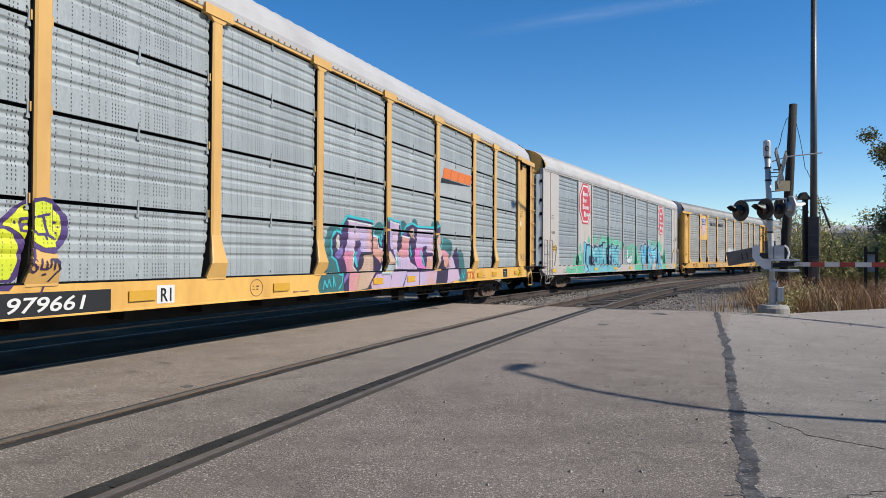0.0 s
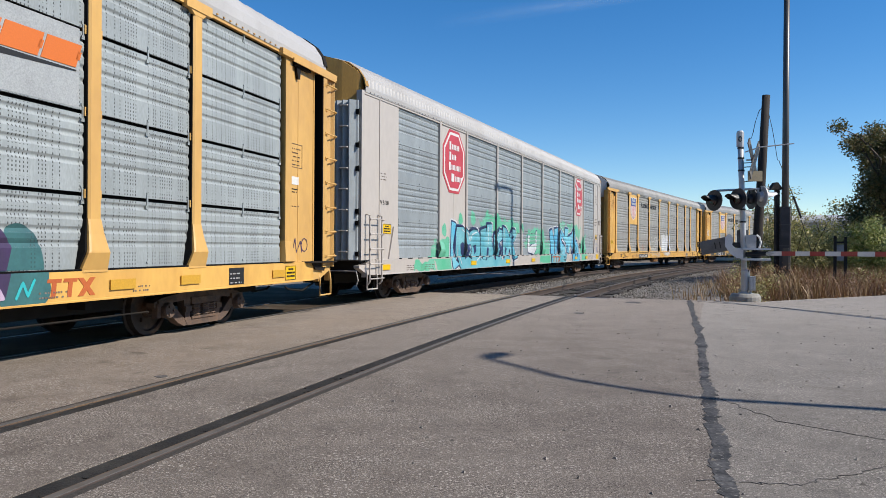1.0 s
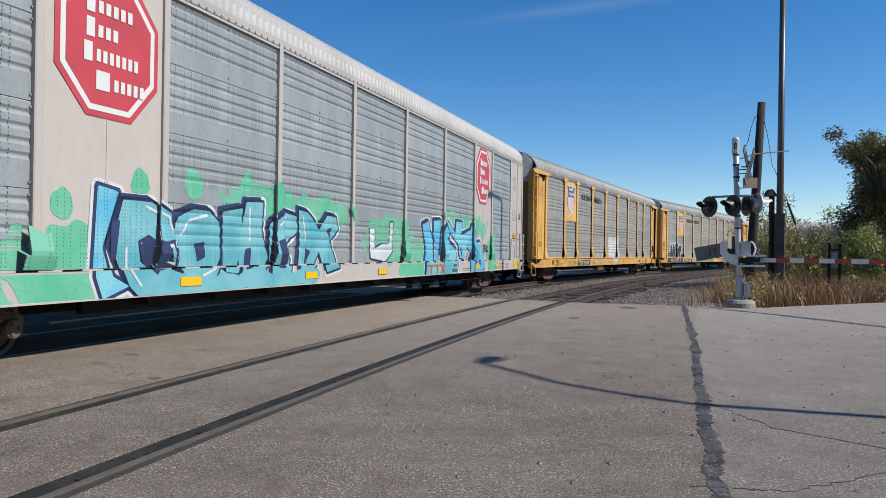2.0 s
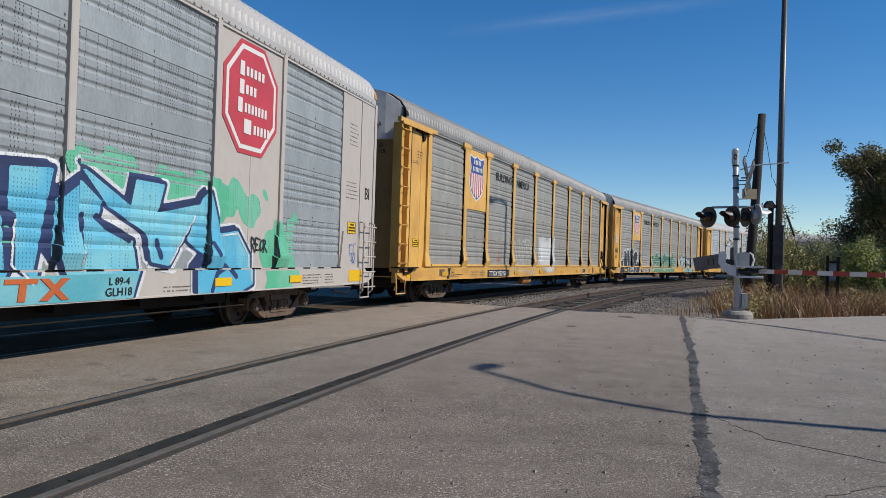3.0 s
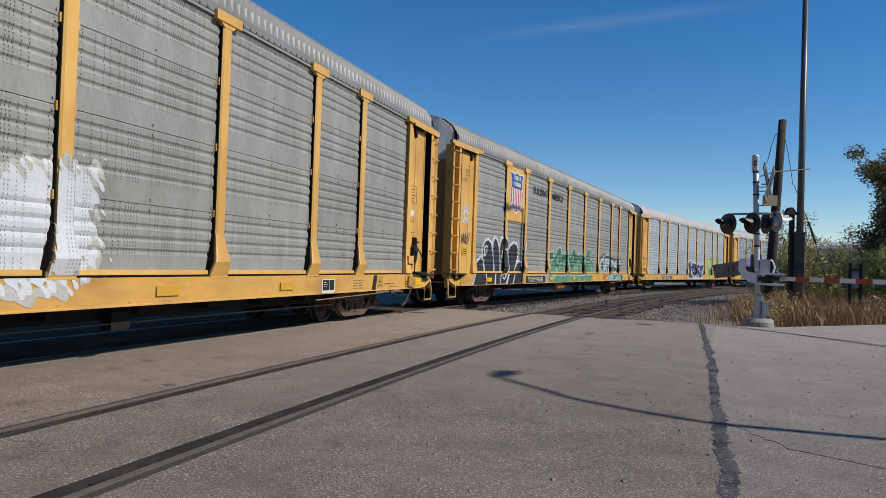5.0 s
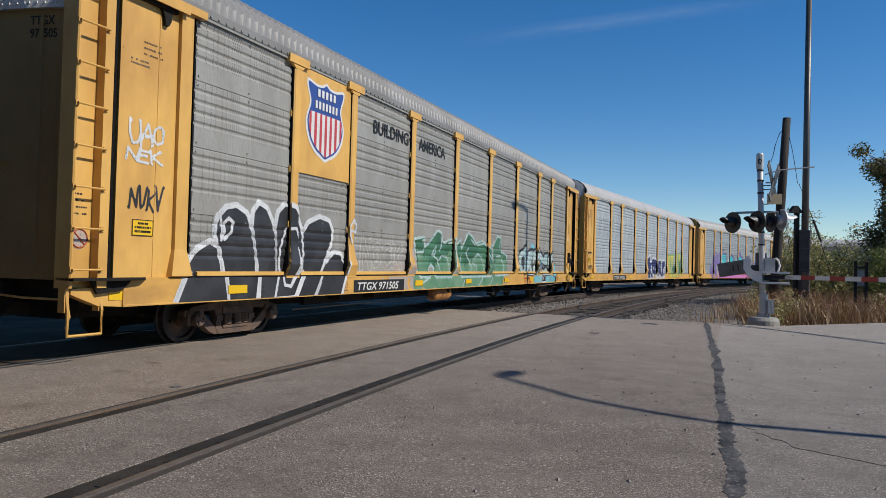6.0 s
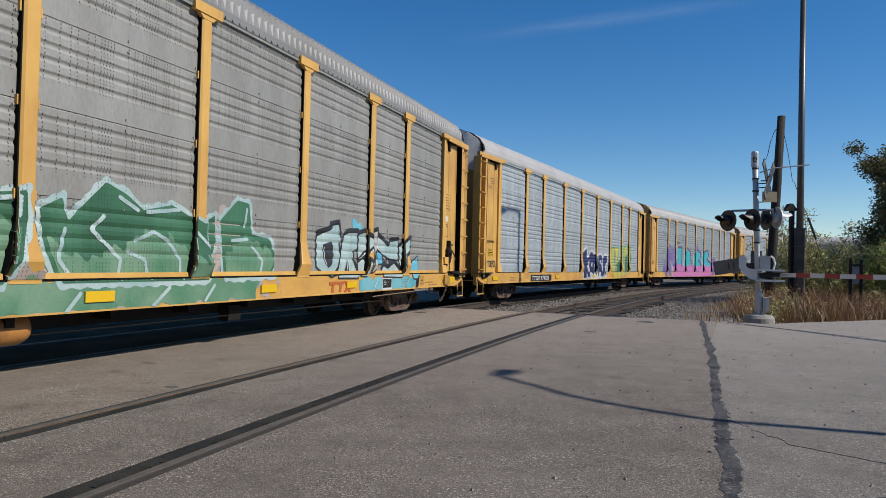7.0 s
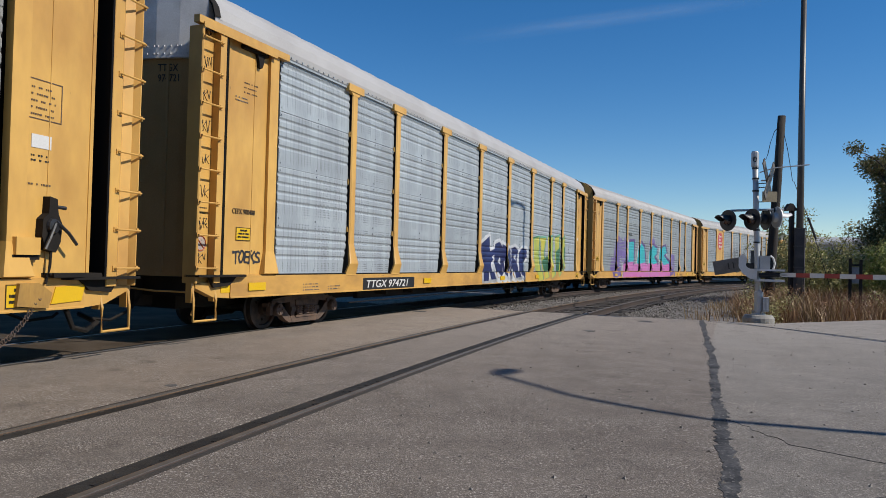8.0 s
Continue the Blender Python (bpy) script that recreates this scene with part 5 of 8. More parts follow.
def brake_stand(car):
    """Hand brake with housing, crank, chain, yellow bracket and a slatted platform on the rear corner panel."""
    b = Builder()
    b.prism([(11.50, 1.28), (11.64, 1.25), (11.70, 1.36), (11.72, 1.55), (11.66, 1.66), (11.64, 1.82), (11.54, 1.84), (11.53, 1.66), (11.46, 1.60), (11.45, 1.42)], "y", -1.585, -1.49)
    body = put("hand_brake", b.mesh("hand_brake", UNDER), car, None, "black geared hand brake housing")
    put("brake_hub", Builder().turned([(0.02, -1.63), (0.075, -1.62), (0.085, -1.59), (0.02, -1.58)], "y", 12, (11.58, 0, 1.53)).mesh("brake_hub", DARK_PAINT), body)
    put("brake_knob", Builder().tube([(11.60, -1.55, 1.74), (11.76, -1.58, 1.73)], 0.022, 6).mesh("brake_knob", DARK_PAINT), body)
    put("brake_handle", Builder().tube([(11.58, -1.63, 1.56), (11.50, -1.64, 1.40), (11.44, -1.64, 1.28)], 0.018, 6).mesh("brake_handle", DARK_PAINT), body)
    put("brake_lever", Builder().tube([(11.60, -1.62, 1.58), (11.74, -1.65, 1.46), (11.86, -1.65, 1.34)], 0.018, 6).mesh("brake_lever", DARK_PAINT), body)
    put("brake_rod", Builder().tube([(11.60, -1.56, 1.28), (11.58, -1.57, 1.10), (11.52, -1.58, 0.92)], 0.016, 5).mesh("brake_rod", UNDER), body)
    br = put("brake_bracket", Builder().box(11.12, 11.42, -1.60, -1.49, 1.22, 1.40).mesh("brake_bracket", YELLOW), car)
    put("bracket_shade", Builder().box(11.10, 11.44, -1.57, -1.49, 1.17, 1.22).mesh("bracket_shade", UNDER), br)
    plat = put("platform", Builder().box(11.55, 12.25, -1.66, -1.45, 0.985, 1.01).mesh("platform", UNDER), car, None, "dark slatted end platform")
    for k in range(4):
        put("platform_slat", Builder().box(11.55, 12.25, -1.655 + 0.05 * k, -1.63 + 0.05 * k, 1.01, 1.03).mesh("platform_slat", UNDER), plat)
    put("brake_pull_rod", Builder().tube([(6.9, -1.50, 0.53), (9.2, -1.505, 0.57), (10.3, -1.51, 0.60)], 0.010, 6).mesh("brake_pull_rod", material("rod_steel", (0.26, 0.20, 0.14), 0.6, 0.2, (0.15, 0.10, 0.07), 5)), car, None, "thin rusty brake rod along the sill")
    put("rod_clevis", Builder().box(10.25, 10.42, -1.54, -1.48, 0.56, 0.64).mesh("rod_clevis", STEEL_RUST), car)
    put("corner_block", Builder().prism([(11.15, 0.70), (11.55, 0.66), (11.60, 0.82), (11.42, 0.93), (11.18, 0.93)], "y", -1.60, -1.54).mesh("corner_block", YELLOW_DIRTY), car)
    put("yellow_end_plate", Builder().prism([(11.62, 0.70), (12.05, 0.72), (12.10, 0.90), (11.68, 0.88)], "y", -1.565, -1.55).mesh("yellow_end_plate", BRIGHT_YELLOW), car)
    b = Builder()
    for k in range(26):
        c = Vector((11.46 - 0.026 * k, -1.59 - 0.004 * math.sin(k), 0.80 - 0.021 * k - 0.10 * math.sin(k / 25 * math.pi) * (k > 3)))
        ring = [c + Vector((0.018 * math.cos(a), 0.012 * math.sin(a) if k % 2 else 0, 0.028 * math.sin(a))) for a in [i * 1.047 for i in range(7)]]
        b.tube(ring, 0.006, 4)
    put("brake_chain", b.mesh("brake_chain", STEEL_RUST), body)
    put("end_hose", Builder().tube([(11.9, -1.50, 0.62), (12.0, -1.50, 0.42), (12.25, -1.45, 0.36), (12.6, -1.3, 0.42), (12.75, -0.9, 0.5)], 0.03, 6).mesh("end_hose", UNDER), car)


def blobs(parts):
    def field(u, z):
        d = np.full(u.shape, 9.0)
        for cu, cz, ru, rz in parts:
            d = np.minimum(d, (np.hypot((u - cu) / ru, (z - cz) / rz) - 1) * min(ru, rz))
        return d
    return field


def polygon(points):
    """Field of a closed outline: negative inside."""
    def field(u, z):
        inside = np.zeros(u.shape, bool)
        for (ax, az), (bx, bz) in zip(points, points[1:] + points[:1]):
            cross = (az > z) != (bz > z)
            at = ax + (bx - ax) * (z - az) / ((bz - az) if bz != az else 1e-9)
            inside ^= cross & (u < at)
        return np.where(inside, -1.0, 1.0) * near_strokes(u, z, [points + points[:1]])
    return field


def coat(car, shapes, mat, lift, grow=0.0, shift=(0.0, 0.0), cell=0.03, plain=False, name="spray_fill", shake=0.0, slots=False):
    """Closed outlines painted as one coat, grown by a margin and shifted."""
    fields = [polygon(list(p)) for p in shapes]
    us, zs = [u for p in shapes for u, _ in p], [z for p in shapes for _, z in p]
    m = grow + 0.12 + max(abs(c) for c in shift)
    box = (min(us) - m, max(us) + m, max(Z_SILL0 + 0.004, min(zs) - m), max(zs) + m)
    return side_paint(name, car, lambda u, z: np.minimum.reduce([q(u - shift[0], z - shift[1]) for q in fields]) - grow - wobble(u, z, 1.7, shake), box, SP[mat], lift, cell, plain, slots=slots)


def lines(car, strokes, mat, lift, width, cell=0.02, plain=False, name="tag_line"):
    us, zs = [u for p in strokes for u, _ in p], [z for p in strokes for _, z in p]
    box = (min(us) - 0.1, max(us) + 0.1, max(Z_SILL0 + 0.004, min(zs) - 0.1), max(zs) + 0.1)
    return side_paint(name, car, lambda u, z: near_strokes(u, z, strokes) - width, box, SP[mat], lift, cell, plain)


def dress_train():
    cars = [c for c, _, _ in TRAIN]
    # first car: round yellow tag, large pink and lilac piece
    a = cars[0]
    coat(a, [[(-7.41, 1.48), (-7.25, 1.54), (-7.05, 1.57), (-6.91, 1.52), (-6.78, 1.4), (-6.79, 1.25), (-6.87, 1.08), (-6.96, 1), (-7.03, 0.92), (-7.3, 0.93)]], "purple", 0.003, cell=0.02)
    coat(a, [[(-7.12, 1.58), (-6.99, 1.7), (-6.82, 1.82), (-6.66, 1.85), (-6.51, 1.83), (-6.41, 1.75), (-6.34, 1.69), (-6.31, 1.59), (-6.33, 1.43), (-6.44, 1.32), (-6.59, 1.28), (-6.72, 1.3), (-6.8, 1.34), (-6.9, 1.44), (-7.03, 1.53), (-7.12, 1.52)]], "purple", 0.005, cell=0.02)
    coat(a, [[(-7.41, 1.43), (-7.25, 1.49), (-7.05, 1.52), (-6.95, 1.47), (-6.9, 1.36), (-6.91, 1.19), (-6.99, 1.03), (-7.3, 1.01)]], "lime", 0.008, cell=0.02)
    coat(a, [[(-7.07, 1.55), (-6.97, 1.65), (-6.85, 1.76), (-6.69, 1.81), (-6.55, 1.78), (-6.44, 1.69), (-6.4, 1.57), (-6.44, 1.42), (-6.54, 1.35), (-6.69, 1.34), (-6.78, 1.39), (-6.88, 1.48), (-6.99, 1.54)]], "lime", 0.010, cell=0.02)
    lines(a, [
            [(-6.77, 1.64), (-6.88, 1.62), (-6.87, 1.51), (-6.77, 1.5)],
            [(-6.87, 1.56), (-6.79, 1.57)],
            [(-6.74, 1.65), (-6.61, 1.68)],
            [(-6.68, 1.66), (-6.64, 1.49)],
            [(-6.48, 1.6), (-6.53, 1.61), (-6.56, 1.55), (-6.53, 1.5), (-6.47, 1.49)],
            [(-6.75, 1.47), (-6.66, 1.48), (-6.56, 1.43)],
            [(-6.66, 1.44), (-6.65, 1.43)],
            [(-6.94, 1.59), (-6.93, 1.58)],
            [(-6.45, 1.56), (-6.44, 1.56)]], "purple", 0.014, 0.014, 0.012)
    lines(a, [
            [(-6.78, 1.21), (-6.84, 1.23), (-6.83, 1.18), (-6.77, 1.14), (-6.81, 1.09), (-6.85, 1.12)],
            [(-6.73, 1.23), (-6.74, 1.13), (-6.69, 1.13)],
            [(-6.68, 1.21), (-6.67, 1.13), (-6.63, 1.14), (-6.63, 1.22)],
            [(-6.63, 1.23), (-6.55, 1.23)],
            [(-6.59, 1.22), (-6.58, 1.12)],
            [(-6.51, 1.2), (-6.56, 1.21), (-6.53, 1.16), (-6.51, 1.12), (-6.55, 1.09)],
            [(-6.73, 1.06), (-6.67, 1.08)],
            [(-6.55, 1.09), (-6.65, 0.97), (-6.69, 0.88)]], "plum", 0.006, 0.011, 0.012, name="tag_scrawl")
    wide = (-1.6, 6.1, 0.632, 2.25)
    side_paint("spray_cloud", a, lambda u, z: blobs([(-0.75, 1.35, 0.38, 0.45), (-0.9, 0.80, 0.45, 0.30), (1.0, 1.75, 0.22, 0.22), (2.17, 1.80, 0.22, 0.25), (2.75, 1.9, 0.2, 0.2), (3.9, 1.95, 0.2, 0.2),
                                                     (4.7, 1.5, 0.42, 0.26), (5.75, 1.1, 0.26, 0.40), (5.7, 0.8, 0.3, 0.25)])(u, z) + wobble(u, z, 0.6, 0.03), wide, SP["teal"], 0.003, 0.045, slots=True)
    crown = [(-0.55, 0.96), (-0.67, 1.21), (-0.81, 1.29), (-0.84, 1.51), (-0.8, 1.63), (-0.67, 1.72), (-0.52, 1.66), (-0.48, 1.83), (-0.3, 1.99), (0.71, 1.94), (0.76, 1.66), (0.99, 1.64),
             (1.09, 1.44), (1.19, 1.82), (1.28, 2.03), (1.97, 1.99), (2.04, 1.69), (2.3, 1.91), (2.61, 1.99), (2.89, 1.93), (3.84, 1.94), (4.12, 2.0), (4.42, 1.7), (4.23, 1.24)]
    tail_end = [(4.57, 1.19), (4.86, 1.05), (5.15, 1.34), (5.41, 1.54), (5.63, 1.24), (5.5, 0.74), (4.86, 0.636), (1.45, 0.636), (-0.51, 0.636)]
    side_paint("spray_edge", a, lambda u, z: near_strokes(u, z, [crown]) - 0.05, wide, SP["cyan"], 0.006, 0.03, slots=True)
    side_paint("spray_outline", a, polygon(crown + tail_end), wide, SP["plum"], 0.009, 0.03, slots=True)
    for colour, shape in (
            ("lilac", [(-0.27, 1.92), (0.24, 1.9), (0.21, 1.58), (0.01, 1.57), (-0.05, 1.36), (-0.41, 1.36), (-0.27, 1.61)]),
            ("peach", [(0.235, 1.9), (0.67, 1.87), (0.67, 1.37), (0.21, 1.36), (0.215, 1.58)]),
            ("pink", [(-0.41, 1.37), (-0.05, 1.37), (-0.08, 1.09), (0.09, 0.99), (-0.06, 0.636), (-0.36, 0.636), (-0.33, 1.06), (-0.43, 1.24)]),
            ("tan", [(0.35, 1.3), (0.73, 1.32), (0.74, 1.01), (0.38, 0.68), (-0.07, 0.636), (0.06, 0.98), (0.25, 1.05), (0.33, 1.16)]),
            ("pale", [(-0.7, 1.63), (-0.62, 1.68), (-0.57, 1.54), (-0.59, 1.35), (-0.7, 1.45)]),
            ("dusk", [(-0.78, 1.31), (-0.46, 1.49), (-0.47, 1.29), (-0.64, 1.23)]), ("dusk", [(-0.55, 0.87), (-0.38, 1.01), (-0.36, 0.92), (-0.52, 0.79)]),
            ("dusk", [(0.02, 1.3), (0.2, 1.5), (0.24, 1.38), (0.08, 1.12)]), ("dusk", [(2.14, 1.78), (2.3, 1.86), (2.34, 1.74), (2.16, 1.68)]),
            ("pink", [(0.73, 1.65), (0.87, 1.66), (0.93, 1.44), (1.16, 1.42), (1.07, 1.14), (0.81, 1.3), (0.73, 1.3)]),
            ("tan", [(1.09, 1.37), (1.32, 1.39), (1.51, 1.14), (1.14, 1.13)]), ("frost", [(1.12, 1.12), (1.5, 1.11), (1.47, 0.91), (0.95, 0.9)]),
            ("lilac", [(0.78, 0.94), (1.43, 0.94), (1.37, 0.636), (0.88, 0.636)]), ("peach", [(0.52, 0.76), (0.77, 0.94), (0.89, 0.636), (0.56, 0.636)])):
        side_paint("spray_fill", a, polygon(shape), wide, SP[colour], 0.012, 0.03, slots=True)
    for colour, shape in (
            ("lilac", [(1.34, 1.99), (1.93, 1.95), (1.82, 1.44), (1.53, 1.42), (1.34, 1.43)]), ("peach", [(1.53, 1.425), (1.82, 1.445), (1.77, 1.03), (1.45, 1.02)]),
            ("lilac", [(1.47, 0.97), (2.22, 0.97), (1.96, 0.636), (1.37, 0.636)]), ("tan", [(2.36, 1.83), (2.68, 1.92), (2.75, 1.66), (2.55, 1.73)]),
            ("pink", [(2.09, 1.71), (2.46, 1.68), (2.43, 1.32), (2.3, 1.25), (1.86, 1.3), (1.86, 1.35), (2.05, 1.46)]),
            ("lilac", [(1.85, 1.29), (2.3, 1.245), (2.43, 1.31), (2.52, 1.16), (2.9, 1.04), (2.87, 1.0), (1.8, 1.02)]),
            ("lilac", [(2.89, 1.87), (3.79, 1.88), (3.76, 1.38), (3.42, 1.38), (3.44, 1.54), (3.23, 1.51), (3.1, 1.48), (2.82, 1.48)]),
            ("magenta", [(2.78, 1.47), (3.21, 1.5), (3.18, 1.14), (3.45, 1.0), (2.9, 1.04), (2.76, 1.2)]),
            ("peach", [(2.9, 0.94), (3.93, 0.96), (3.85, 0.636), (2.9, 0.636)]), ("lilac", [(2.22, 0.95), (2.87, 0.95), (2.86, 0.636), (2.03, 0.636)]),
            ("peach", [(3.48, 1.28), (3.79, 1.31), (3.76, 0.99), (3.39, 1.0)]), ("tan", [(4.12, 1.91), (4.38, 1.74), (4.16, 1.33), (4.01, 1.28), (3.93, 0.96), (3.73, 0.93), (3.89, 1.68)]),
            ("pink", [(4.3, 1.42), (4.57, 1.47), (4.85, 1.34), (4.9, 1.0), (4.57, 1.05)]), ("lilac", [(4.89, 1.22), (5.09, 1.34), (5.36, 0.96), (5.5, 0.72), (4.58, 0.636), (4.67, 1.0)])):
        side_paint("spray_fill", a, polygon(shape), wide, SP[colour], 0.012, 0.035, slots=True)
    side_paint("spray_highlight", a, lambda u, z: near_strokes(u, z, [[(-0.30, 1.93), (0.69, 1.88)], [(1.32, 2.0), (1.95, 1.96)], [(2.87, 1.88), (3.82, 1.89)], [(-0.05, 1.39), (-0.1, 1.09), (0.08, 0.98)],
                                                                     [(0.72, 1.68), (0.89, 1.67), (0.95, 1.45), (1.18, 1.43)], [(3.8, 1.87), (3.78, 1.38)], [(1.83, 1.44), (1.78, 1.02)], [(2.07, 1.72), (2.48, 1.69)]]) - 0.016, wide, SP["white"], 0.015, 0.02, slots=True)
    side_paint("spray_edge", a, lambda u, z: near_strokes(u, z, [[(0.02, 1.35), (-0.02, 1.2), (0.06, 1.1), (0.02, 1.25)], [(3.1, 1.4), (3.2, 1.25), (3.28, 1.1)], [(1.83, 1.3), (1.88, 1.1)], [(2.5, 1.5), (2.55, 1.3)]]) - 0.03, wide, SP["cyan"], 0.015, 0.025, slots=True)
    side_paint("tag_scrawl", a, lambda u, z: near_strokes(u, z, [[(-1.25, 0.72), (-1.2, 0.86), (-1.12, 0.74), (-1.05, 0.88), (-0.98, 0.74)], [(-0.92, 0.74), (-0.9, 0.92), (-0.84, 0.76)], [(-0.72, 0.70), (-0.6, 0.80), (-0.57, 0.94), (-0.7, 0.96)],
                                                                 [(5.62, 0.72), (5.7, 0.88), (5.76, 0.74), (5.84, 0.9)]]) - 0.016, wide, SP["cyan"], 0.008, 0.02, slots=True)
    # orange slanted emblem on a plain sheet: a notched band over a tapered dark stripe
    plate(a, "emblem_sheet", 4.18, 6.50, 2.77, 3.64, material("plain_galvanised", (0.3312, 0.342, 0.3384), 0.5, 0.15, (0.2736, 0.2808, 0.2772), 2), 1.487)
    b = Builder()
    for k in range(4):
        o, w = 4.42 + k * 0.515, 0.475
        b.prism([(o, 3.20), (o + w, 3.20), (o + w + 0.09, 3.46), (o + 0.09, 3.46)], "y", -1.497, -1.488)
        b.prism([(o + w, 3.29), (o + 0.53, 3.29), (o + 0.56, 3.38), (o + w + 0.03, 3.38)], "y", -1.497, -1.488)
    put("orange_emblem", b.mesh("orange_emblem", ORANGE), a, None, "slanted orange notched band over a dark stripe")
    put("emblem_stripe", Builder().prism([(4.30, 3.07), (4.34, 3.19), (6.45, 3.175), (6.45, 3.16)], "y", -1.495, -1.488).mesh("emblem_stripe", BLACK), a)
    number_plate_text(a, -8.15, -5.80, "TTGX 979661")
    sill_marks(a, 2, (-5.55, -2.7, 0.6, 2.2, 6.9, 8.2, 10.6), [(-2.15, 0.5, 1), (5.9, 0.4, 2), (7.3, 0.3, 2)])
    plate(a, "white_patch", -5.10, -4.80, 0.69, 0.91, WHITE_LETTER, 1.5535)
    letters(a, "R1", -5.05, 0.715, 0.17, BLACK, 1.556, 0.9, 0.01)
    put("stencil_ring", Builder().tube([(-3.11 + 0.15 * math.cos(k * 0.3142), -1.553, 0.81 + 0.12 * math.sin(k * 0.3142)) for k in range(21)], 0.006, 4).mesh("stencil_ring", STEEL_RUST), a)
    stencil(a, -3.2, 0.78, 2, 0.18, 0.09, STEEL_RUST, 1.554, 19)
    b = Builder()
    for u0 in (6.0, 6.22):
        b.prism([(u0, 0.86), (u0 + 0.19, 0.86), (u0 + 0.20, 0.90), (u0 + 0.01, 0.90)], "y", -1.557, -1.55)
        b.prism([(u0 + 0.05, 0.70), (u0 + 0.11, 0.70), (u0 + 0.13, 0.86), (u0 + 0.07, 0.86)], "y", -1.557, -1.55)
    b.prism([(6.42, 0.90), (6.50, 0.90), (6.68, 0.70), (6.60, 0.70)], "y", -1.557, -1.55)
    b.prism([(6.42, 0.70), (6.50, 0.70), (6.68, 0.90), (6.60, 0.90)], "y", -1.559, -1.55)
    put("owner_mark", b.mesh("owner_mark", SP["rust"]), a)
    plate(a, "data_plate", 9.35, 9.75, 0.68, 0.93, BLACK, 1.554)
    stencil(a, 9.38, 0.70, 3, 0.3, 0.2, WHITE_LETTER, 1.558, 21)
    end_marks(a, 31)
    side_paint("tag_scrawl", a, lambda u, z: near_strokes(u, z, [[(11.4, 1.15), (11.5, 1.4), (11.55, 1.15), (11.7, 1.35), (11.75, 1.15)], bow(11.85, 1.28, 0.12, 0.12, 0, 360)]) - 0.012, (11.1, 12.1, 1.0, 1.6), SP["plum"], 0.004, 0.02)
    # second car: octagons, long turquoise piece over green
    b2 = cars[1]
    octagon(b2, -7.60)
    octagon(b2, 7.60)
    g = blobs([(-8.2, 1.0, 0.9, 0.5), (-7.6, 1.75, 0.25, 0.2), (-6.6, 0.8, 1.5, 0.3), (-4.5, 2.0, 0.9, 0.3), (-2.5, 1.9, 1.2, 0.3), (0.6, 1.5, 1.3, 0.5), (-9.6, 0.78, 0.7, 0.14),
               (2.2, 1.0, 1.4, 0.5), (7.6, 1.9, 0.4, 0.25), (8.6, 1.1, 0.6, 0.6), (9.0, 1.75, 0.15, 0.2), (6.4, 2.0, 1.6, 0.3), (4.6, 2.1, 0.6, 0.3)])
    side_paint("spray_cloud", b2, lambda u, z: g(u, z) + wobble(u, z, 1.1, 0.07), (-10.2, 9.6, 0.66, 2.5), SP["mint"], 0.003, 0.055, True)
    letters_left = [
        [(-7.37, 1.82), (-6.89, 1.82), (-6.58, 1.69), (-6.48, 1.54), (-6.45, 1.38), (-6.75, 1.32), (-6.93, 1.41), (-7.12, 1.33), (-7.07, 1.07), (-6.87, 0.94), (-6.62, 0.98), (-6.25, 0.88), (-6.36, 0.66), (-6.66, 0.58), (-7.11, 0.62), (-7.3, 0.78), (-7.54, 1.24)],
        [(-6.38, 1.66), (-6.06, 1.78), (-5.72, 1.77), (-5.49, 1.6), (-5.48, 1.12), (-5.65, 0.84), (-6.15, 0.8), (-6.42, 1), (-6.5, 1.36)],
        [(-5.43, 1.78), (-4.95, 1.86), (-5, 1.24), (-5.12, 0.88), (-5.42, 0.91)],
        [(-4.86, 1.96), (-4.41, 1.98), (-4.44, 1.51), (-4.26, 1.11), (-4.49, 0.84), (-4.99, 0.85), (-5.06, 1.18)],
        [(-4.21, 1.65), (-3.8, 1.86), (-3.41, 1.81), (-3.36, 1.56), (-3.68, 1.39), (-3.89, 1.25), (-3.61, 1.08), (-3.67, 0.83), (-4.22, 0.84)],
        [(-3.34, 1.93), (-3.04, 1.9), (-2.8, 1.76), (-2.64, 1.6), (-2.33, 1.88), (-2, 1.86), (-1.91, 1.63), (-2.24, 1.4), (-1.93, 0.92), (-2.42, 0.84), (-2.63, 1.22), (-2.93, 0.84), (-3.35, 0.88), (-3.29, 1.39)]]
    spike = [[(-7.76, 1.96), (-7.44, 1.91), (-7.68, 1.24), (-7.56, 0.9), (-7.3, 0.78), (-7.71, 0.64), (-7.82, 0.91)]]
    coat(b2, letters_left + spike, "white", 0.006, 0.09, cell=0.035, plain=True, name="spray_edge")
    coat(b2, letters_left + spike, "navy", 0.009, 0.045, cell=0.035, plain=True, name="spray_outline")
    coat(b2, letters_left, "navy", 0.009, 0.03, (-0.08, 0.05), 0.035, True, "spray_outline")
    coat(b2, [[(-7.21, 0.9), (-2.66, 0.87), (-2.78, 0.64), (-5.23, 0.63), (-6.87, 0.61)]], "aqua", 0.011, 0.0, plain=True, cell=0.035, shake=0.03)
    coat(b2, letters_left, "aqua", 0.013, plain=True)
    coat(b2, spike, "sky", 0.013, plain=True)
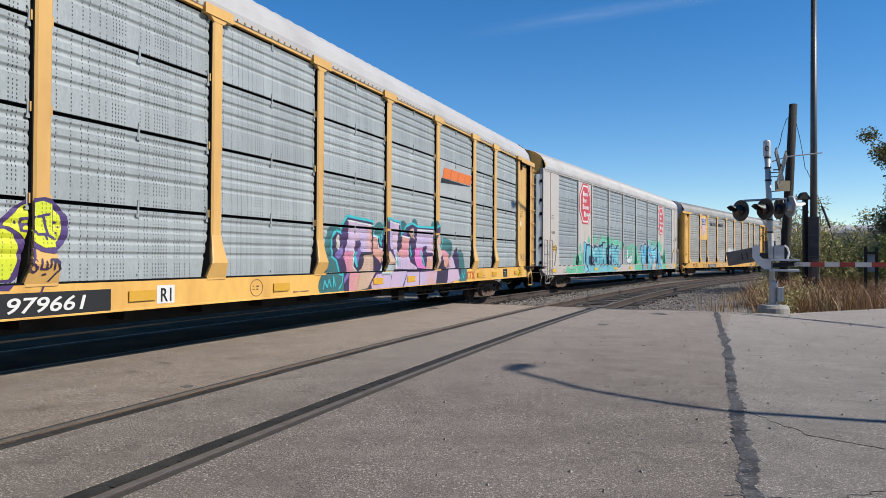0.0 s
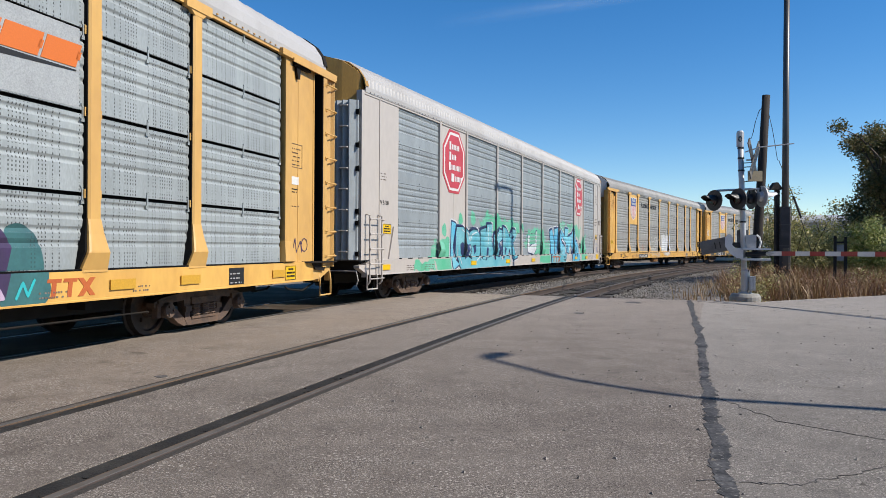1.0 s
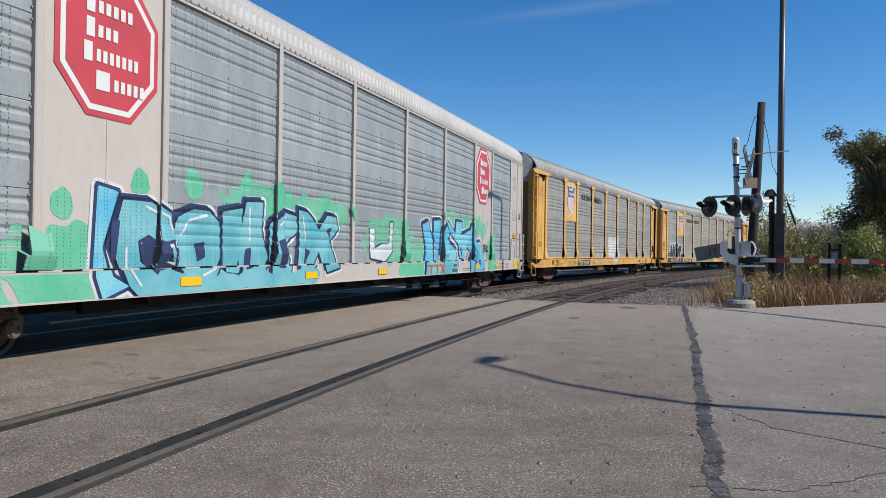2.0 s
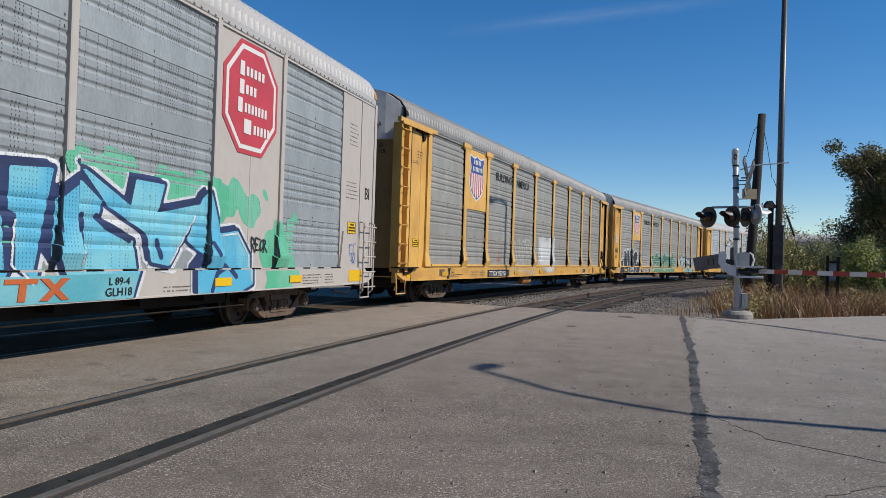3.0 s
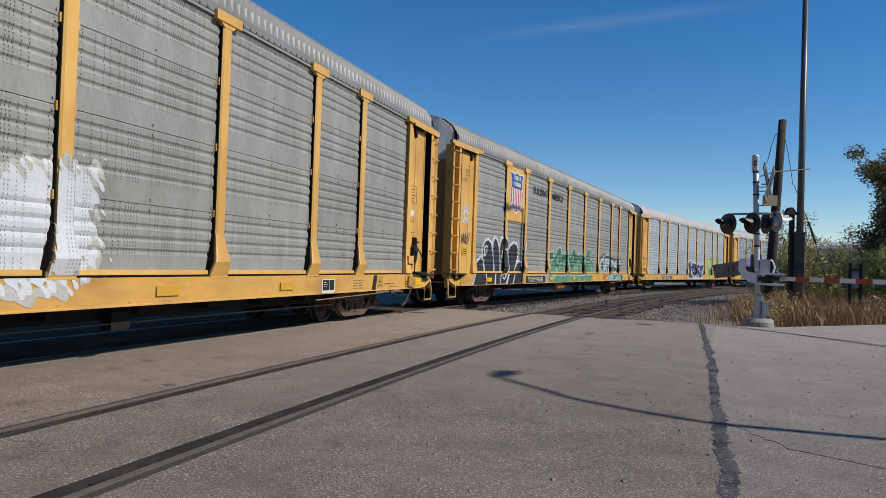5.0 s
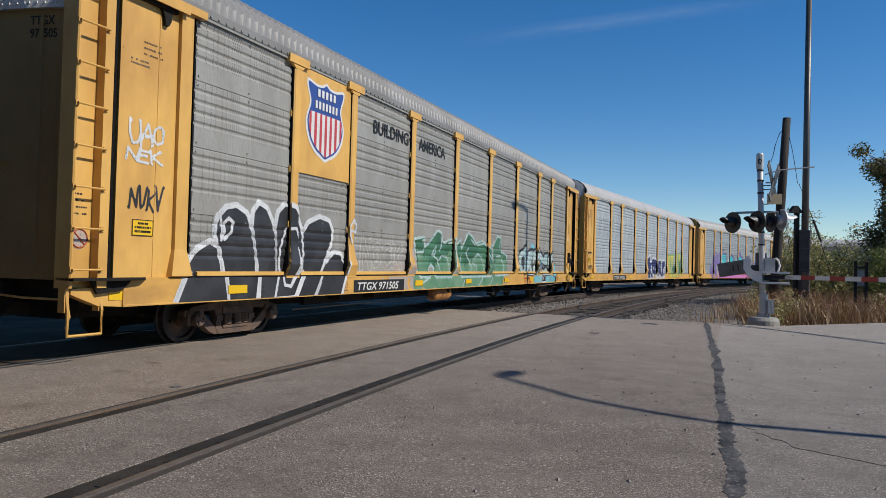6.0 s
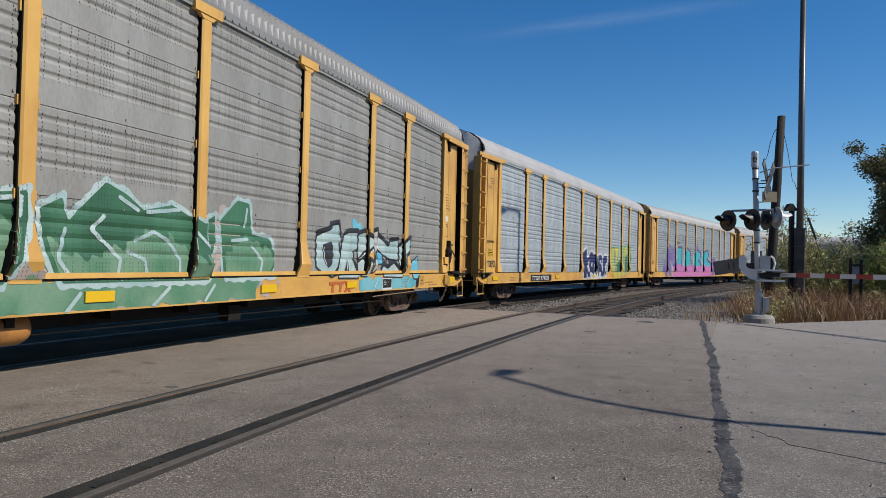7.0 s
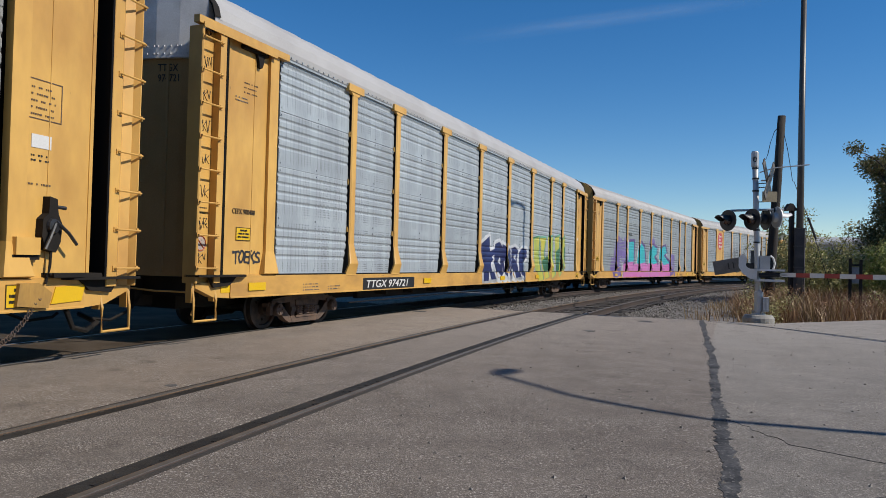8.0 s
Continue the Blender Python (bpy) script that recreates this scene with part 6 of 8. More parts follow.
    coat(b2, [
        [(-7.55, 1.55), (-7.41, 1.58), (-7.47, 1.12), (-7.56, 1.07)],
        [(-6.98, 1.39), (-6.68, 1.32), (-6.63, 1.17), (-6.82, 0.9), (-7.02, 1.04), (-7.1, 1.24)],
        [(-6.05, 1.31), (-5.83, 1.34), (-5.82, 1.12), (-5.99, 1.06)],
        [(-4.1, 1.38), (-3.69, 1.47), (-3.89, 1.3), (-3.81, 0.94), (-4.02, 0.95)],
        [(-4.88, 1.24), (-4.72, 1.27), (-4.75, 0.96), (-4.93, 0.93)],
        [(-3.1, 1.28), (-2.94, 1.22), (-3.16, 0.93)],
        [(-2.36, 1.62), (-2.16, 1.67), (-2.24, 1.46)]], "navy", 0.016, plain=True, cell=0.025, name="spray_outline")
    lines(b2, [
        [(-7.31, 1.24), (-7.31, 1.01), (-7.11, 0.78)],
        [(-6.99, 1.76), (-6.63, 1.65), (-6.58, 1.48)],
        [(-6.32, 1.42), (-6.16, 1.63), (-5.78, 1.71)],
        [(-4.77, 1.88), (-4.76, 1.38)],
        [(-4.04, 1.63), (-3.76, 1.78)],
        [(-3.19, 1.82), (-3.1, 1.39)],
        [(-5.93, 0.87), (-5.65, 0.97)]], "white", 0.018, 0.018, plain=True, name="spray_highlight")
    coat(b2, [[(-0.51, 1.7), (-0.27, 1.7), (-0.26, 1.29), (0.14, 1.39), (0.5, 1.4), (0.54, 1.87), (0.69, 1.88), (0.66, 1.23), (0.3, 1.01), (-0.45, 1.09)]], "navy", 0.006, 0.04, plain=True)
    coat(b2, [[(-0.51, 1.7), (-0.27, 1.7), (-0.26, 1.29), (0.14, 1.39), (0.5, 1.4), (0.54, 1.87), (0.69, 1.88), (0.66, 1.23), (0.3, 1.01), (-0.45, 1.09)]], "white", 0.009, plain=True)
    for u, z, r in ((-8.24, 1.66, 0.16), (-7.09, 2.0, 0.16), (-6.06, 2.06, 0.2), (-4.84, 2.2, 0.16), (-3.63, 2.04, 0.14), (-2.49, 2.02, 0.13)):
        coat(b2, [[(u + r * math.cos(k * 0.785), z + r * (1.5 if k < 5 else 0.8) * math.sin(k * 0.785)) for k in range(8)]], "mint", 0.004, cell=0.03, plain=True, shake=0.02, name="spray_cloud")
    big = [polygon(p) for p in (
        [(2.50, 1.9), (2.9, 2.0), (3.22, 1.5), (3.26, 1.0), (3.05, 0.64), (2.62, 0.64), (2.75, 1.3)],
        [(3.28, 2.03), (3.83, 2.07), (3.59, 0.88), (3.39, 1.01), (3.38, 1.57), (3.28, 1.6)],
        [(3.87, 1.75), (4.21, 1.99), (4.54, 1.77), (4.47, 1.56), (5.07, 1.34), (5.15, 0.99), (5.01, 0.64), (4.17, 0.65), (4.01, 0.92), (3.83, 1.15)],
        [(5.09, 2.09), (5.63, 2.08), (5.51, 1.71), (6.41, 1.89), (6.33, 1.77), (5.76, 1.03), (5.41, 1.08), (5.32, 1.43), (4.63, 1.73), (4.2, 2.13), (4.29, 2.11), (5.01, 1.76)],
        [(6.57, 2.06), (6.82, 1.49), (7.33, 1.56), (7.7, 1.19), (7.73, 0.75), (7.39, 0.64), (6.32, 0.64), (6.3, 0.98), (6.53, 1.18), (6.12, 1.37), (6.44, 1.97)])]

    def block(u, z):
        return np.minimum.reduce([p(u, z) for p in big])
    wide = (2.2, 8.0, 0.637, 2.35)
    side_paint("spray_edge", b2, lambda u, z: np.minimum(block(u, z) - 0.10, block(u + 0.09, z - 0.05) - 0.07), wide, SP["white"], 0.006, 0.035, True)
    side_paint("spray_outline", b2, lambda u, z: np.minimum(block(u, z) - 0.05, block(u + 0.09, z - 0.05) - 0.035), wide, SP["navy"], 0.009, 0.035, True)
    side_paint("spray_fill", b2, block, wide, SP["sky"], 0.012, 0.03, True)
    side_paint("spray_fill", b2, polygon([(2.7, 0.93), (5.12, 0.95), (5.02, 0.64), (2.65, 0.64)]), wide, SP["aqua"], 0.015, 0.04, True)
    side_paint("tag_line", b2, lambda u, z: near_strokes(u, z, [[(4.23, 1.6), (4.24, 1.06)], [(6.65, 0.68), (6.76, 0.93), (7.03, 1.03), (7.25, 0.87)], [(6.6, 1.35), (6.72, 1.2)], [(5.5, 1.35), (5.6, 1.15)],
                                                               [(4.45, 1.6), (4.6, 1.5), (5.0, 1.35)], [(6.35, 1.0), (6.5, 1.1)]]) - 0.04, wide, SP["navy"], 0.016, 0.025, True)
    side_paint("spray_highlight", b2, lambda u, z: near_strokes(u, z, [[(4.17, 1.62), (4.16, 1.04)], [(3.37, 1.5), (3.34, 1.05), (3.55, 0.85)], [(5.78, 1.06), (6.3, 1.72)], [(6.84, 1.46), (7.33, 1.52), (7.65, 1.18), (7.68, 0.8)]]) - 0.014, wide, SP["white"], 0.018, 0.02, True)
    side_paint("tag_scrawl", b2, lambda u, z, st=piece_strokes("reor", 7.72, 8.2, 1.24, 1.5, 3): near_strokes(u, z, st) - 0.014, (7.6, 8.4, 1.1, 1.65), SP["black"], 0.012, 0.015, True)
    letters(b2, "TTGX", -5.75, 0.715, 0.15, BLACK, 1.556, 1.25, 0.008)
    letters(b2, "697237", -4.75, 0.715, 0.15, BLACK, 1.556, 1.2, 0.008)
    letters(b2, "V 5130", -11.87, 2.20, 0.10, BLACK, 1.512, 1.0)
    letters(b2, "L 89-4", 4.6, 0.82, 0.09, BLACK, 1.572, 1.1)
    letters(b2, "GLH18", 4.55, 0.69, 0.10, BLACK, 1.572, 1.1)
    letters(b2, "BI", 12.18, 2.45, 0.26, BLACK, 1.513, 0.95)
    me = text_mesh("lettering", "TTGX\n697237", BLACK, 0.15, 0.004, 0.0, 0.9)
    put("lettering", me, b2, Matrix.Translation((-12.868, -0.05, 3.75)) @ Matrix.Rotation(radians(-90 + 4), 4, "Z"))
    b = Builder()
    for u0 in (2.75, 3.2):
        b.prism([(u0, 0.86), (u0 + 0.40, 0.86), (u0 + 0.41, 0.91), (u0 + 0.01, 0.91)], "y", -1.576, -1.55)
        b.prism([(u0 + 0.16, 0.68), (u0 + 0.25, 0.68), (u0 + 0.27, 0.86), (u0 + 0.18, 0.86)], "y", -1.576, -1.55)
    b.prism([(3.63, 0.91), (3.74, 0.91), (4.02, 0.68), (3.91, 0.68)], "y", -1.576, -1.55)
    b.prism([(3.63, 0.68), (3.74, 0.68), (4.02, 0.91), (3.91, 0.91)], "y", -1.578, -1.55)
    put("owner_mark", b.mesh("owner_mark", SP["rust"]), b2)
    stencil(b2, -11.85, 2.75, 3, 0.3, 0.2, STEEL_RUST, 1.512, 41)
    stencil(b2, 11.35, 3.5, 6, 0.42, 0.5, STENCIL_GREY, 1.512, 42)
    stencil(b2, 11.25, 2.4, 5, 0.6, 0.4, STENCIL_GREY, 1.512, 43)
    warning_sign(b2, -11.75, 1.55, 0.40, 0.22, 1.512)
    warning_sign(b2, 11.35, 1.68, 0.40, 0.24, 1.512)
    sill_marks(b2, 3, (-11.9, -6.4, -3.2, -0.2, 6.7, 8.9), [(-10.6, 0.5, 3), (-9.8, 0.9, 3), (5.6, 0.9, 2), (9.4, 0.8, 4), (10.3, 0.4, 4)])
    plate(b2, "yellow_end_patch", 11.4, 12.05, 0.70, 0.93, BRIGHT_YELLOW, 1.556)
    side_paint("tag_scrawl", b2, lambda u, z, st=piece_strokes("kes", 11.3, 11.8, 1.1, 1.5, 11) + piece_strokes("nek", 11.35, 11.75, 1.05, 1.3, 5): near_strokes(u, z, st) - 0.010, (11.12, 12, 0.99, 1.7), SP["ink"], 0.025, 0.015)
    # the two shield cars
    for car, num, seed in ((cars[2], "TTGX 922128", 5), (cars[3], "TTGX 971505", 6), (cars[7], "", 7)):
        shield(car)
        letters(car, "BUILDING", -5.86, 3.835, 0.275, BLACK, 1.493, 0.98, 0.018)
        letters(car, "AMERICA", -3.64, 3.835, 0.275, BLACK, 1.493, 0.98, 0.018)
        for u in (-9.80, 9.22):     # black slanted stripe beside the jacking pad
            b = Builder().prism([(u - 0.04, Z_SILL0 + 0.01), (u + 0.14, Z_SILL0 + 0.01), (u + 0.22, 0.955), (u + 0.04, 0.955)], "y", -1.5565, -1.55)
            put("sill_stripe", b.mesh("sill_stripe", BLACK), car, None, "black slanted stripe on the sill")
            plate(car, "jacking_pad", u + 0.25, u + 0.52, 0.70, 0.93, YELLOW_DIRTY, 1.5535)
            stencil(car, u + 0.30, 0.74, 2, 0.18, 0.15, BLACK, 1.558, seed + 50)
            stencil(car, u + 0.58, 0.76, 1, 0.62, 0.07, BLACK, 1.5545, seed + 51)
        plate(car, "rust_stain", -10.35, -10.0, 0.74, 0.92, STEEL_RUST, 1.5535)
        if num:
            number_plate_text(car, -6.55, -4.35, num)
        end_marks(car, seed * 10)
        sill_marks(car, seed, (-10.2, -3.8, -0.6, 2.75, 5.6), [(-9.6, 0.6, 2), (-8.0, 0.7, 4), (-7.2, 0.5, 4), (8.3, 0.5, 4), (10.1, 0.6, 1)])
    c, d = cars[2], cars[3]
    brake_stand(c)
    brake_stand(d)
    for u, w, word, mat, wide_line in ((-6.3, 2.2, "onok", "blush", 0.014), (-3.75, 2.4, "nvoek", "pale", 0.026), (-3.7, 2.3, "keavn", "white", 0.010)):
        st = piece_strokes(word, u, u + w, 0.78, 1.98, 3 + int(w * 10))
        side_paint("faded_tag", c, lambda uu, zz, st=st, q=wide_line: np.abs(near_strokes(uu, zz, st) - 0.09) - q, (u - 0.2, u + w + 0.2, 0.70, 2.1), SP[mat], 0.004, 0.025)
    block = polygon([(-0.62, 2.10), (0.1, 2.22), (0.6, 2.05), (1.0, 2.2), (1.9, 2.2), (1.85, 1.5), (1.95, 1.1), (1.5, 0.8), (0.9, 0.72), (0.2, 0.8), (-0.55, 1.0)])
    side_paint("faded_tag", c, lambda u, z: np.maximum(block(u, z) + wobble(u, z, 2, 0.05), 0.035 - np.abs(near_strokes(u, z, piece_strokes("neov", -0.4, 1.8, 0.9, 2.0, 8)) - 0.06) - 0.02 * np.sin(u * 31) * np.cos(z * 23)), (-0.9, 2.2, 0.66, 2.4), SP["pale"], 0.004, 0.03)
    side_paint("faded_tag", c, lambda u, z: block(u - 0.05, z - 0.03) + 0.10 + wobble(u, z, 3, 0.14), (-0.7, 2.1, 0.66, 2.3), SP["white"], 0.006, 0.03)
    lines(c, [[(-5.35, 1.5), (-5.35, 1.15)], [(-5.5, 1.3), (-5.35, 1.13), (-5.2, 1.3)]], "rust", 0.006, 0.02)
    for car, u in ((c, 7.0), (d, 7.24)):
        frame_plate = plate(car, "data_plate", u, u + 0.50, 0.655, 0.90, WHITE_LETTER, 1.5575 if car is c else 1.566, "black data plate in a white frame")
        for u0, u1 in ((u + 0.03, u + 0.28), (u + 0.295, u + 0.47)):
            plate(frame_plate, "plate_field", u0, u1, 0.70, 0.885, BLACK, 1.561 if car is c else 1.570)
        stencil(car, u + 0.06, 0.76, 3, 0.16, 0.11, WHITE_LETTER, 1.566 if car is c else 1.575, 77)
    # dark round-topped forms, each with its own white outline
    petals = [
        [(-11.22, 0.65), (-11.09, 0.91), (-10.93, 1.22), (-10.77, 1.37), (-10.53, 1.47), (-10.33, 1.39), (-10.23, 1.06), (-10.17, 0.62)],
        [(-10.17, 0.62), (-10.29, 1.14), (-10.44, 1.62), (-10.39, 1.83), (-10.21, 1.98), (-9.99, 2.02), (-9.75, 1.93), (-9.6, 1.66), (-9.5, 1.32), (-9.48, 0.98), (-9.52, 0.62)],
        [(-9.46, 0.63), (-9.45, 1.15), (-9.6, 1.75), (-9.59, 1.97), (-9.45, 2.11), (-9.25, 2.04), (-9.09, 1.82), (-8.99, 1.61), (-8.96, 1.06), (-9.06, 0.63)],
        [(-8.96, 1.06), (-9.01, 1.78), (-8.95, 2.01), (-8.76, 2.15), (-8.55, 2.11), (-8.41, 1.96), (-8.26, 1.73), (-8.2, 1.35), (-8.26, 1.06), (-8.51, 0.64), (-9.03, 0.63)],
        [(-8.21, 1.73), (-8.08, 1.89), (-7.73, 2.01), (-7.41, 1.96), (-7.28, 1.78), (-7.31, 1.58), (-7.5, 1.27), (-7.75, 0.87), (-7.92, 0.62), (-8.46, 0.61), (-8.19, 1.06)],
        [(-7.46, 1.22), (-7.22, 1.4), (-6.98, 1.38), (-6.84, 1.22), (-6.85, 1.01), (-7.01, 0.62), (-7.88, 0.62), (-7.72, 0.87)]]
    coat(d, petals, "white", 0.004, 0.06, name="spray_edge")
    coat(d, petals, "black", 0.008, 0.0)
    for p in petals:
        lines(d, [p], "white", 0.012, 0.028, 0.025, name="spray_highlight")
    lines(d, [
        [(-8.87, 1.43), (-8.73, 1.75), (-8.53, 1.77), (-8.42, 1.54), (-8.49, 1.06), (-8.64, 0.82), (-8.81, 0.84), (-8.9, 1.15), (-8.87, 1.43)],
        [(-10.31, 1.51), (-10.24, 1.62), (-10.26, 1.75), (-10.16, 1.83), (-10.05, 1.77), (-10.1, 1.62), (-10.24, 1.52)],
        [(-6.68, 1.6), (-6.8, 1.86), (-6.64, 2.03), (-6.42, 1.96), (-6.45, 1.8), (-6.76, 1.83)],
        [(-8.48, 1.44), (-8.42, 1.06), (-8.64, 0.81)],
        [(-10.35, 1.87), (-10.29, 1.63), (-10.31, 1.51)]], "white", 0.014, 0.026, 0.02, name="spray_highlight")
    side_paint("spray_cloud", d, lambda u, z: blobs([(-4.6, 0.9, 0.5, 0.35), (-3.7, 1.1, 0.4, 0.45), (-1.0, 0.85, 3.6, 0.26), (1.9, 1.5, 0.5, 0.45), (2.4, 1.15, 0.35, 0.4)])(u, z) + wobble(u, z, 0.9, 0.10) + wobble(u, z, 3.1, 0.05), (-5.4, 3.6, 0.66, 2.3), SP["blush"], 0.003, 0.05)
    big_green = [polygon(p) for p in (
        [(-3.71, 1.77), (-3.19, 1.84), (-3.21, 1.58), (-2.89, 1.71), (-2.66, 1.87), (-2.41, 2.03), (-2.18, 1.97), (-2.1, 1.76), (-1.86, 1.73), (-1.81, 1.8), (-1.35, 1.87), (-1.33, 1.6), (-1.43, 1.2), (-1.58, 0.95), (-2.61, 0.95), (-2.55, 1.15), (-2.79, 1.26), (-2.97, 1.14), (-2.93, 0.95), (-3.5, 0.96), (-3.62, 1.44)],
        [(-1.14, 1.71), (-0.87, 1.85), (-0.79, 1.6), (-0.54, 1.84), (-0.28, 2.07), (0.04, 1.96), (0.32, 1.8), (0.81, 1.9), (1.4, 1.7), (1.68, 1.83), (1.71, 1.47), (1.5, 0.95), (-0.26, 0.95), (-0.89, 0.95), (-1.08, 1.36)],
        [(1.81, 1.78), (2.19, 2.08), (2.48, 2.06), (2.57, 1.61), (3.05, 1.56), (3.28, 1.23), (3.09, 0.99), (1.92, 0.97)])]

    def leaf_block(u, z):
        return np.minimum.reduce([p(u, z) for p in big_green])
    wide = (-4.3, 3.2, 0.637, 2.35)
    side_paint("spray_cloud", d, lambda u, z: polygon([(-3.9, 0.99), (2.75, 0.99), (2.62, 0.637), (-3.8, 0.637)])(u, z) + wobble(u, z, 1.3, 0.05), wide, SP["wash"], 0.005, 0.045)
    side_paint("spray_edge", d, lambda u, z: leaf_block(u, z) - 0.06 - wobble(u, z, 2, 0.02), wide, SP["frost"], 0.007, 0.035)
    side_paint("spray_fill", d, leaf_block, wide, SP["green"], 0.010, 0.03)
    side_paint("spray_cloud", d, lambda u, z: np.maximum(leaf_block(u, z) + 0.05, z - 1.38 - 0.16 * np.sin(u * 3.1) + wobble(u, z, 2.2, 0.06)), wide, SP["wash"], 0.013, 0.04)
    lines(d, [
        [(-3.62, 1.49), (-3.24, 1.52)],
        [(-3.21, 1.58), (-3.19, 1.8), (-3.31, 1.77)],
        [(-2.77, 1.46), (-2.51, 1.67), (-2.57, 1.47), (-2.77, 1.46)],
        [(-2.23, 1.9), (-2.17, 1.71), (-2.27, 1.57)],
        [(-2.72, 1.46), (-2.43, 1.36), (-2.28, 1.15), (-2.17, 1.01)],
        [(-2.33, 1.33), (-2.12, 1.45), (-1.83, 1.42), (-1.67, 1.25), (-1.62, 1.02)],
        [(-1.73, 1.76), (-1.42, 1.8), (-1.43, 1.62)],
        [(-0.3, 1.69), (-0.48, 1.53), (-0.29, 1.4), (-0.04, 1.21), (-0.08, 0.99)],
        [(-0.08, 1.92), (0.22, 1.79)],
        [(0.19, 1.43), (0.49, 1.55), (0.75, 1.45), (0.98, 1.22), (0.99, 0.98)],
        [(0.37, 1.78), (0.94, 1.85)],
        [(1.24, 1.57), (1.54, 1.34)],
        [(0.07, 1.3), (0.35, 1.21), (0.41, 0.99)],
        [(2.07, 1.5), (2.45, 1.53)],
        [(2.42, 1.97), (2.37, 1.71)],
        [(2.59, 1.42), (2.86, 1.23), (2.81, 1.02)],
        [(-0.83, 1.52), (-0.9, 1.2), (-0.72, 0.99)],
        [(-3.38, 0.8), (-3.08, 0.88)],
        [(-0.91, 0.58), (-0.66, 0.84)],
        [(0.43, 0.65), (0.73, 0.87)],
        [(1.43, 0.68), (1.62, 0.88)]], "frost", 0.017, 0.024, name="spray_highlight")
    frosty = [
        [(4.53, 1.66), (5.07, 1.8), (5.01, 1.86), (5.35, 1.91), (5.4, 1.73), (5.45, 1.63), (5.35, 1.54), (5.43, 1.32), (5.34, 1.14), (5.17, 1), (5, 0.96), (4.8, 1.03), (4.55, 1.14)],
        [(5.57, 1.7), (5.74, 1.77), (6.15, 1.79), (6.14, 1.5), (5.96, 1.43), (5.97, 1.24), (6.11, 1.08), (6.1, 0.93), (5.28, 0.94), (5.36, 1.03), (5.45, 1.26), (5.5, 1.5)],
        [(6.21, 1.76), (6.54, 1.82), (6.52, 1.74), (6.77, 1.7), (6.77, 1.53), (6.19, 1.31), (6.2, 1.54)],
        [(6.19, 1.21), (6.44, 1.29), (6.61, 1.21), (6.57, 1.01), (6.48, 0.96), (6.23, 0.97)],
        [(7.13, 1.76), (7.7, 1.55), (7.75, 1.67), (8.2, 1.71), (8.21, 1.29), (7.71, 1.32), (7.38, 1.41), (7.08, 1.51)],
        [(7.39, 1.16), (7.66, 1.09), (8, 1.21), (8.42, 0.99), (8.34, 0.92), (7.33, 0.94)],
        [(8.28, 1.57), (8.67, 1.74), (8.96, 1.77), (8.92, 1.49), (8.64, 1.49), (8.46, 1.33), (8.44, 1.07), (8.32, 1.23)]]
    pale_part, sky_part = [[(6.82, 1.81), (7.09, 1.87), (7.1, 1.59), (7.05, 1.43), (7.08, 1.22), (6.67, 1.01), (6.78, 1.35), (6.85, 1.53)]], [
        [(9.03, 1.22), (9.41, 1.38), (9.46, 1.07), (9.29, 0.87), (9.05, 0.88), (8.98, 0.98)],
        [(7.09, 1.47), (7.38, 1.37), (7.37, 1.21), (7.14, 1.2)]]
    coat(d, frosty + pale_part + sky_part, "black", 0.006, 0.035, name="spray_outline")
    coat(d, frosty + pale_part, "black", 0.006, 0.03, (0.03, 0.07), name="spray_outline")
    coat(d, [[(6.15, 0.92), (9.2, 0.92), (9.15, 0.66), (6.2, 0.66)]], "aqua", 0.005, shake=0.03, cell=0.04, name="spray_cloud")
    coat(d, [[(5.9, 2.0), (6.3, 2.02), (6.4, 1.8), (5.95, 1.75)]], "sky", 0.004, shake=0.05, name="spray_cloud")
    coat(d, frosty, "frost", 0.010)
    coat(d, pale_part, "pale", 0.010)
    coat(d, sky_part, "sky", 0.010)
    coat(d, [
        [(4.75, 1.53), (5.11, 1.59), (5.14, 1.48), (5.17, 1.31), (5.11, 1.17), (5, 1.11), (4.86, 1.19), (4.77, 1.33)],
        [(5.74, 1.3), (5.83, 1), (5.58, 0.98)],
        [(7.71, 1.29), (8.05, 1.24), (7.72, 1.11)]], "black", 0.013, name="spray_outline")
    lines(d, [
        [(6.19, 1.27), (6.46, 1.41), (6.77, 1.53)],
        [(6.77, 1.53), (6.84, 1.36), (6.66, 1.25), (6.48, 1.31)],
        [(7.35, 1.37), (7.59, 1.28), (7.33, 1.11)],
        [(8.5, 1.4), (8.86, 1.49)],
        [(4.56, 1.75), (5.07, 1.85)]], "black", 0.014, 0.035, name="tag_line")
    lines(d, [[(4.8, 1.48), (4.82, 1.3), (4.92, 1.16)], [(5.74, 1.24), (5.72, 1.05)], [(6.25, 1.29), (6.5, 1.40), (6.74, 1.49)], [(7.4, 1.34), (7.55, 1.28)], [(8.86, 0.95), (8.6, 0.75)], [(7.0, 0.9), (6.85, 0.68)]], "white", 0.017, 0.012, name="spray_highlight")
    side_paint("faded_tag", d, lambda u, z, st=piece_strokes("nock", -6.2, -4.4, 1.1, 1.7, 4): np.abs(near_strokes(u, z, st) - 0.06) - 0.016, (-6.4, -4.2, 1.0, 1.9), SP["pale"], 0.004, 0.03)
    side_paint("tag_scrawl", d, lambda u, z, st=piece_strokes("uao", -12.05, -11.45, 2.62, 2.98, 3) + piece_strokes("nek", -12.08, -11.5, 2.40, 2.60, 5): near_strokes(u, z, st) - 0.017, (-12.2, -11.28, 2.3, 3.1), SP["white"], 0.006, 0.02)
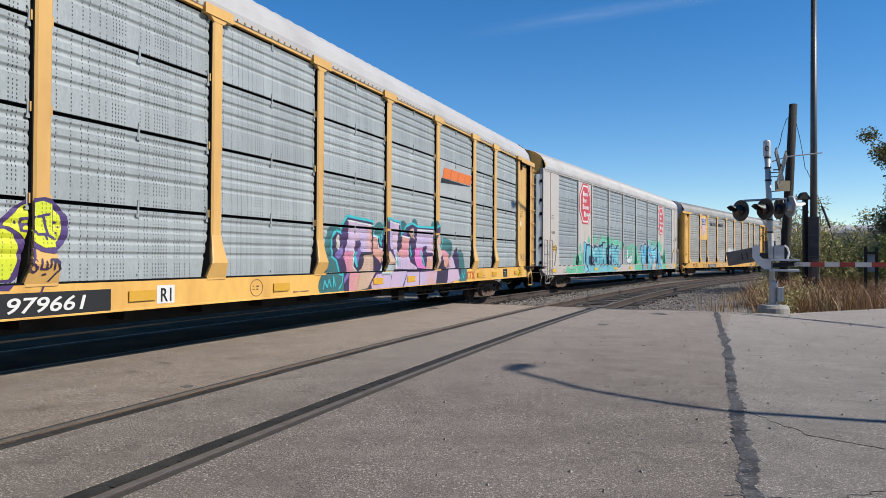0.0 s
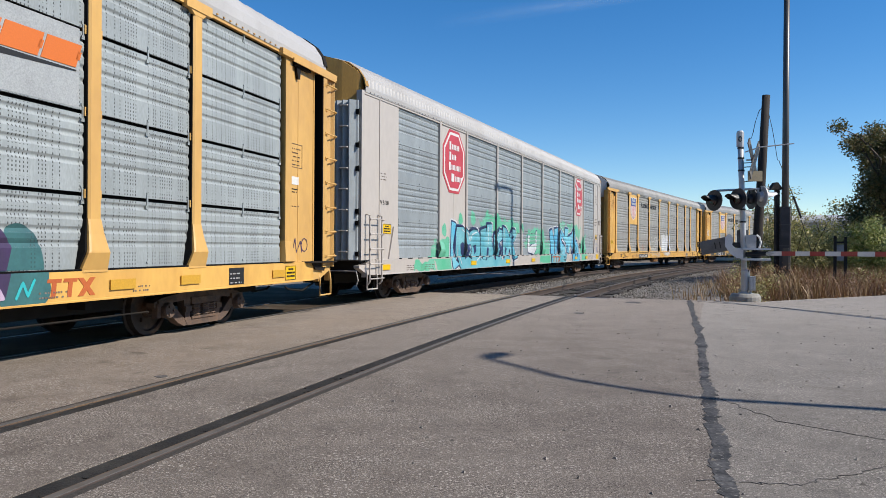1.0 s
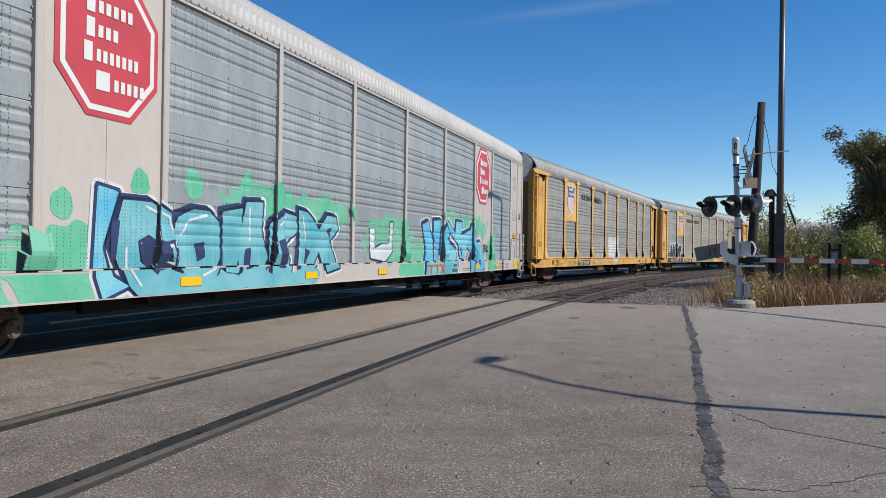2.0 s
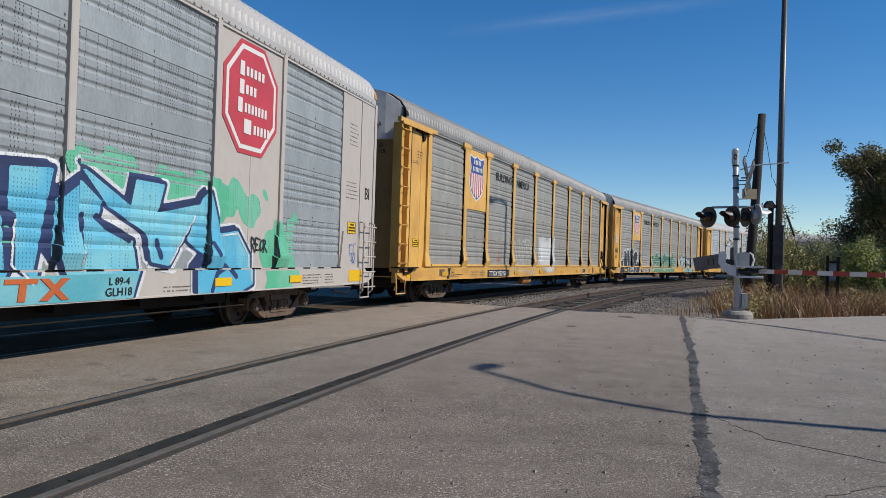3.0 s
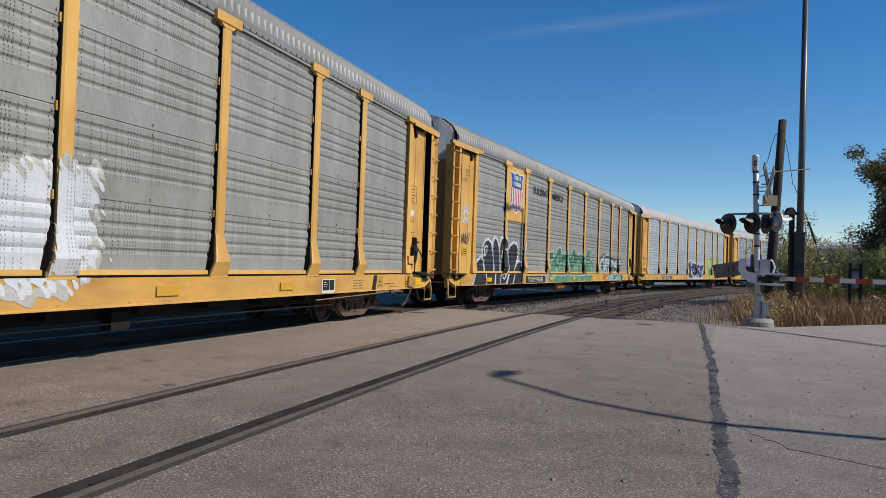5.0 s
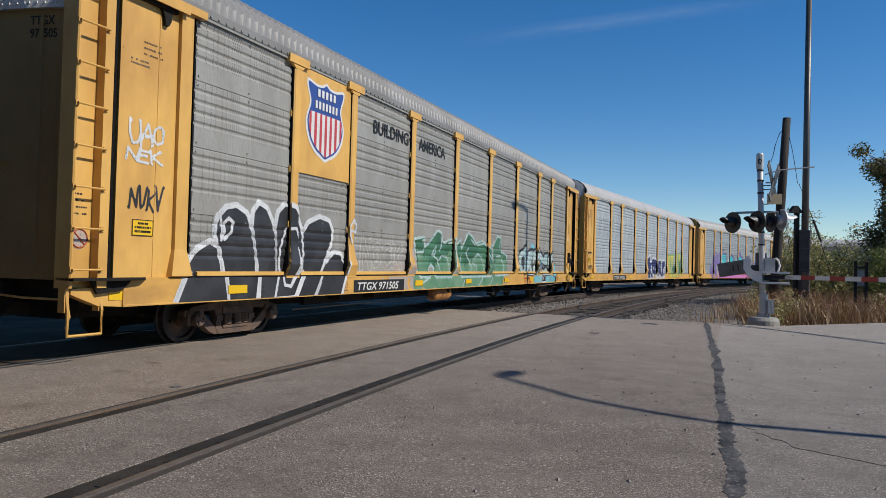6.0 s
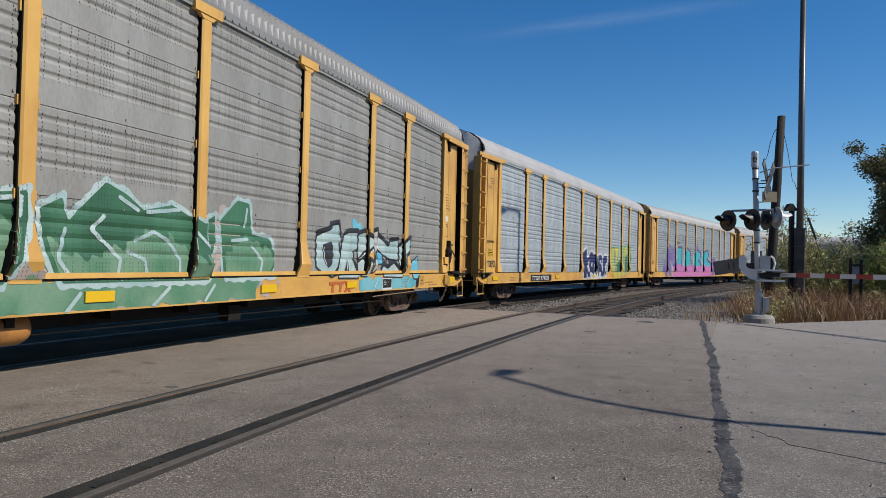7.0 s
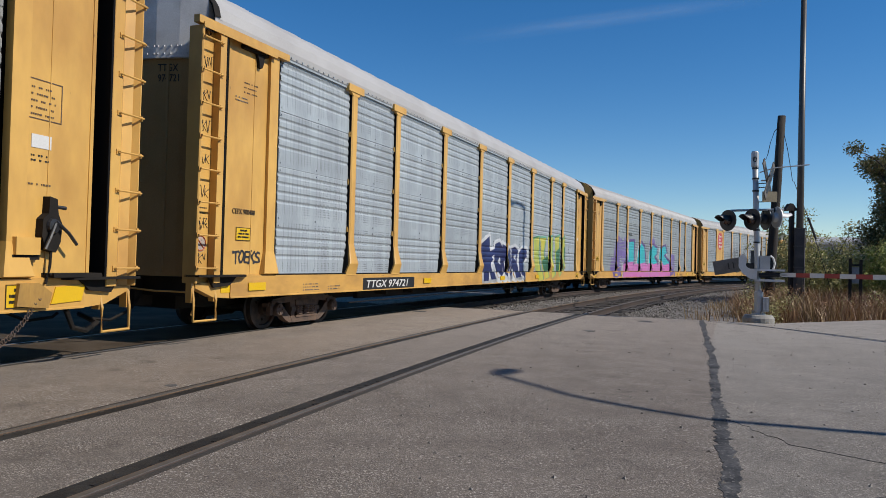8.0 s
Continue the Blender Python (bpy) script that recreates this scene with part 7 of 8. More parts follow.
    side_paint("tag_scrawl", d, lambda u, z, st=piece_strokes("nvkv", -12.0, -11.45, 1.80, 2.12, 6): near_strokes(u, z, st) - 0.015, (-12.2, -11.28, 1.7, 2.3), SP["black"], 0.006, 0.02)
    b = Builder()
    for k, u0 in enumerate((4.92, 5.22, 5.53)):
        if k < 2:
            b.prism([(u0, 0.80), (u0 + 0.27, 0.81), (u0 + 0.28, 0.87), (u0 + 0.01, 0.86)], "y", -1.560, -1.55)
            b.prism([(u0 + 0.08, 0.67), (u0 + 0.17, 0.67), (u0 + 0.19, 0.80), (u0 + 0.11, 0.80)], "y", -1.560, -1.55)
        else:
            b.prism([(u0 - 0.03, 0.87), (u0 + 0.07, 0.87), (u0 + 0.28, 0.66), (u0 + 0.18, 0.66)], "y", -1.560, -1.55)
            b.prism([(u0 - 0.03, 0.66), (u0 + 0.07, 0.66), (u0 + 0.28, 0.87), (u0 + 0.18, 0.87)], "y", -1.562, -1.55)
    put("owner_mark", b.mesh("owner_mark", SP["rust"]), d)
    # pale car with dark blue and yellow-green lettering
    e = cars[4]
    number_plate_text(e, -8.1, -5.7, "TTGX 974721")
    end_marks(e, 55)
    sill_marks(e, 8, (-11.7, -5.2, 0.5, 4.5), [(-10.2, 0.6, 3), (-9.4, 0.5, 2)])
    navy_forms = [
        [(-1.11, 1.79), (-0.39, 2.05), (-0.31, 1.6), (0.15, 1.7), (0.17, 1.49), (-0.23, 1.21), (0.12, 0.77), (-0.3, 0.76), (-0.52, 1.01), (-0.55, 0.73), (-0.99, 0.72)],
        [(0.14, 1.83), (0.57, 1.92), (0.92, 1.72), (0.92, 1.01), (0.65, 0.84), (0.32, 0.98), (0.08, 1.27), (0.17, 1.53)],
        [(0.85, 1.86), (1.2, 1.8), (1.34, 1.46), (1.28, 0.83), (0.98, 0.92)],
        [(1.32, 1.73), (1.68, 1.74), (1.78, 1.19), (1.64, 0.74), (1.38, 1.01)],
        [(1.8, 1.74), (2.16, 1.81), (2.55, 1.7), (2.39, 1.34), (2.75, 0.82), (2.18, 0.78), (1.84, 1.19)],
        [(2.62, 1.63), (3, 1.77), (3.54, 1.77), (3.57, 1.49), (3.11, 1.29), (3.15, 0.81), (2.74, 0.91)]]
    coat(e, navy_forms, "white", 0.004, 0.11, cell=0.04, shake=0.015, name="spray_edge")
    coat(e, [[(-1.1, 0.8), (3.3, 0.84), (3.0, 0.67), (-1.15, 0.65)]], "white", 0.004, cell=0.05, shake=0.05, name="spray_edge")
    coat(e, navy_forms, "blue", 0.008)
    coat(e, [
        [(0.4, 1.32), (0.66, 1.45), (0.68, 1.19)],
        [(2, 1.47), (2.24, 1.57), (2.26, 1.34)],
        [(-0.14, 1.44), (0.11, 1.52), (0.02, 1.35)],
        [(1.01, 1.33), (1.12, 1.33), (1.15, 1.01)]], "white", 0.011)
    gold_forms = [
        [(4.37, 2.13), (5.11, 2.24), (5.1, 1.52), (5.57, 0.69), (4.95, 0.65), (4.6, 1.21)],
        [(5.27, 2.21), (6.08, 2.24), (5.8, 1.63), (6.38, 0.78), (5.89, 0.7), (5.5, 1.42)],
        [(6.41, 2.29), (7.1, 2.32), (7.08, 1.55), (7.41, 0.86), (6.89, 0.73), (6.49, 1.43)],
        [(7.46, 2.29), (8.19, 2.41), (8.07, 1.68), (8.52, 0.99), (7.97, 0.77), (7.53, 1.56)],
        [(8.39, 2.28), (9.07, 2.4), (9.11, 1.93), (8.91, 0.99), (8.49, 1.23)]]
    coat(e, gold_forms, "leaf", 0.004, 0.05, (0.06, 0.03), 0.04, name="spray_edge")
    coat(e, gold_forms, "gold", 0.007, cell=0.035)
    coat(e, [
        [(5.59, 1.38), (6.39, 1.6), (6.52, 1.04), (5.87, 0.96)],
        [(7.69, 1.78), (8.33, 1.96), (8.23, 1.04), (7.77, 0.95)],
        [(8.82, 1.93), (9.2, 2.03), (9.18, 1.23), (8.88, 1.23)]], "green", 0.010, cell=0.035)
    side_paint("tag_scrawl", e, lambda u, z, st=piece_strokes("toeks", -12.0, -11.35, 1.15, 1.35, 3): near_strokes(u, z, st) - 0.016, (-12.15, -11.28, 1.0, 1.6), SP["black"], 0.006, 0.02)
    for k in range(8):
        st = piece_strokes(random.Random(k + 90).choice(("nvk", "vkv", "kvn", "ivk")), -12.76, -12.54, 1.14 + 0.46 * k, 1.36 + 0.46 * k, k * 7 + 1, 0.25)
        bb = Builder()
        for line in st:
            bb.tube([(u - 0.03, -1.478, z) for u, z in line], 0.0055, 4)
        put("tag_scrawl", bb.mesh("tag_scrawl", BLACK), e)
    for car, words in ((e, "TTGX\n974721"), (c, "TTGX\n922128"), (d, "TTGX\n971505")):
        me = text_mesh("lettering", words, BLACK, 0.11, 0.006, 0.0, 0.78)
        put("lettering", me, car, Matrix.Translation((-12.797, -0.70, 3.90)) @ Matrix.Rotation(radians(-90 + 13.7), 4, "Z"))
        stencil(car, -12.05, 3.6, 2, 0.3, 0.1, STENCIL_GREY, 1.494, 5)
    put("lettering", text_mesh("lettering", "CAR", BLACK, 0.10, 0.006, 0.0, 0.95), c, Matrix.Translation((-12.857, -0.72, 4.40)) @ Matrix.Rotation(radians(-90 + 14.5), 4, "Z"))
    put("dark_placard", Builder().box(-12.875, -12.82, -0.45, 0.15, 2.62, 2.74).mesh("dark_placard", BLACK), e)
    letters(e, "CEFX 900408", -12.05, 1.90, 0.085, BLACK, 1.494, 0.82)
    # far cars
    f = cars[5]
    tall_forms = [
        [(-6.23, 2.63), (-5.18, 2.67), (-5.2, 1.48), (-6.19, 0.68), (-7.51, 0.63), (-7.24, 1.36), (-6.25, 1.47)],
        [(-4.78, 0.61), (-4.18, 2.31), (-3.71, 2.66), (-2.91, 2.42), (-2.24, 0.66), (-3.29, 0.66), (-3.6, 1.33), (-3.92, 0.67)],
        [(-1.83, 0.66), (-1.69, 2.21), (-0.89, 2.62), (0.14, 2.44), (0.17, 2.08), (-0.54, 1.89), (0.36, 1.54), (0.29, 0.65)],
        [(0.89, 0.64), (0.84, 1.19), (2.05, 1.45), (0.79, 1.8), (1.03, 2.46), (2.42, 2.65), (2.94, 2.21), (2, 2.04), (3.66, 1.58), (3.74, 0.7)]]
    side_paint("spray_cloud", f, lambda u, z: blobs([(-8.6, 1.2, 0.9, 0.7), (-8.0, 2.2, 0.8, 0.6), (-7.2, 1.9, 0.6, 0.8), (4.6, 1.5, 0.8, 0.7), (4.2, 0.95, 0.9, 0.3), (-1.0, 2.75, 0.5, 0.3)])(u, z) + wobble(u, z, 0.7, 0.12), (-10, 6, 0.66, 3.2), SP["dusk"], 0.003, 0.07)
    coat(f, tall_forms, "white", 0.005, 0.14, cell=0.06, name="spray_edge")
    coat(f, tall_forms, "violet", 0.008, 0.10, (0.1, 0.05), 0.06, name="spray_outline")
    coat(f, tall_forms, "cyan", 0.011, cell=0.05)
    forms = [polygon(list(p)) for p in tall_forms]
    side_paint("spray_fill", f, lambda u, z: np.maximum(np.minimum.reduce([q(u, z) for q in forms]), z - 1.48 - 0.05 * np.sin(u * 2)), (-7.8, 4.0, 0.66, 1.7), SP["magenta"], 0.014, 0.05)
    coat(f, [[(-7.3, 1.35), (3.7, 1.5), (3.7, 0.68), (-7.5, 0.66)]], "magenta", 0.0095, cell=0.07, shake=0.05)
    end_marks(f, 61)
    sill_marks(f, 9, (-9, 6, 9), [(-8, 0.8, 3), (7, 0.6, 3)])
    plate(f, "small_mark", -6.3, -5.6, 3.0, 3.05, BLACK, 1.51)
    stencil(f, -6.3, 3.1, 1, 0.7, 0.3, BLACK, 1.51, 3)
    h = cars[6]
    put("emblem_panel", Builder().box(POSTS[0] + 0.08, POSTS[1] - 0.08, -1.515, -1.47, 0.99, 4.5).mesh("emblem_panel", YELLOW_PALE), h)
    octagon(h, -7.6)
    side_paint("faded_tag", h, lambda u, z, st=piece_strokes("nokse", -4.5, 3.5, 1.0, 3.4, 8): np.abs(near_strokes(u, z, st) - 0.1) - 0.04, (-5, 4, 0.99, 3.8), SP["black"], 0.004, 0.07)
    end_marks(h, 62)


dress_train()


# ---------------------------------------------------------------- crossing signal
def crossing_signal():
    """Mast with crossbuck, two pairs of flashing lights and the lowered gate. Local x: to the right as seen from the road, -y: to the eye."""
    at = pose(7.93, 17.52, 0, 0, 0, -24.2)
    sig = thing("crossing_signal", "aluminium railway crossing signal mast on a concrete base, gate lowered", "crossing signal", at)

    def lean(z):
        return -0.035 * z
    base = Builder().turned([(0.36, -0.1), (0.36, 0.10), (0.31, 0.17), (0.1, 0.18)], "z", 22)
    put("concrete_base", base.mesh("concrete_base", CONCRETE), sig, None, "round concrete footing")
    mast = put("mast", Builder().tube([(0, 0, 0.15), (lean(1), 0, 1), (lean(2.5), 0, 2.5), (lean(4.1), 0, 4.12)], 0.068, 14).mesh("mast", ALU, True), sig)
    put("mast_cap", Builder().turned([(0.085, 3.76), (0.088, 4.10), (0.06, 4.14), (0.01, 4.15)], "z", 12, (lean(4), 0, 0)).mesh("mast_cap", ALU), mast)
    put("cap_ring", Builder().tube([(lean(4) + 0.035 * math.cos(k), -0.095, 3.93 + 0.06 * math.sin(k)) for k in [i * 0.52 for i in range(13)]], 0.012, 5).mesh("cap_ring", DARK_PAINT), mast)
    put("sleeve", Builder().turned([(0.16, 0.17), (0.16, 0.2), (0.105, 0.22), (0.10, 0.72), (0.075, 0.76)], "z", 14).mesh("sleeve", ALU), sig)
    for k in range(4):
        a = k * 1.571 + 0.4
        put("anchor_bolt", Builder().turned([(0.022, 0.16), (0.022, 0.27), (0.012, 0.28)], "z", 6, (0.14 * math.cos(a), 0.14 * math.sin(a), 0)).mesh("anchor_bolt", BRIGHT_STEEL), sig)
    box = put("junction_box", Builder().box(0.09, 0.23, -0.14, 0.06, 0.26, 0.60).mesh("junction_box", ALU), sig, None, "small ribbed junction box")
    for k in range(4):
        put("box_rib", Builder().box(0.10 + 0.03 * k, 0.112 + 0.03 * k, -0.15, -0.139, 0.30, 0.56).mesh("box_rib", GATE_WHITE), box)
    put("conduit", Builder().tube([(0.06, -0.06, 0.7), (0.11, -0.07, 0.85), (0.13, -0.05, 1.0)], 0.02, 6).mesh("conduit", DARK_PAINT), sig)
    for z in (1.9, 2.2, 3.15, 3.45, 3.7):
        put("band_clamp", Builder().turned([(0.078, z), (0.078, z + 0.04)], "z", 12, (lean(z), 0, 0)).mesh("band_clamp", DARK_PAINT), mast)
    # crossbuck
    xb = put("crossbuck", Builder().tube([(0.0, -0.02, 3.42), (0.24, -0.02, 3.42)], 0.02, 6).mesh("crossbuck", ALU), sig, None, "white crossbuck seen nearly edge-on")
    face = Matrix.Translation((0.17, 0.0, 3.42)) @ Matrix.Rotation(radians(76), 4, "Z")
    for ang in (45, -45):
        board = put("board", Builder().box(-0.6, 0.6, -0.012, 0.012, -0.10, 0.10).mesh("board", material("weathered_board", (0.1152, 0.1044, 0.0936), 0.7, 0, (0.072, 0.0648, 0.0576), 4)), xb, face @ Matrix.Rotation(radians(ang), 4, "Y") @ Matrix.Translation((0, 0.02 if ang > 0 else -0.02, 0)))
        put("board_stripe", Builder().box(-0.45, 0.45, -0.016, 0.016, -0.075, 0.075).mesh("board_stripe", DARK_PAINT), board)
    put("cross_rod", Builder().tube([(-0.03, 0, 3.62), (0.3, -0.02, 3.72), (1.05, 0.02, 3.78)], 0.016, 6).mesh("cross_rod", ALU), sig)
    put("tracks_plate", Builder().box(-0.17, 0.17, -0.015, 0.015, -0.12, 0.13).mesh("tracks_plate", material("old_plate", (0.36, 0.288, 0.1728), 0.6, 0, (0.2592, 0.216, 0.144), 6)), sig,
        Matrix.Translation((0.20, -0.02, 3.02)) @ Matrix.Rotation(radians(20), 4, "Z"), "small faded number-of-tracks plate")
    for z in (2.9, 3.25, 3.35):
        put("plate_strut", Builder().tube([(lean(z), 0, z), (0.20, 0, z + 0.01)], 0.012, 5).mesh("plate_strut", DARK_PAINT), sig)
    # light arms and lamps
    put("lamp_arm", Builder().tube([(-0.66, -0.05, 2.69), (lean(2.7), 0, 2.71), (0.52, 0.05, 2.72)], 0.028, 8).mesh("lamp_arm", ALU), sig)
    def lamp(x, y, z, turn, dark):
        m = Matrix.Translation((x, y, z)) @ Matrix.Rotation(radians(turn), 4, "Z")
        head = put("flashing_light", Builder().turned([(0.05, 0.12), (0.11, 0.10), (0.13, 0.0), (0.13, -0.06)], "y", 18).mesh("light_housing", DARK_PAINT if dark else ALU), sig, m,
                   "unlit red flashing light with a round black backing")
        put("backing_disc", Builder().turned([(0.255, 0.01), (0.26, -0.0), (0.255, -0.02), (0.13, -0.025)], "y", 28).mesh("backing_disc", DARK_PAINT if dark else ALU), head)
        put("lens", Builder().turned([(0.11, -0.06), (0.09, -0.085), (0.01, -0.10)], "y", 18).mesh("lens", RED_LENS), head)
        b = Builder()
        rings = []
        for y0, cut in ((-0.03, 200), (-0.20, 170), (-0.34, 110)):
            rings.append([(0.135 * math.cos(radians(90 - cut / 2 + cut * k / 14)), y0, 0.135 * math.sin(radians(90 - cut / 2 + cut * k / 14)) - 0.02 * (y0 < -0.1)) for k in range(15)]
                         + [(0.125 * math.cos(radians(90 + cut / 2 - cut * k / 14)), y0, 0.125 * math.sin(radians(90 + cut / 2 - cut * k / 14)) - 0.02 * (y0 < -0.1)) for k in range(15)])
        b.loft(rings)
        put("visor", b.mesh("visor", DARK_PAINT if dark else ALU), head)
        put("hanger", Builder().tube([(0, 0.05, 0.1), (0, 0.05, 0.24)], 0.02, 6).mesh("hanger", DARK_PAINT), head)
    lamp(-0.72, -0.08, 2.45, -42, True)
    lamp(-0.17, -0.16, 2.47, -42, True)
    lamp(0.12, 0.12, 2.49, 118, True)
    lamp(0.36, 0.04, 2.53, 118, False)
    # gate mechanism
    mech = put("gate_mechanism", Builder().box(-0.20, 0.05, 0.06, 0.34, 1.22, 1.72).mesh("gate_mechanism", material("mechanism_grey", (0.1152, 0.1152, 0.1188), 0.5, 0.3, (0.0576, 0.0576, 0.0576), 6)), sig, None, "grey gate machine with clamps")
    for z in (1.30, 1.42, 1.54, 1.66):
        put("clamp", Builder().box(-0.10, -0.04, 0.0, 0.07, z, z + 0.05).mesh("clamp", BRIGHT_STEEL), mech)
    put("front_plate", Builder().box(0.01, 0.24, -0.06, 0.05, 1.28, 1.60).mesh("front_plate", ALU), sig)
    for y in (-0.20, 0.18):
        b = Builder()
        outer = [(-0.46, 1.54), (-0.40, 1.62), (-0.32, 1.60), (-0.28, 1.52), (-0.30, 1.36), (-0.22, 1.27), (-0.08, 1.24), (-0.08, 1.02), (-0.20, 1.04), (-0.36, 1.16), (-0.46, 1.32)]
        b.prism(outer, "y", y - 0.02, y + 0.02)
        put("side_arm", b.mesh("side_arm", GATE_WHITE), sig, None, "curved white gate support arm")
    put("curved_guard", Builder().tube([(0.30, -0.15, 1.27), (0.34, -0.15, 1.42), (0.30, -0.15, 1.55), (0.24, -0.15, 1.60)], 0.022, 8).mesh("curved_guard", GATE_WHITE), sig)
    for z, x0 in ((1.235, -0.28), (0.985, -0.10)):
        put("support_plate", Builder().box(x0, 0.56, -0.24, 0.22, z, z + 0.045).mesh("support_plate", GATE_WHITE), sig)
    put("gate_pivot", Builder().tube([(0.0, -0.1, 1.13), (0.50, -0.12, 1.15)], 0.06, 8).mesh("gate_pivot", DARK_PAINT), sig)
    put("end_bracket", Builder().box(-0.10, -0.05, -0.24, 0.2, 0.985, 1.28).mesh("end_bracket", GATE_WHITE), sig)
    cw = put("counterweight", Builder().box(-0.34, 0.34, -0.06, 0.06, -0.17, 0.17).mesh("counterweight", material("weight_grey", (0.1584, 0.1584, 0.1584), 0.6, 0.2, (0.1008, 0.1008, 0.1008), 4)), sig,
             Matrix.Translation((-0.70, 0.0, 1.33)) @ Matrix.Rotation(radians(-11), 4, "Y") @ Matrix.Rotation(radians(-18), 4, "Z"), "stack of grey steel counterweight plates")
    for k in range(2):
        put("weight_slot", Builder().box(0.02 + 0.12 * k, 0.045 + 0.12 * k, -0.066, -0.055, -0.08, 0.08).mesh("weight_slot", DARK_PAINT), cw)
    put("weight_arm", Builder().box(-0.42, -0.02, 0.0, 0.06, 1.30, 1.42).mesh("weight_arm", DARK_PAINT), sig)
    # the lowered arm, in alternating sections
    arm = put("gate_arm", Builder().tube([(0.45, -0.12, 1.15), (0.75, -0.40, 1.16)], 0.045, 8).mesh("gate_arm", ALU), sig, None, "lowered gate arm in red and white reflective sections")
    ux, uy = 0.67, -0.742
    for k in range(15):
        l0 = 0.10 + 0.406 * k
        hgt = 0.050
        b = Builder()
        rings = []
        for l in (l0, l0 + 0.404):
            c = (0.45 + ux * l, -0.12 + uy * l, 1.155 + 0.006 * l)
            rings.append([(c[0] + uy * w, c[1] - ux * w, c[2] + h) for w, h in ((-0.02, -hgt), (0.02, -hgt), (0.02, hgt), (-0.02, hgt))])
        b.loft(rings)
        put("arm_section", b.mesh("arm_section", RED if k % 2 else GATE_WHITE), arm)


def gate_rest():
    g = thing("sign_stand", "small dark wooden two-post stand with a weathered white board", "sign stand", pose(13.6, 23.2, -0.2, 0, 0, -28))
    for x in (-0.14, 0.16):
        put("post", Builder().prism([(-0.045, -0.045), (0.045, -0.045), (0.05, 0.05), (-0.045, 0.045)], "z", 0, 1.90 - 0.03 * (x > 0)).mesh("post", DARK_WOOD), g, pose(x, 0, 0))
    put("rail", Builder().box(-0.10, 0.12, -0.03, 0.03, 1.66, 1.72).mesh("rail", DARK_WOOD), g)
    put("board", Builder().box(-0.09, 0.11, -0.055, -0.03, 1.10, 1.62).mesh("board", material("grey_board", (0.288, 0.288, 0.2808), 0.8, 0, (0.18, 0.18, 0.18), 5)), g)


def street_lamp(x, y, top, arm, rise, turn, label, sleeve=True):
    """Steel pole with a bracket arm and a cobra-head light; turn: where the arm points, clockwise from +y."""
    lampost = thing("street_lamp", label, "street lamp", pose(x, y, -0.2, 0, 0, -turn))
    put("pole", Builder().tube([(0, 0, 0), (0, 0, top * 0.5), (0, 0, top + 0.2 - rise)], 0.115 if sleeve else 0.085, 14, 0.08 if sleeve else 0.06).mesh("pole", GALV, True), lampost)
    if sleeve:
        put("base_sleeve", Builder().prism([(-0.155, -0.13), (-0.13, -0.155), (0.13, -0.155), (0.155, -0.13), (0.155, 0.13), (0.13, 0.155), (-0.13, 0.155), (-0.155, 0.13)], "z", 0, 2.75).mesh("base_sleeve", material("dark_sleeve", (0.0504, 0.0432, 0.0396), 0.7, 0.1, (0.0864, 0.072, 0.0648), 3)), lampost, None, "dark lower sleeve of the pole")
        put("sleeve_cover", Builder().box(-0.02, 0.15, -0.175, -0.15, 0.1, 1.5).mesh("sleeve_cover", GALV), lampost, pose(0, 0, 0, 0, 0, 165))
        for z in (1.55, 2.2, 2.74):
            put("band", Builder().prism([(-0.165, -0.165), (0.165, -0.165), (0.165, 0.165), (-0.165, 0.165)], "z", z, z + 0.03).mesh("band", GALV), lampost)
    z0 = top + 0.2 - rise
    pts = [(0, 0, z0 - 0.3)] + [(0, arm * q, z0 + rise * h) for q, h in ((0, 0), (0.04, 0.10), (0.11, 0.22), (0.22, 0.37), (0.38, 0.56), (0.62, 0.73), (0.84, 0.90), (1, 1))] if rise > 0.5 else [(0, 0, z0 - 0.05), (0, arm * 0.3, z0 + 0.02), (0, arm * 0.7, z0 + 0.03), (0, arm, z0)]
    put("arm", Builder().tube(pts, 0.055, 10, 0.04 if rise > 0.5 else 0.045).mesh("arm", GALV, True), lampost)
    e = Vector(pts[-1])
    b = Builder()
    rings = []
    for d, w, h in ((-0.12, 0.05, 0.04), (0.0, 0.085, 0.06), (0.16, 0.125, 0.08), (0.32, 0.13, 0.08), (0.44, 0.09, 0.055), (0.48, 0.03, 0.03)):
        rings.append([(w * math.cos(k * math.pi / 5), e.y + d, e.z - 0.03 + h * math.sin(k * math.pi / 5)) for k in range(10)])
    b.loft(rings)
    put("lamp_head", b.mesh("lamp_head", GALV), lampost)
    if not sleeve:
        put("footing", Builder().turned([(0.35, 0.0), (0.35, 0.28), (0.3, 0.3), (0.1, 0.31)], "z", 14).mesh("footing", CONCRETE), lampost)


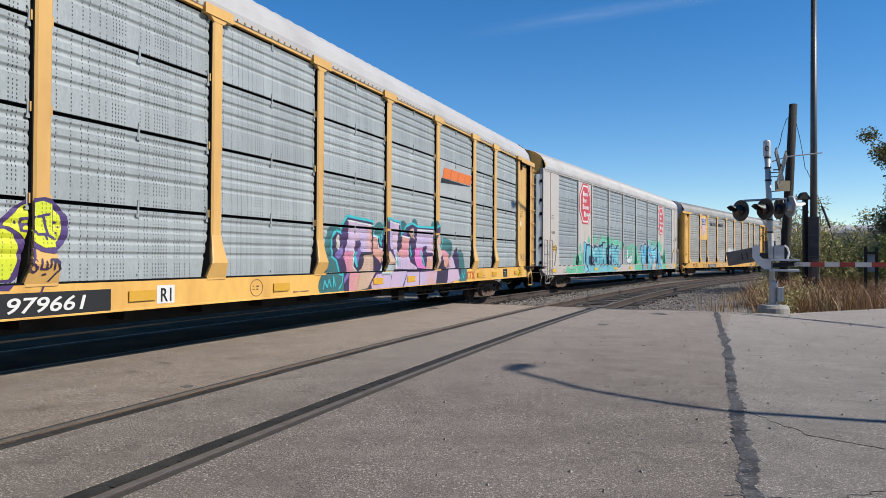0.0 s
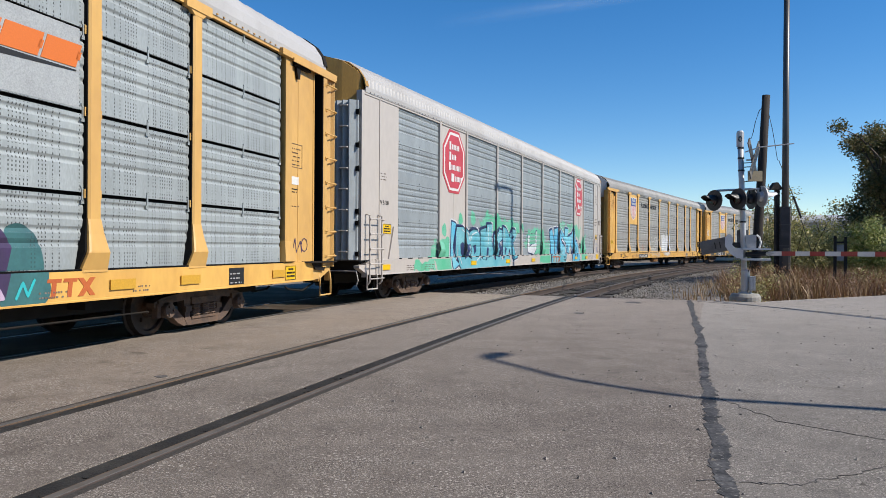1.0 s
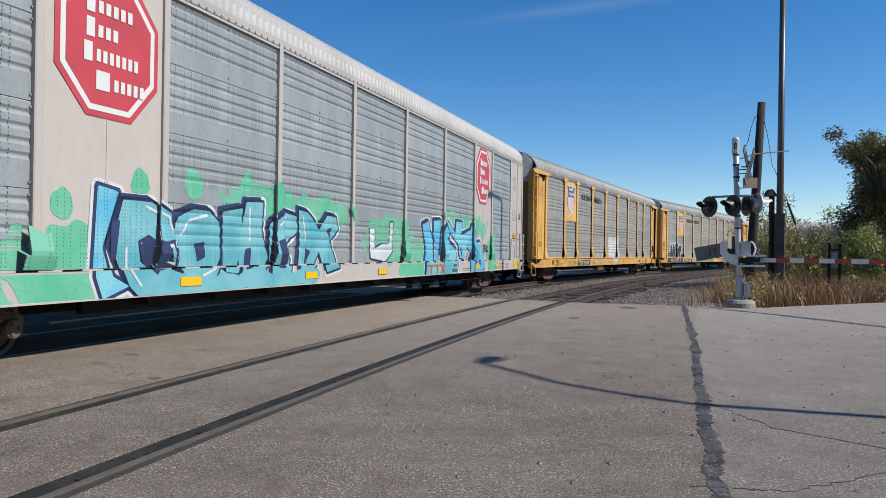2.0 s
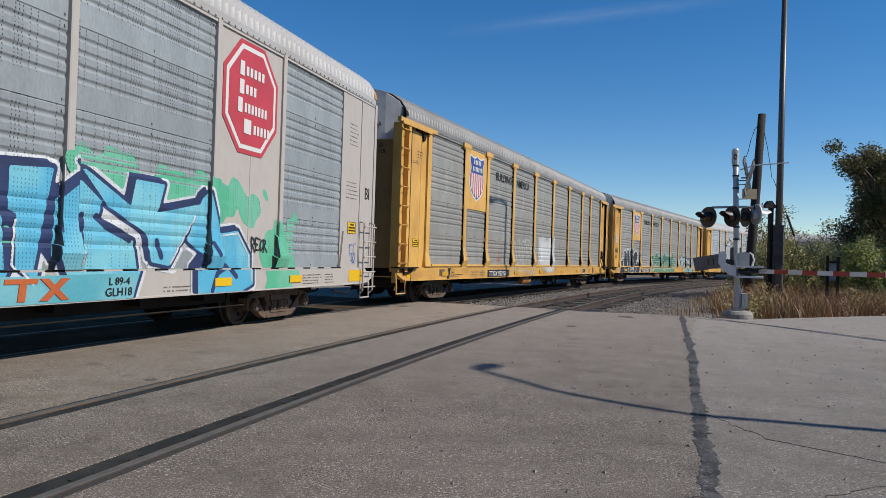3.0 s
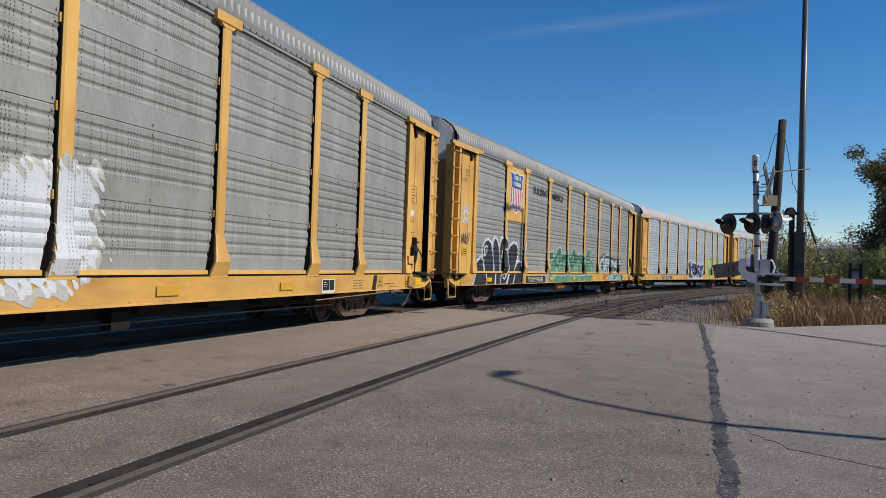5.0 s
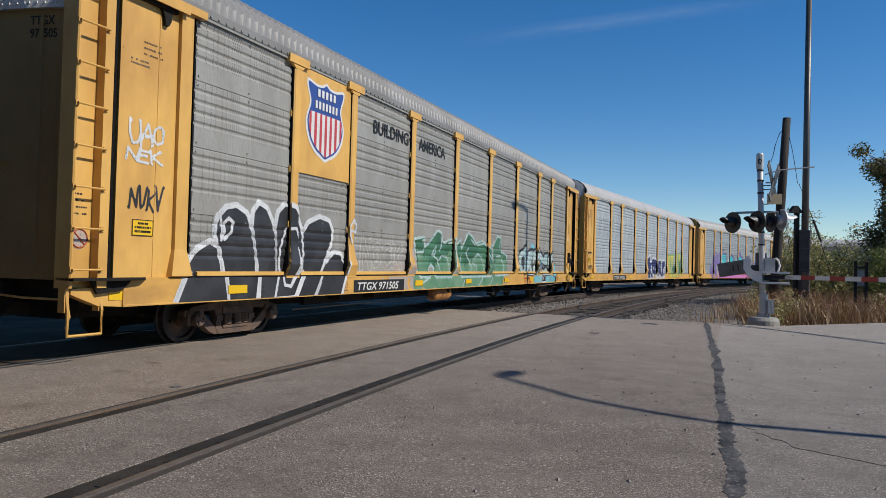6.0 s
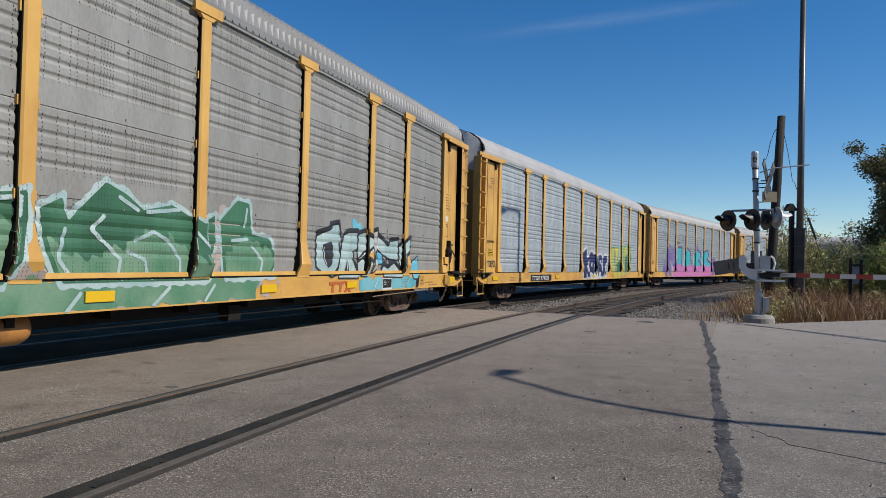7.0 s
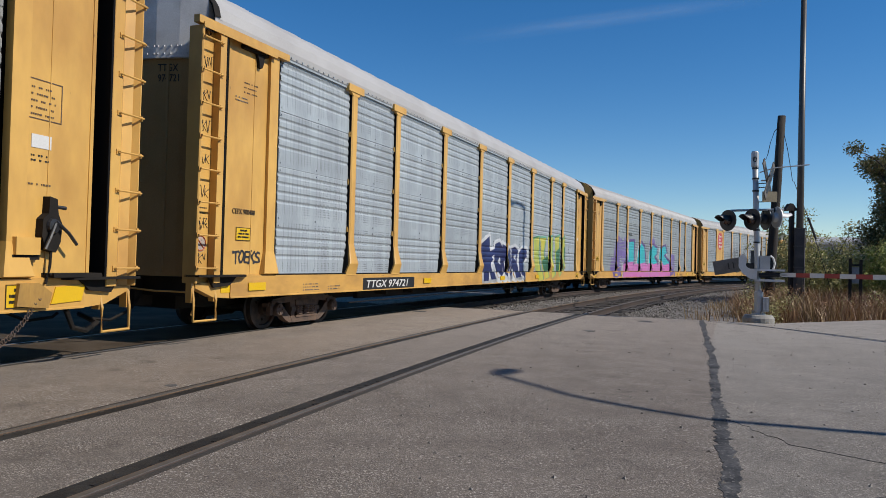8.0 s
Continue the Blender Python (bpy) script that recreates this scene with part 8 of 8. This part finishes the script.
def utility_pole():
    p = thing("utility_pole", "dark weathered wooden utility pole with dangling wires", "utility pole", pose(12.95, 27.1, -0.2))
    put("shaft", Builder().tube([(-0.32, 0, 0), (-0.22, 0, 2.0), (-0.08, 0, 4.5), (0.06, 0, 7.25)], 0.19, 12, 0.14).mesh("shaft", DARK_WOOD, True), p)
    put("loose_wire", Builder().tube([(-0.08, -0.05, 6.8), (-0.25, -0.1, 6.65), (-0.40, -0.1, 6.2), (-0.48, -0.1, 5.8), (-0.55, -0.1, 5.6), (-0.66, -0.1, 5.58)], 0.014, 4).mesh("loose_wire", DARK_PAINT), p)
    put("loose_wire", Builder().tube([(0.10, -0.1, 6.6), (0.25, -0.1, 6.0), (0.38, -0.1, 5.3), (0.46, -0.1, 4.8)], 0.012, 4).mesh("loose_wire", DARK_PAINT), p)
    put("tar_band", Builder().tube([(-0.25, -0.0, 1.55), (-0.245, 0, 1.75)], 0.2, 12).mesh("tar_band", DARK_PAINT), p)
    q = thing("capped_post", "slim dark wooden post with a small peaked cap", "post", pose(11.06, 22.28, -0.2))
    put("shaft", Builder().box(-0.06, 0.06, -0.06, 0.06, 0, 3.36).mesh("shaft", DARK_WOOD), q)
    put("cap", Builder().prism([(-0.26, 3.30), (0.10, 3.30), (0.10, 3.36), (-0.02, 3.52), (-0.10, 3.52)], "y", -0.12, 0.12).mesh("cap", DARK_WOOD), q)
    g = thing("guy_wire", "thin guy wire with a dark marker sleeve", "wire", pose(13.0, 27.1, 0))
    put("wire", Builder().tube([(0.46, -0.1, 4.6), (1.1, -0.15, 3.0), (2.0, -0.2, 0.2)], 0.012, 4).mesh("wire", DARK_PAINT), g)
    put("marker", Builder().tube([(1.0, -0.15, 3.25), (1.3, -0.16, 2.45)], 0.04, 6).mesh("marker", DARK_PAINT), g)


# ---------------------------------------------------------------- plants
def leaf_material(name, a, b, c):
    m = bpy.data.materials.new(name)
    m.use_nodes = True
    nt = m.node_tree
    bs = nt.nodes["Principled BSDF"]
    bs.inputs["Roughness"].default_value = 0.55
    geo = nt.nodes.new("ShaderNodeNewGeometry")
    ramp = nt.nodes.new("ShaderNodeValToRGB")
    ramp.color_ramp.elements[0].color, ramp.color_ramp.elements[1].color = (*a, 1), (*c, 1)
    el = ramp.color_ramp.elements.new(0.55)
    el.color = (*b, 1)
    nt.links.new(geo.outputs["Random Per Island"], ramp.inputs[0])
    nt.links.new(ramp.outputs[0], bs.inputs["Base Color"])
    tr = nt.nodes.new("ShaderNodeBsdfTranslucent")
    nt.links.new(ramp.outputs[0], tr.inputs[0])
    mix = nt.nodes.new("ShaderNodeMixShader")
    mix.inputs[0].default_value = 0.25
    nt.links.new(bs.outputs[0], mix.inputs[1])
    nt.links.new(tr.outputs[0], mix.inputs[2])
    nt.links.new(mix.outputs[0], nt.nodes["Material Output"].inputs[0])
    return m


LEAF_DARK = leaf_material("leaves_dark", (0.055, 0.065, 0.022), (0.13, 0.13, 0.045), (0.26, 0.17, 0.075))
LEAF_YELLOW = leaf_material("leaves_yellow_green", (0.16, 0.16, 0.055), (0.33, 0.31, 0.11), (0.5, 0.42, 0.19))
LEAF_GREEN = leaf_material("leaves_green", (0.10, 0.14, 0.035), (0.22, 0.26, 0.065), (0.36, 0.34, 0.12))
GRASS = leaf_material("dry_grass_blades", (0.13, 0.075, 0.036), (0.25, 0.155, 0.07), (0.40, 0.29, 0.15))
GRASS_RED = leaf_material("red_brown_weeds", (0.10, 0.046, 0.024), (0.20, 0.10, 0.048), (0.30, 0.175, 0.085))
BARK = material("bark", (0.0648, 0.0504, 0.0396), 0.9, 0, (0.036, 0.0288, 0.023), 6, grain_amount=0.3, bump=0.01)


def leaves(name, parent, clumps, count, size, mat, seed, label=""):
    """Many small folded leaves round clump centres (x, y, z, rx, ry, rz)."""
    rnd = random.Random(seed)
    weights = [c[3] * c[4] * c[5] for c in clumps]
    verts, faces = [], []
    for _ in range(count):
        c = rnd.choices(clumps, weights)[0]
        while True:
            p = Vector((rnd.gauss(0, 0.5), rnd.gauss(0, 0.5), rnd.gauss(0, 0.5)))
            if p.length < 1.15:
                break
        x, y, z = c[0] + p.x * c[3], c[1] + p.y * c[4], c[2] + p.z * c[5]
        if z < -0.1:
            continue
        a = Vector((rnd.uniform(-1, 1), rnd.uniform(-1, 1), rnd.uniform(-0.8, 0.5))).normalized()
        b = a.cross(Vector((rnd.uniform(-1, 1), rnd.uniform(-1, 1), rnd.uniform(-1, 1)))).normalized()
        s = size * rnd.uniform(0.6, 1.4)
        o = Vector((x, y, z))
        n = len(verts)
        verts += [o, o + a * s * 0.5 + b * s * 0.28, o + a * s, o + a * s * 0.5 - b * s * 0.28]
        faces += [(n, n + 1, n + 2), (n, n + 2, n + 3)]
    return put(name, raw_mesh(name, [tuple(v) for v in verts], faces, mat), parent, None, label)


def limb(b, start, way, length, r, depth, rnd, tips):
    p, d = Vector(start), Vector(way).normalized()
    path = [p.copy()]
    for k in range(4):
        d = (d + Vector((rnd.uniform(-0.25, 0.25), rnd.uniform(-0.25, 0.25), rnd.uniform(-0.1, 0.2)))).normalized()
        p = p + d * length / 4
        path.append(p.copy())
    b.tube(path, r, 6 if depth > 1 else 4, r * 0.55)
    if depth == 0:
        tips.append(p)
        return
    for k in range(3):
        side = Vector((rnd.uniform(-1, 1), rnd.uniform(-1, 1), rnd.uniform(-0.1, 0.7)))
        limb(b, path[2 + (k % 3)], d * 0.7 + side * 0.8, length * rnd.uniform(0.4, 0.6), r * 0.5, depth - 1, rnd, tips)


def tree(x, y, height, spread, mat, seed, count, size, label, bare=0.0, low=0.15):
    t = thing("tree", label, "tree", pose(x, y, -0.2))
    rnd = random.Random(seed)
    b, tips = Builder(), []
    trunk_top = height * 0.35
    b.tube([(0, 0, 0), (0.05, 0.02, trunk_top * 0.5), (rnd.uniform(-0.2, 0.2), 0, trunk_top)], 0.05 * height * 0.35 + 0.05, 9, 0.05 * height * 0.25)
    for k in range(6):
        a = k * 1.05 + rnd.uniform(-0.4, 0.4)
        limb(b, (0, 0, trunk_top * rnd.uniform(0.35, 1.0)), (math.cos(a) * spread, math.sin(a) * spread, height * 0.5), height * rnd.uniform(0.28, 0.42), 0.02 * height * 0.5, 2, rnd, tips)
    put("trunk", b.mesh("trunk", BARK), t)
    clumps = []
    for p in tips:
        if rnd.random() > bare:
            r = rnd.uniform(0.35, 0.8) * spread * 0.28
            clumps.append((p.x, p.y, p.z, r * 1.3, r * 1.3, r))
    for k in range(16):
        a, rr, zz = rnd.uniform(0, 6.28), spread * rnd.uniform(0.2, 0.75), height * rnd.uniform(low, 0.65)
        r = spread * rnd.uniform(0.15, 0.32)
        clumps.append((rr * math.cos(a), rr * math.sin(a), zz, r, r, r * 0.8))
    leaves("crown", t, clumps, count, size, mat, seed + 1)
    return t


def bush(x, y, height, spread, mat, seed, count, size, label):
    t = thing("bush", label, "bush", pose(x, y, -0.2))
    rnd = random.Random(seed)
    b = Builder()
    clumps = []
    for k in range(14):
        a = rnd.uniform(0, 6.28)
        r = spread * rnd.uniform(0.1, 0.9)
        h = height * rnd.uniform(0.45, 1.0) * (1 - 0.35 * r / spread)
        p = (r * math.cos(a), r * math.sin(a), h)
        b.tube([(p[0] * 0.2, p[1] * 0.2, 0), (p[0] * 0.6, p[1] * 0.6, h * 0.5), p], 0.03, 5, 0.006)
        for f in (0.25, 0.5, 0.75, 1.0):
            q = rnd.uniform(0.16, 0.3) * spread * (1.2 - 0.5 * f)
            clumps.append((p[0] * (0.3 + 0.7 * f), p[1] * (0.3 + 0.7 * f), h * f, q, q, q * 0.9))
    put("stems", b.mesh("stems", BARK), t)
    leaves("foliage", t, clumps, count, size, mat, seed + 1)


def grass(name, spots, mat, seed, label):
    """Blades in tufts; spots of (x, y, spread, count, height)."""
    rnd = random.Random(seed)
    verts, faces = [], []
    for x, y, sp, cnt, h in spots:
        for _ in range(cnt):
            px, py = x + rnd.gauss(0, sp), y + rnd.gauss(0, sp)
            hh = h * rnd.uniform(0.45, 1.25)
            a = rnd.uniform(0, 6.28)
            dx, dy = math.cos(a), math.sin(a)
            bend = hh * rnd.uniform(0.05, 0.95)
            w = rnd.uniform(0.006, 0.014)
            n = len(verts)
            z = -0.24
            verts += [(px - dy * w, py + dx * w, z), (px + dy * w, py - dx * w, z),
                      (px + dx * bend * 0.35 + dy * w * 0.8, py + dy * bend * 0.35 - dx * w * 0.8, z + hh * 0.6), (px + dx * bend * 0.35 - dy * w * 0.8, py + dy * bend * 0.35 + dx * w * 0.8, z + hh * 0.6),
                      (px + dx * bend, py + dy * bend, z + hh)]
            faces += [(n, n + 1, n + 2, n + 3), (n + 3, n + 2, n + 4)]
    tagged(put(name, raw_mesh(name, verts, faces, mat)), label, "grass", kind="stuff")


def plants():
    rnd = random.Random(21)
    spots, red = [], []
    for _ in range(330):
        s, la = rnd.uniform(9.2, 24), rnd.uniform(8.4, 16.5)
        edge = 7.4 + max(0, la - 9.2) * 1.4
        if s < edge + 0.25 or (la < 9.3 and s < 8.3):
            continue
        x, y = arc(s, la)
        (red if rnd.random() < 0.5 else spots).append((x, y, 0.25, 60, rnd.uniform(0.35, 0.95)))
    for _ in range(60):
        s, la = rnd.uniform(8.0, 30), rnd.uniform(7.6, 9.4)
        x, y = arc(s, la)
        spots.append((x, y, 0.2, 25, rnd.uniform(0.2, 0.55)))
    grass("dry_grass", spots, GRASS, 5, "tall dry tan grass beside the crossing")
    grass("brown_weeds", red, GRASS_RED, 6, "dead red-brown weeds among the dry grass")
    clumps = []
    for _ in range(130):
        s, la = rnd.uniform(8.8, 24), rnd.uniform(8.6, 16.5)
        if s < 7.9 + max(0, la - 9.2) * 1.4:
            continue
        x, y = arc(s, la)
        q = rnd.uniform(0.15, 0.4)
        clumps.append((x, y, rnd.uniform(0.0, 0.55), q, q, q))
    for k, m in enumerate((GRASS_RED, LEAF_YELLOW)):
        tagged(leaves("weeds", None, clumps[k::2], 7000, 0.06, m, 70 + k, "leafy brown and green weeds in the dry grass"), category="weeds", kind="stuff")
    verts, faces = [], []
    for _ in range(2200):
        la = rnd.uniform(8.6, 16)
        s = 7.3 + max(0, la - 9.2) * 1.4 + rnd.gauss(0.35, 0.3)
        x, y = arc(s, la)
        r, a = rnd.uniform(0.02, 0.05), rnd.uniform(0, 6.28)
        n, z = len(verts), -0.19 + rnd.uniform(0, 0.03) + (0.2 if s < 7 + max(0, la - 9.2) * 1.4 else 0)
        verts += [(x + r * math.cos(a), y + r * math.sin(a), z), (x - r * math.sin(a), y + r * math.cos(a), z + 0.02), (x - r * math.cos(a), y - r * math.sin(a), z), (x + r * math.sin(a), y - r * math.cos(a), z + 0.01)]
        faces.append((n, n + 1, n + 2, n + 3))
    tagged(put("fallen_leaves", raw_mesh("fallen_leaves", verts, faces, GRASS)), "dry fallen leaves along the pavement edge", "leaves", kind="stuff")
    verts, faces = [], []
    for _ in range(420):
        la, s = rnd.uniform(5.2, 13), rnd.uniform(-9, 6.8)
        x, y = arc(s, la)
        r, a = rnd.uniform(0.006, 0.022), rnd.uniform(0, 6.28)
        n = len(verts)
        verts += [(x + r * math.cos(a + k * 2.094), y + r * math.sin(a + k * 2.094), 0.001) for k in range(3)] + [(x, y, 0.004 + r * 0.6)]
        faces += [(n, n + 1, n + 3), (n + 1, n + 2, n + 3), (n + 2, n, n + 3)]
    tagged(put("grit", raw_mesh("grit", verts, faces, STONE)), "loose grit and leaf bits on the pavement", "grit", kind="stuff")
    bush(15.0, 29.5, 4.7, 2.5, LEAF_YELLOW, 31, 12000, 0.09, "yellow-green shrub with thin upright stems")
    bush(17.8, 30.2, 4.4, 2.5, LEAF_YELLOW, 32, 12000, 0.09, "yellow-green shrub beside the wooden pole")
    bush(16.6, 33.0, 4.6, 2.4, LEAF_YELLOW, 33, 9000, 0.11, "sparse yellowing shrub behind the crossing signal")
    bush(17.4, 26.2, 3.1, 1.8, LEAF_GREEN, 34, 16000, 0.09, "fresh green shrub under the dark tree")
    bush(18.2, 27.5, 3.2, 2.2, LEAF_GREEN, 35, 11000, 0.13, "dense green shrub at the edge of the brush")
    tree(20.5, 30.6, 8.6, 3.4, LEAF_DARK, 41, 62000, 0.11, "dark green tree with some bare twigs", 0.45, 0.2)
    tree(23.5, 33.0, 8.0, 3.6, LEAF_DARK, 43, 8000, 0.18, "dark green tree in the brush")
    for k, (x, y, h) in enumerate(((24, 46, 3.4), (28, 48, 3.6), (32, 50, 3.9), (36, 47, 4.0), (40, 52, 4.2))):
        bush(x, y, h, 3.2, LEAF_YELLOW if k % 2 else LEAF_GREEN, 50 + k, 6000, 0.22, "far hedge shrub turning yellow")


def far_building():
    h = thing("white_building", "low white building far behind the brush", "building", pose(52, 88, -0.2, 0, 0, -30))
    put("wall", Builder().box(-22, 22, -6, 6, 0, 4.6).mesh("wall", WHITE_WALL), h)
    put("roof", Builder().prism([(-6.4, 4.6), (6.4, 4.6), (6.2, 4.9), (0, 5.7), (-6.2, 4.9)], "x", -22.4, 22.4).mesh("roof", ROOF_WHITE), h)
    for k in range(7):
        w = put("window", Builder().box(-18 + 6 * k - 0.9, -18 + 6 * k + 0.9, -6.05, -5.95, 1.4, 2.9).mesh("window", GAP_BLACK), h)
        put("sill", Builder().box(-18 + 6 * k - 1.0, -18 + 6 * k + 1.0, -6.15, -6.0, 1.3, 1.4).mesh("sill", CONCRETE), w)


def thin_cloud():
    """A faint streak of high cloud, far above everything."""
    m = bpy.data.materials.new("thin_cloud")
    m.use_nodes = True
    nt = m.node_tree
    bs = nt.nodes["Principled BSDF"]
    bs.inputs["Base Color"].default_value = (0.8, 0.8, 0.8, 1)
    bs.inputs["Roughness"].default_value = 1.0
    tc = nt.nodes.new("ShaderNodeTexCoord")
    sp = nt.nodes.new("ShaderNodeSeparateXYZ")
    nt.links.new(tc.outputs["Generated"], sp.inputs[0])
    across = math_node(nt, "SUBTRACT", 1.0, math_node(nt, "ABSOLUTE", math_node(nt, "MULTIPLY_ADD", sp.outputs[1], 2.0, -1.0)))
    along = math_node(nt, "SUBTRACT", 1.0, math_node(nt, "ABSOLUTE", math_node(nt, "MULTIPLY_ADD", sp.outputs[0], 2.0, -1.0)))
    n = nt.nodes.new("ShaderNodeTexNoise")
    n.inputs["Scale"].default_value, n.inputs["Detail"].default_value = 5, 6
    mp = nt.nodes.new("ShaderNodeMapping")
    mp.inputs["Scale"].default_value = (3, 1, 1)
    nt.links.new(tc.outputs["Generated"], mp.inputs[0])
    nt.links.new(mp.outputs[0], n.inputs["Vector"])
    a = math_node(nt, "MULTIPLY", math_node(nt, "MULTIPLY", across, along), math_node(nt, "MULTIPLY", n.outputs[0], 0.2))
    thin = nt.nodes.new("ShaderNodeBsdfDiffuse")
    thin.inputs[0].default_value = (0.85, 0.85, 0.85, 1)
    clear_air = nt.nodes.new("ShaderNodeBsdfTransparent")
    mix = nt.nodes.new("ShaderNodeMixShader")
    nt.links.new(a, mix.inputs[0])
    nt.links.new(clear_air.outputs[0], mix.inputs[1])
    nt.links.new(thin.outputs[0], mix.inputs[2])
    nt.links.new(mix.outputs[0], nt.nodes["Material Output"].inputs[0])
    b = Builder()
    for i in range(24):
        x0, x1 = -600 + 50 * i, -550 + 50 * i
        b.quad((x0, -45, 0), (x1, -45, 0), (x1, 45, 0), (x0, 45, 0))
    ob = put("thin_cloud", raw_mesh("thin_cloud", b.v, b.f, m), None, pose(620, 2600, 890, 62, -5, -14))
    tagged(ob, "faint streak of high thin cloud", "cloud", kind="structure")


# Out-of-view wall, added only to cut the sky's fill light on the train
tagged(put("wall_south", Builder().box(-45, 40, -24.4, -24.0, -0.2, 8.5).mesh("wall_south", material("blocker_brown", (0.20, 0.11, 0.075), 0.9, 0, (0.13, 0.075, 0.055), 0.8, 6, grain_scale=12, grain_amount=0.2))), "unseen brown wall added behind the camera to block skylight", "wall", kind="structure")
crossing_signal()
gate_rest()
thin_cloud()
street_lamp(11.28, 22.2, 10.4, 1.35, 0.0, 205, "tall galvanised street lamp with a dark lower sleeve")
street_lamp(10.5, 3.44, 9.2, 1.65, 2.1, 25, "curved galvanised street lamp on a concrete footing", sleeve=False)
utility_pole()
plants()
far_building()


# ---------------------------------------------------------------- what moves
SPEED, GAIN = 12.358, 0.0125


def travelled(t):
    return SPEED * t + GAIN * t * t / 2


def car_pose(s):
    a, b = Vector(arc(s - 9.41)), Vector(arc(s + 9.41))
    m, d = (a + b) / 2, b - a
    return pose(m.x, m.y, 0, 0, 0, math.degrees(math.atan2(d.y, d.x)))


def motions():
    for car, i, wheelsets in TRAIN:
        walk(car, [(k * 0.2, car_pose(i * CAR_PITCH - travelled(k * 0.2))) for k in range(41)])
        for ws, a in wheelsets:
            rows = []
            for k in range(241):
                t = k / FPS
                rows.append((t, pose(a, 0, 0.376) @ Matrix.Rotation(-travelled(t) / 0.376, 4, "Y")))
            walk(ws, rows)


motions()
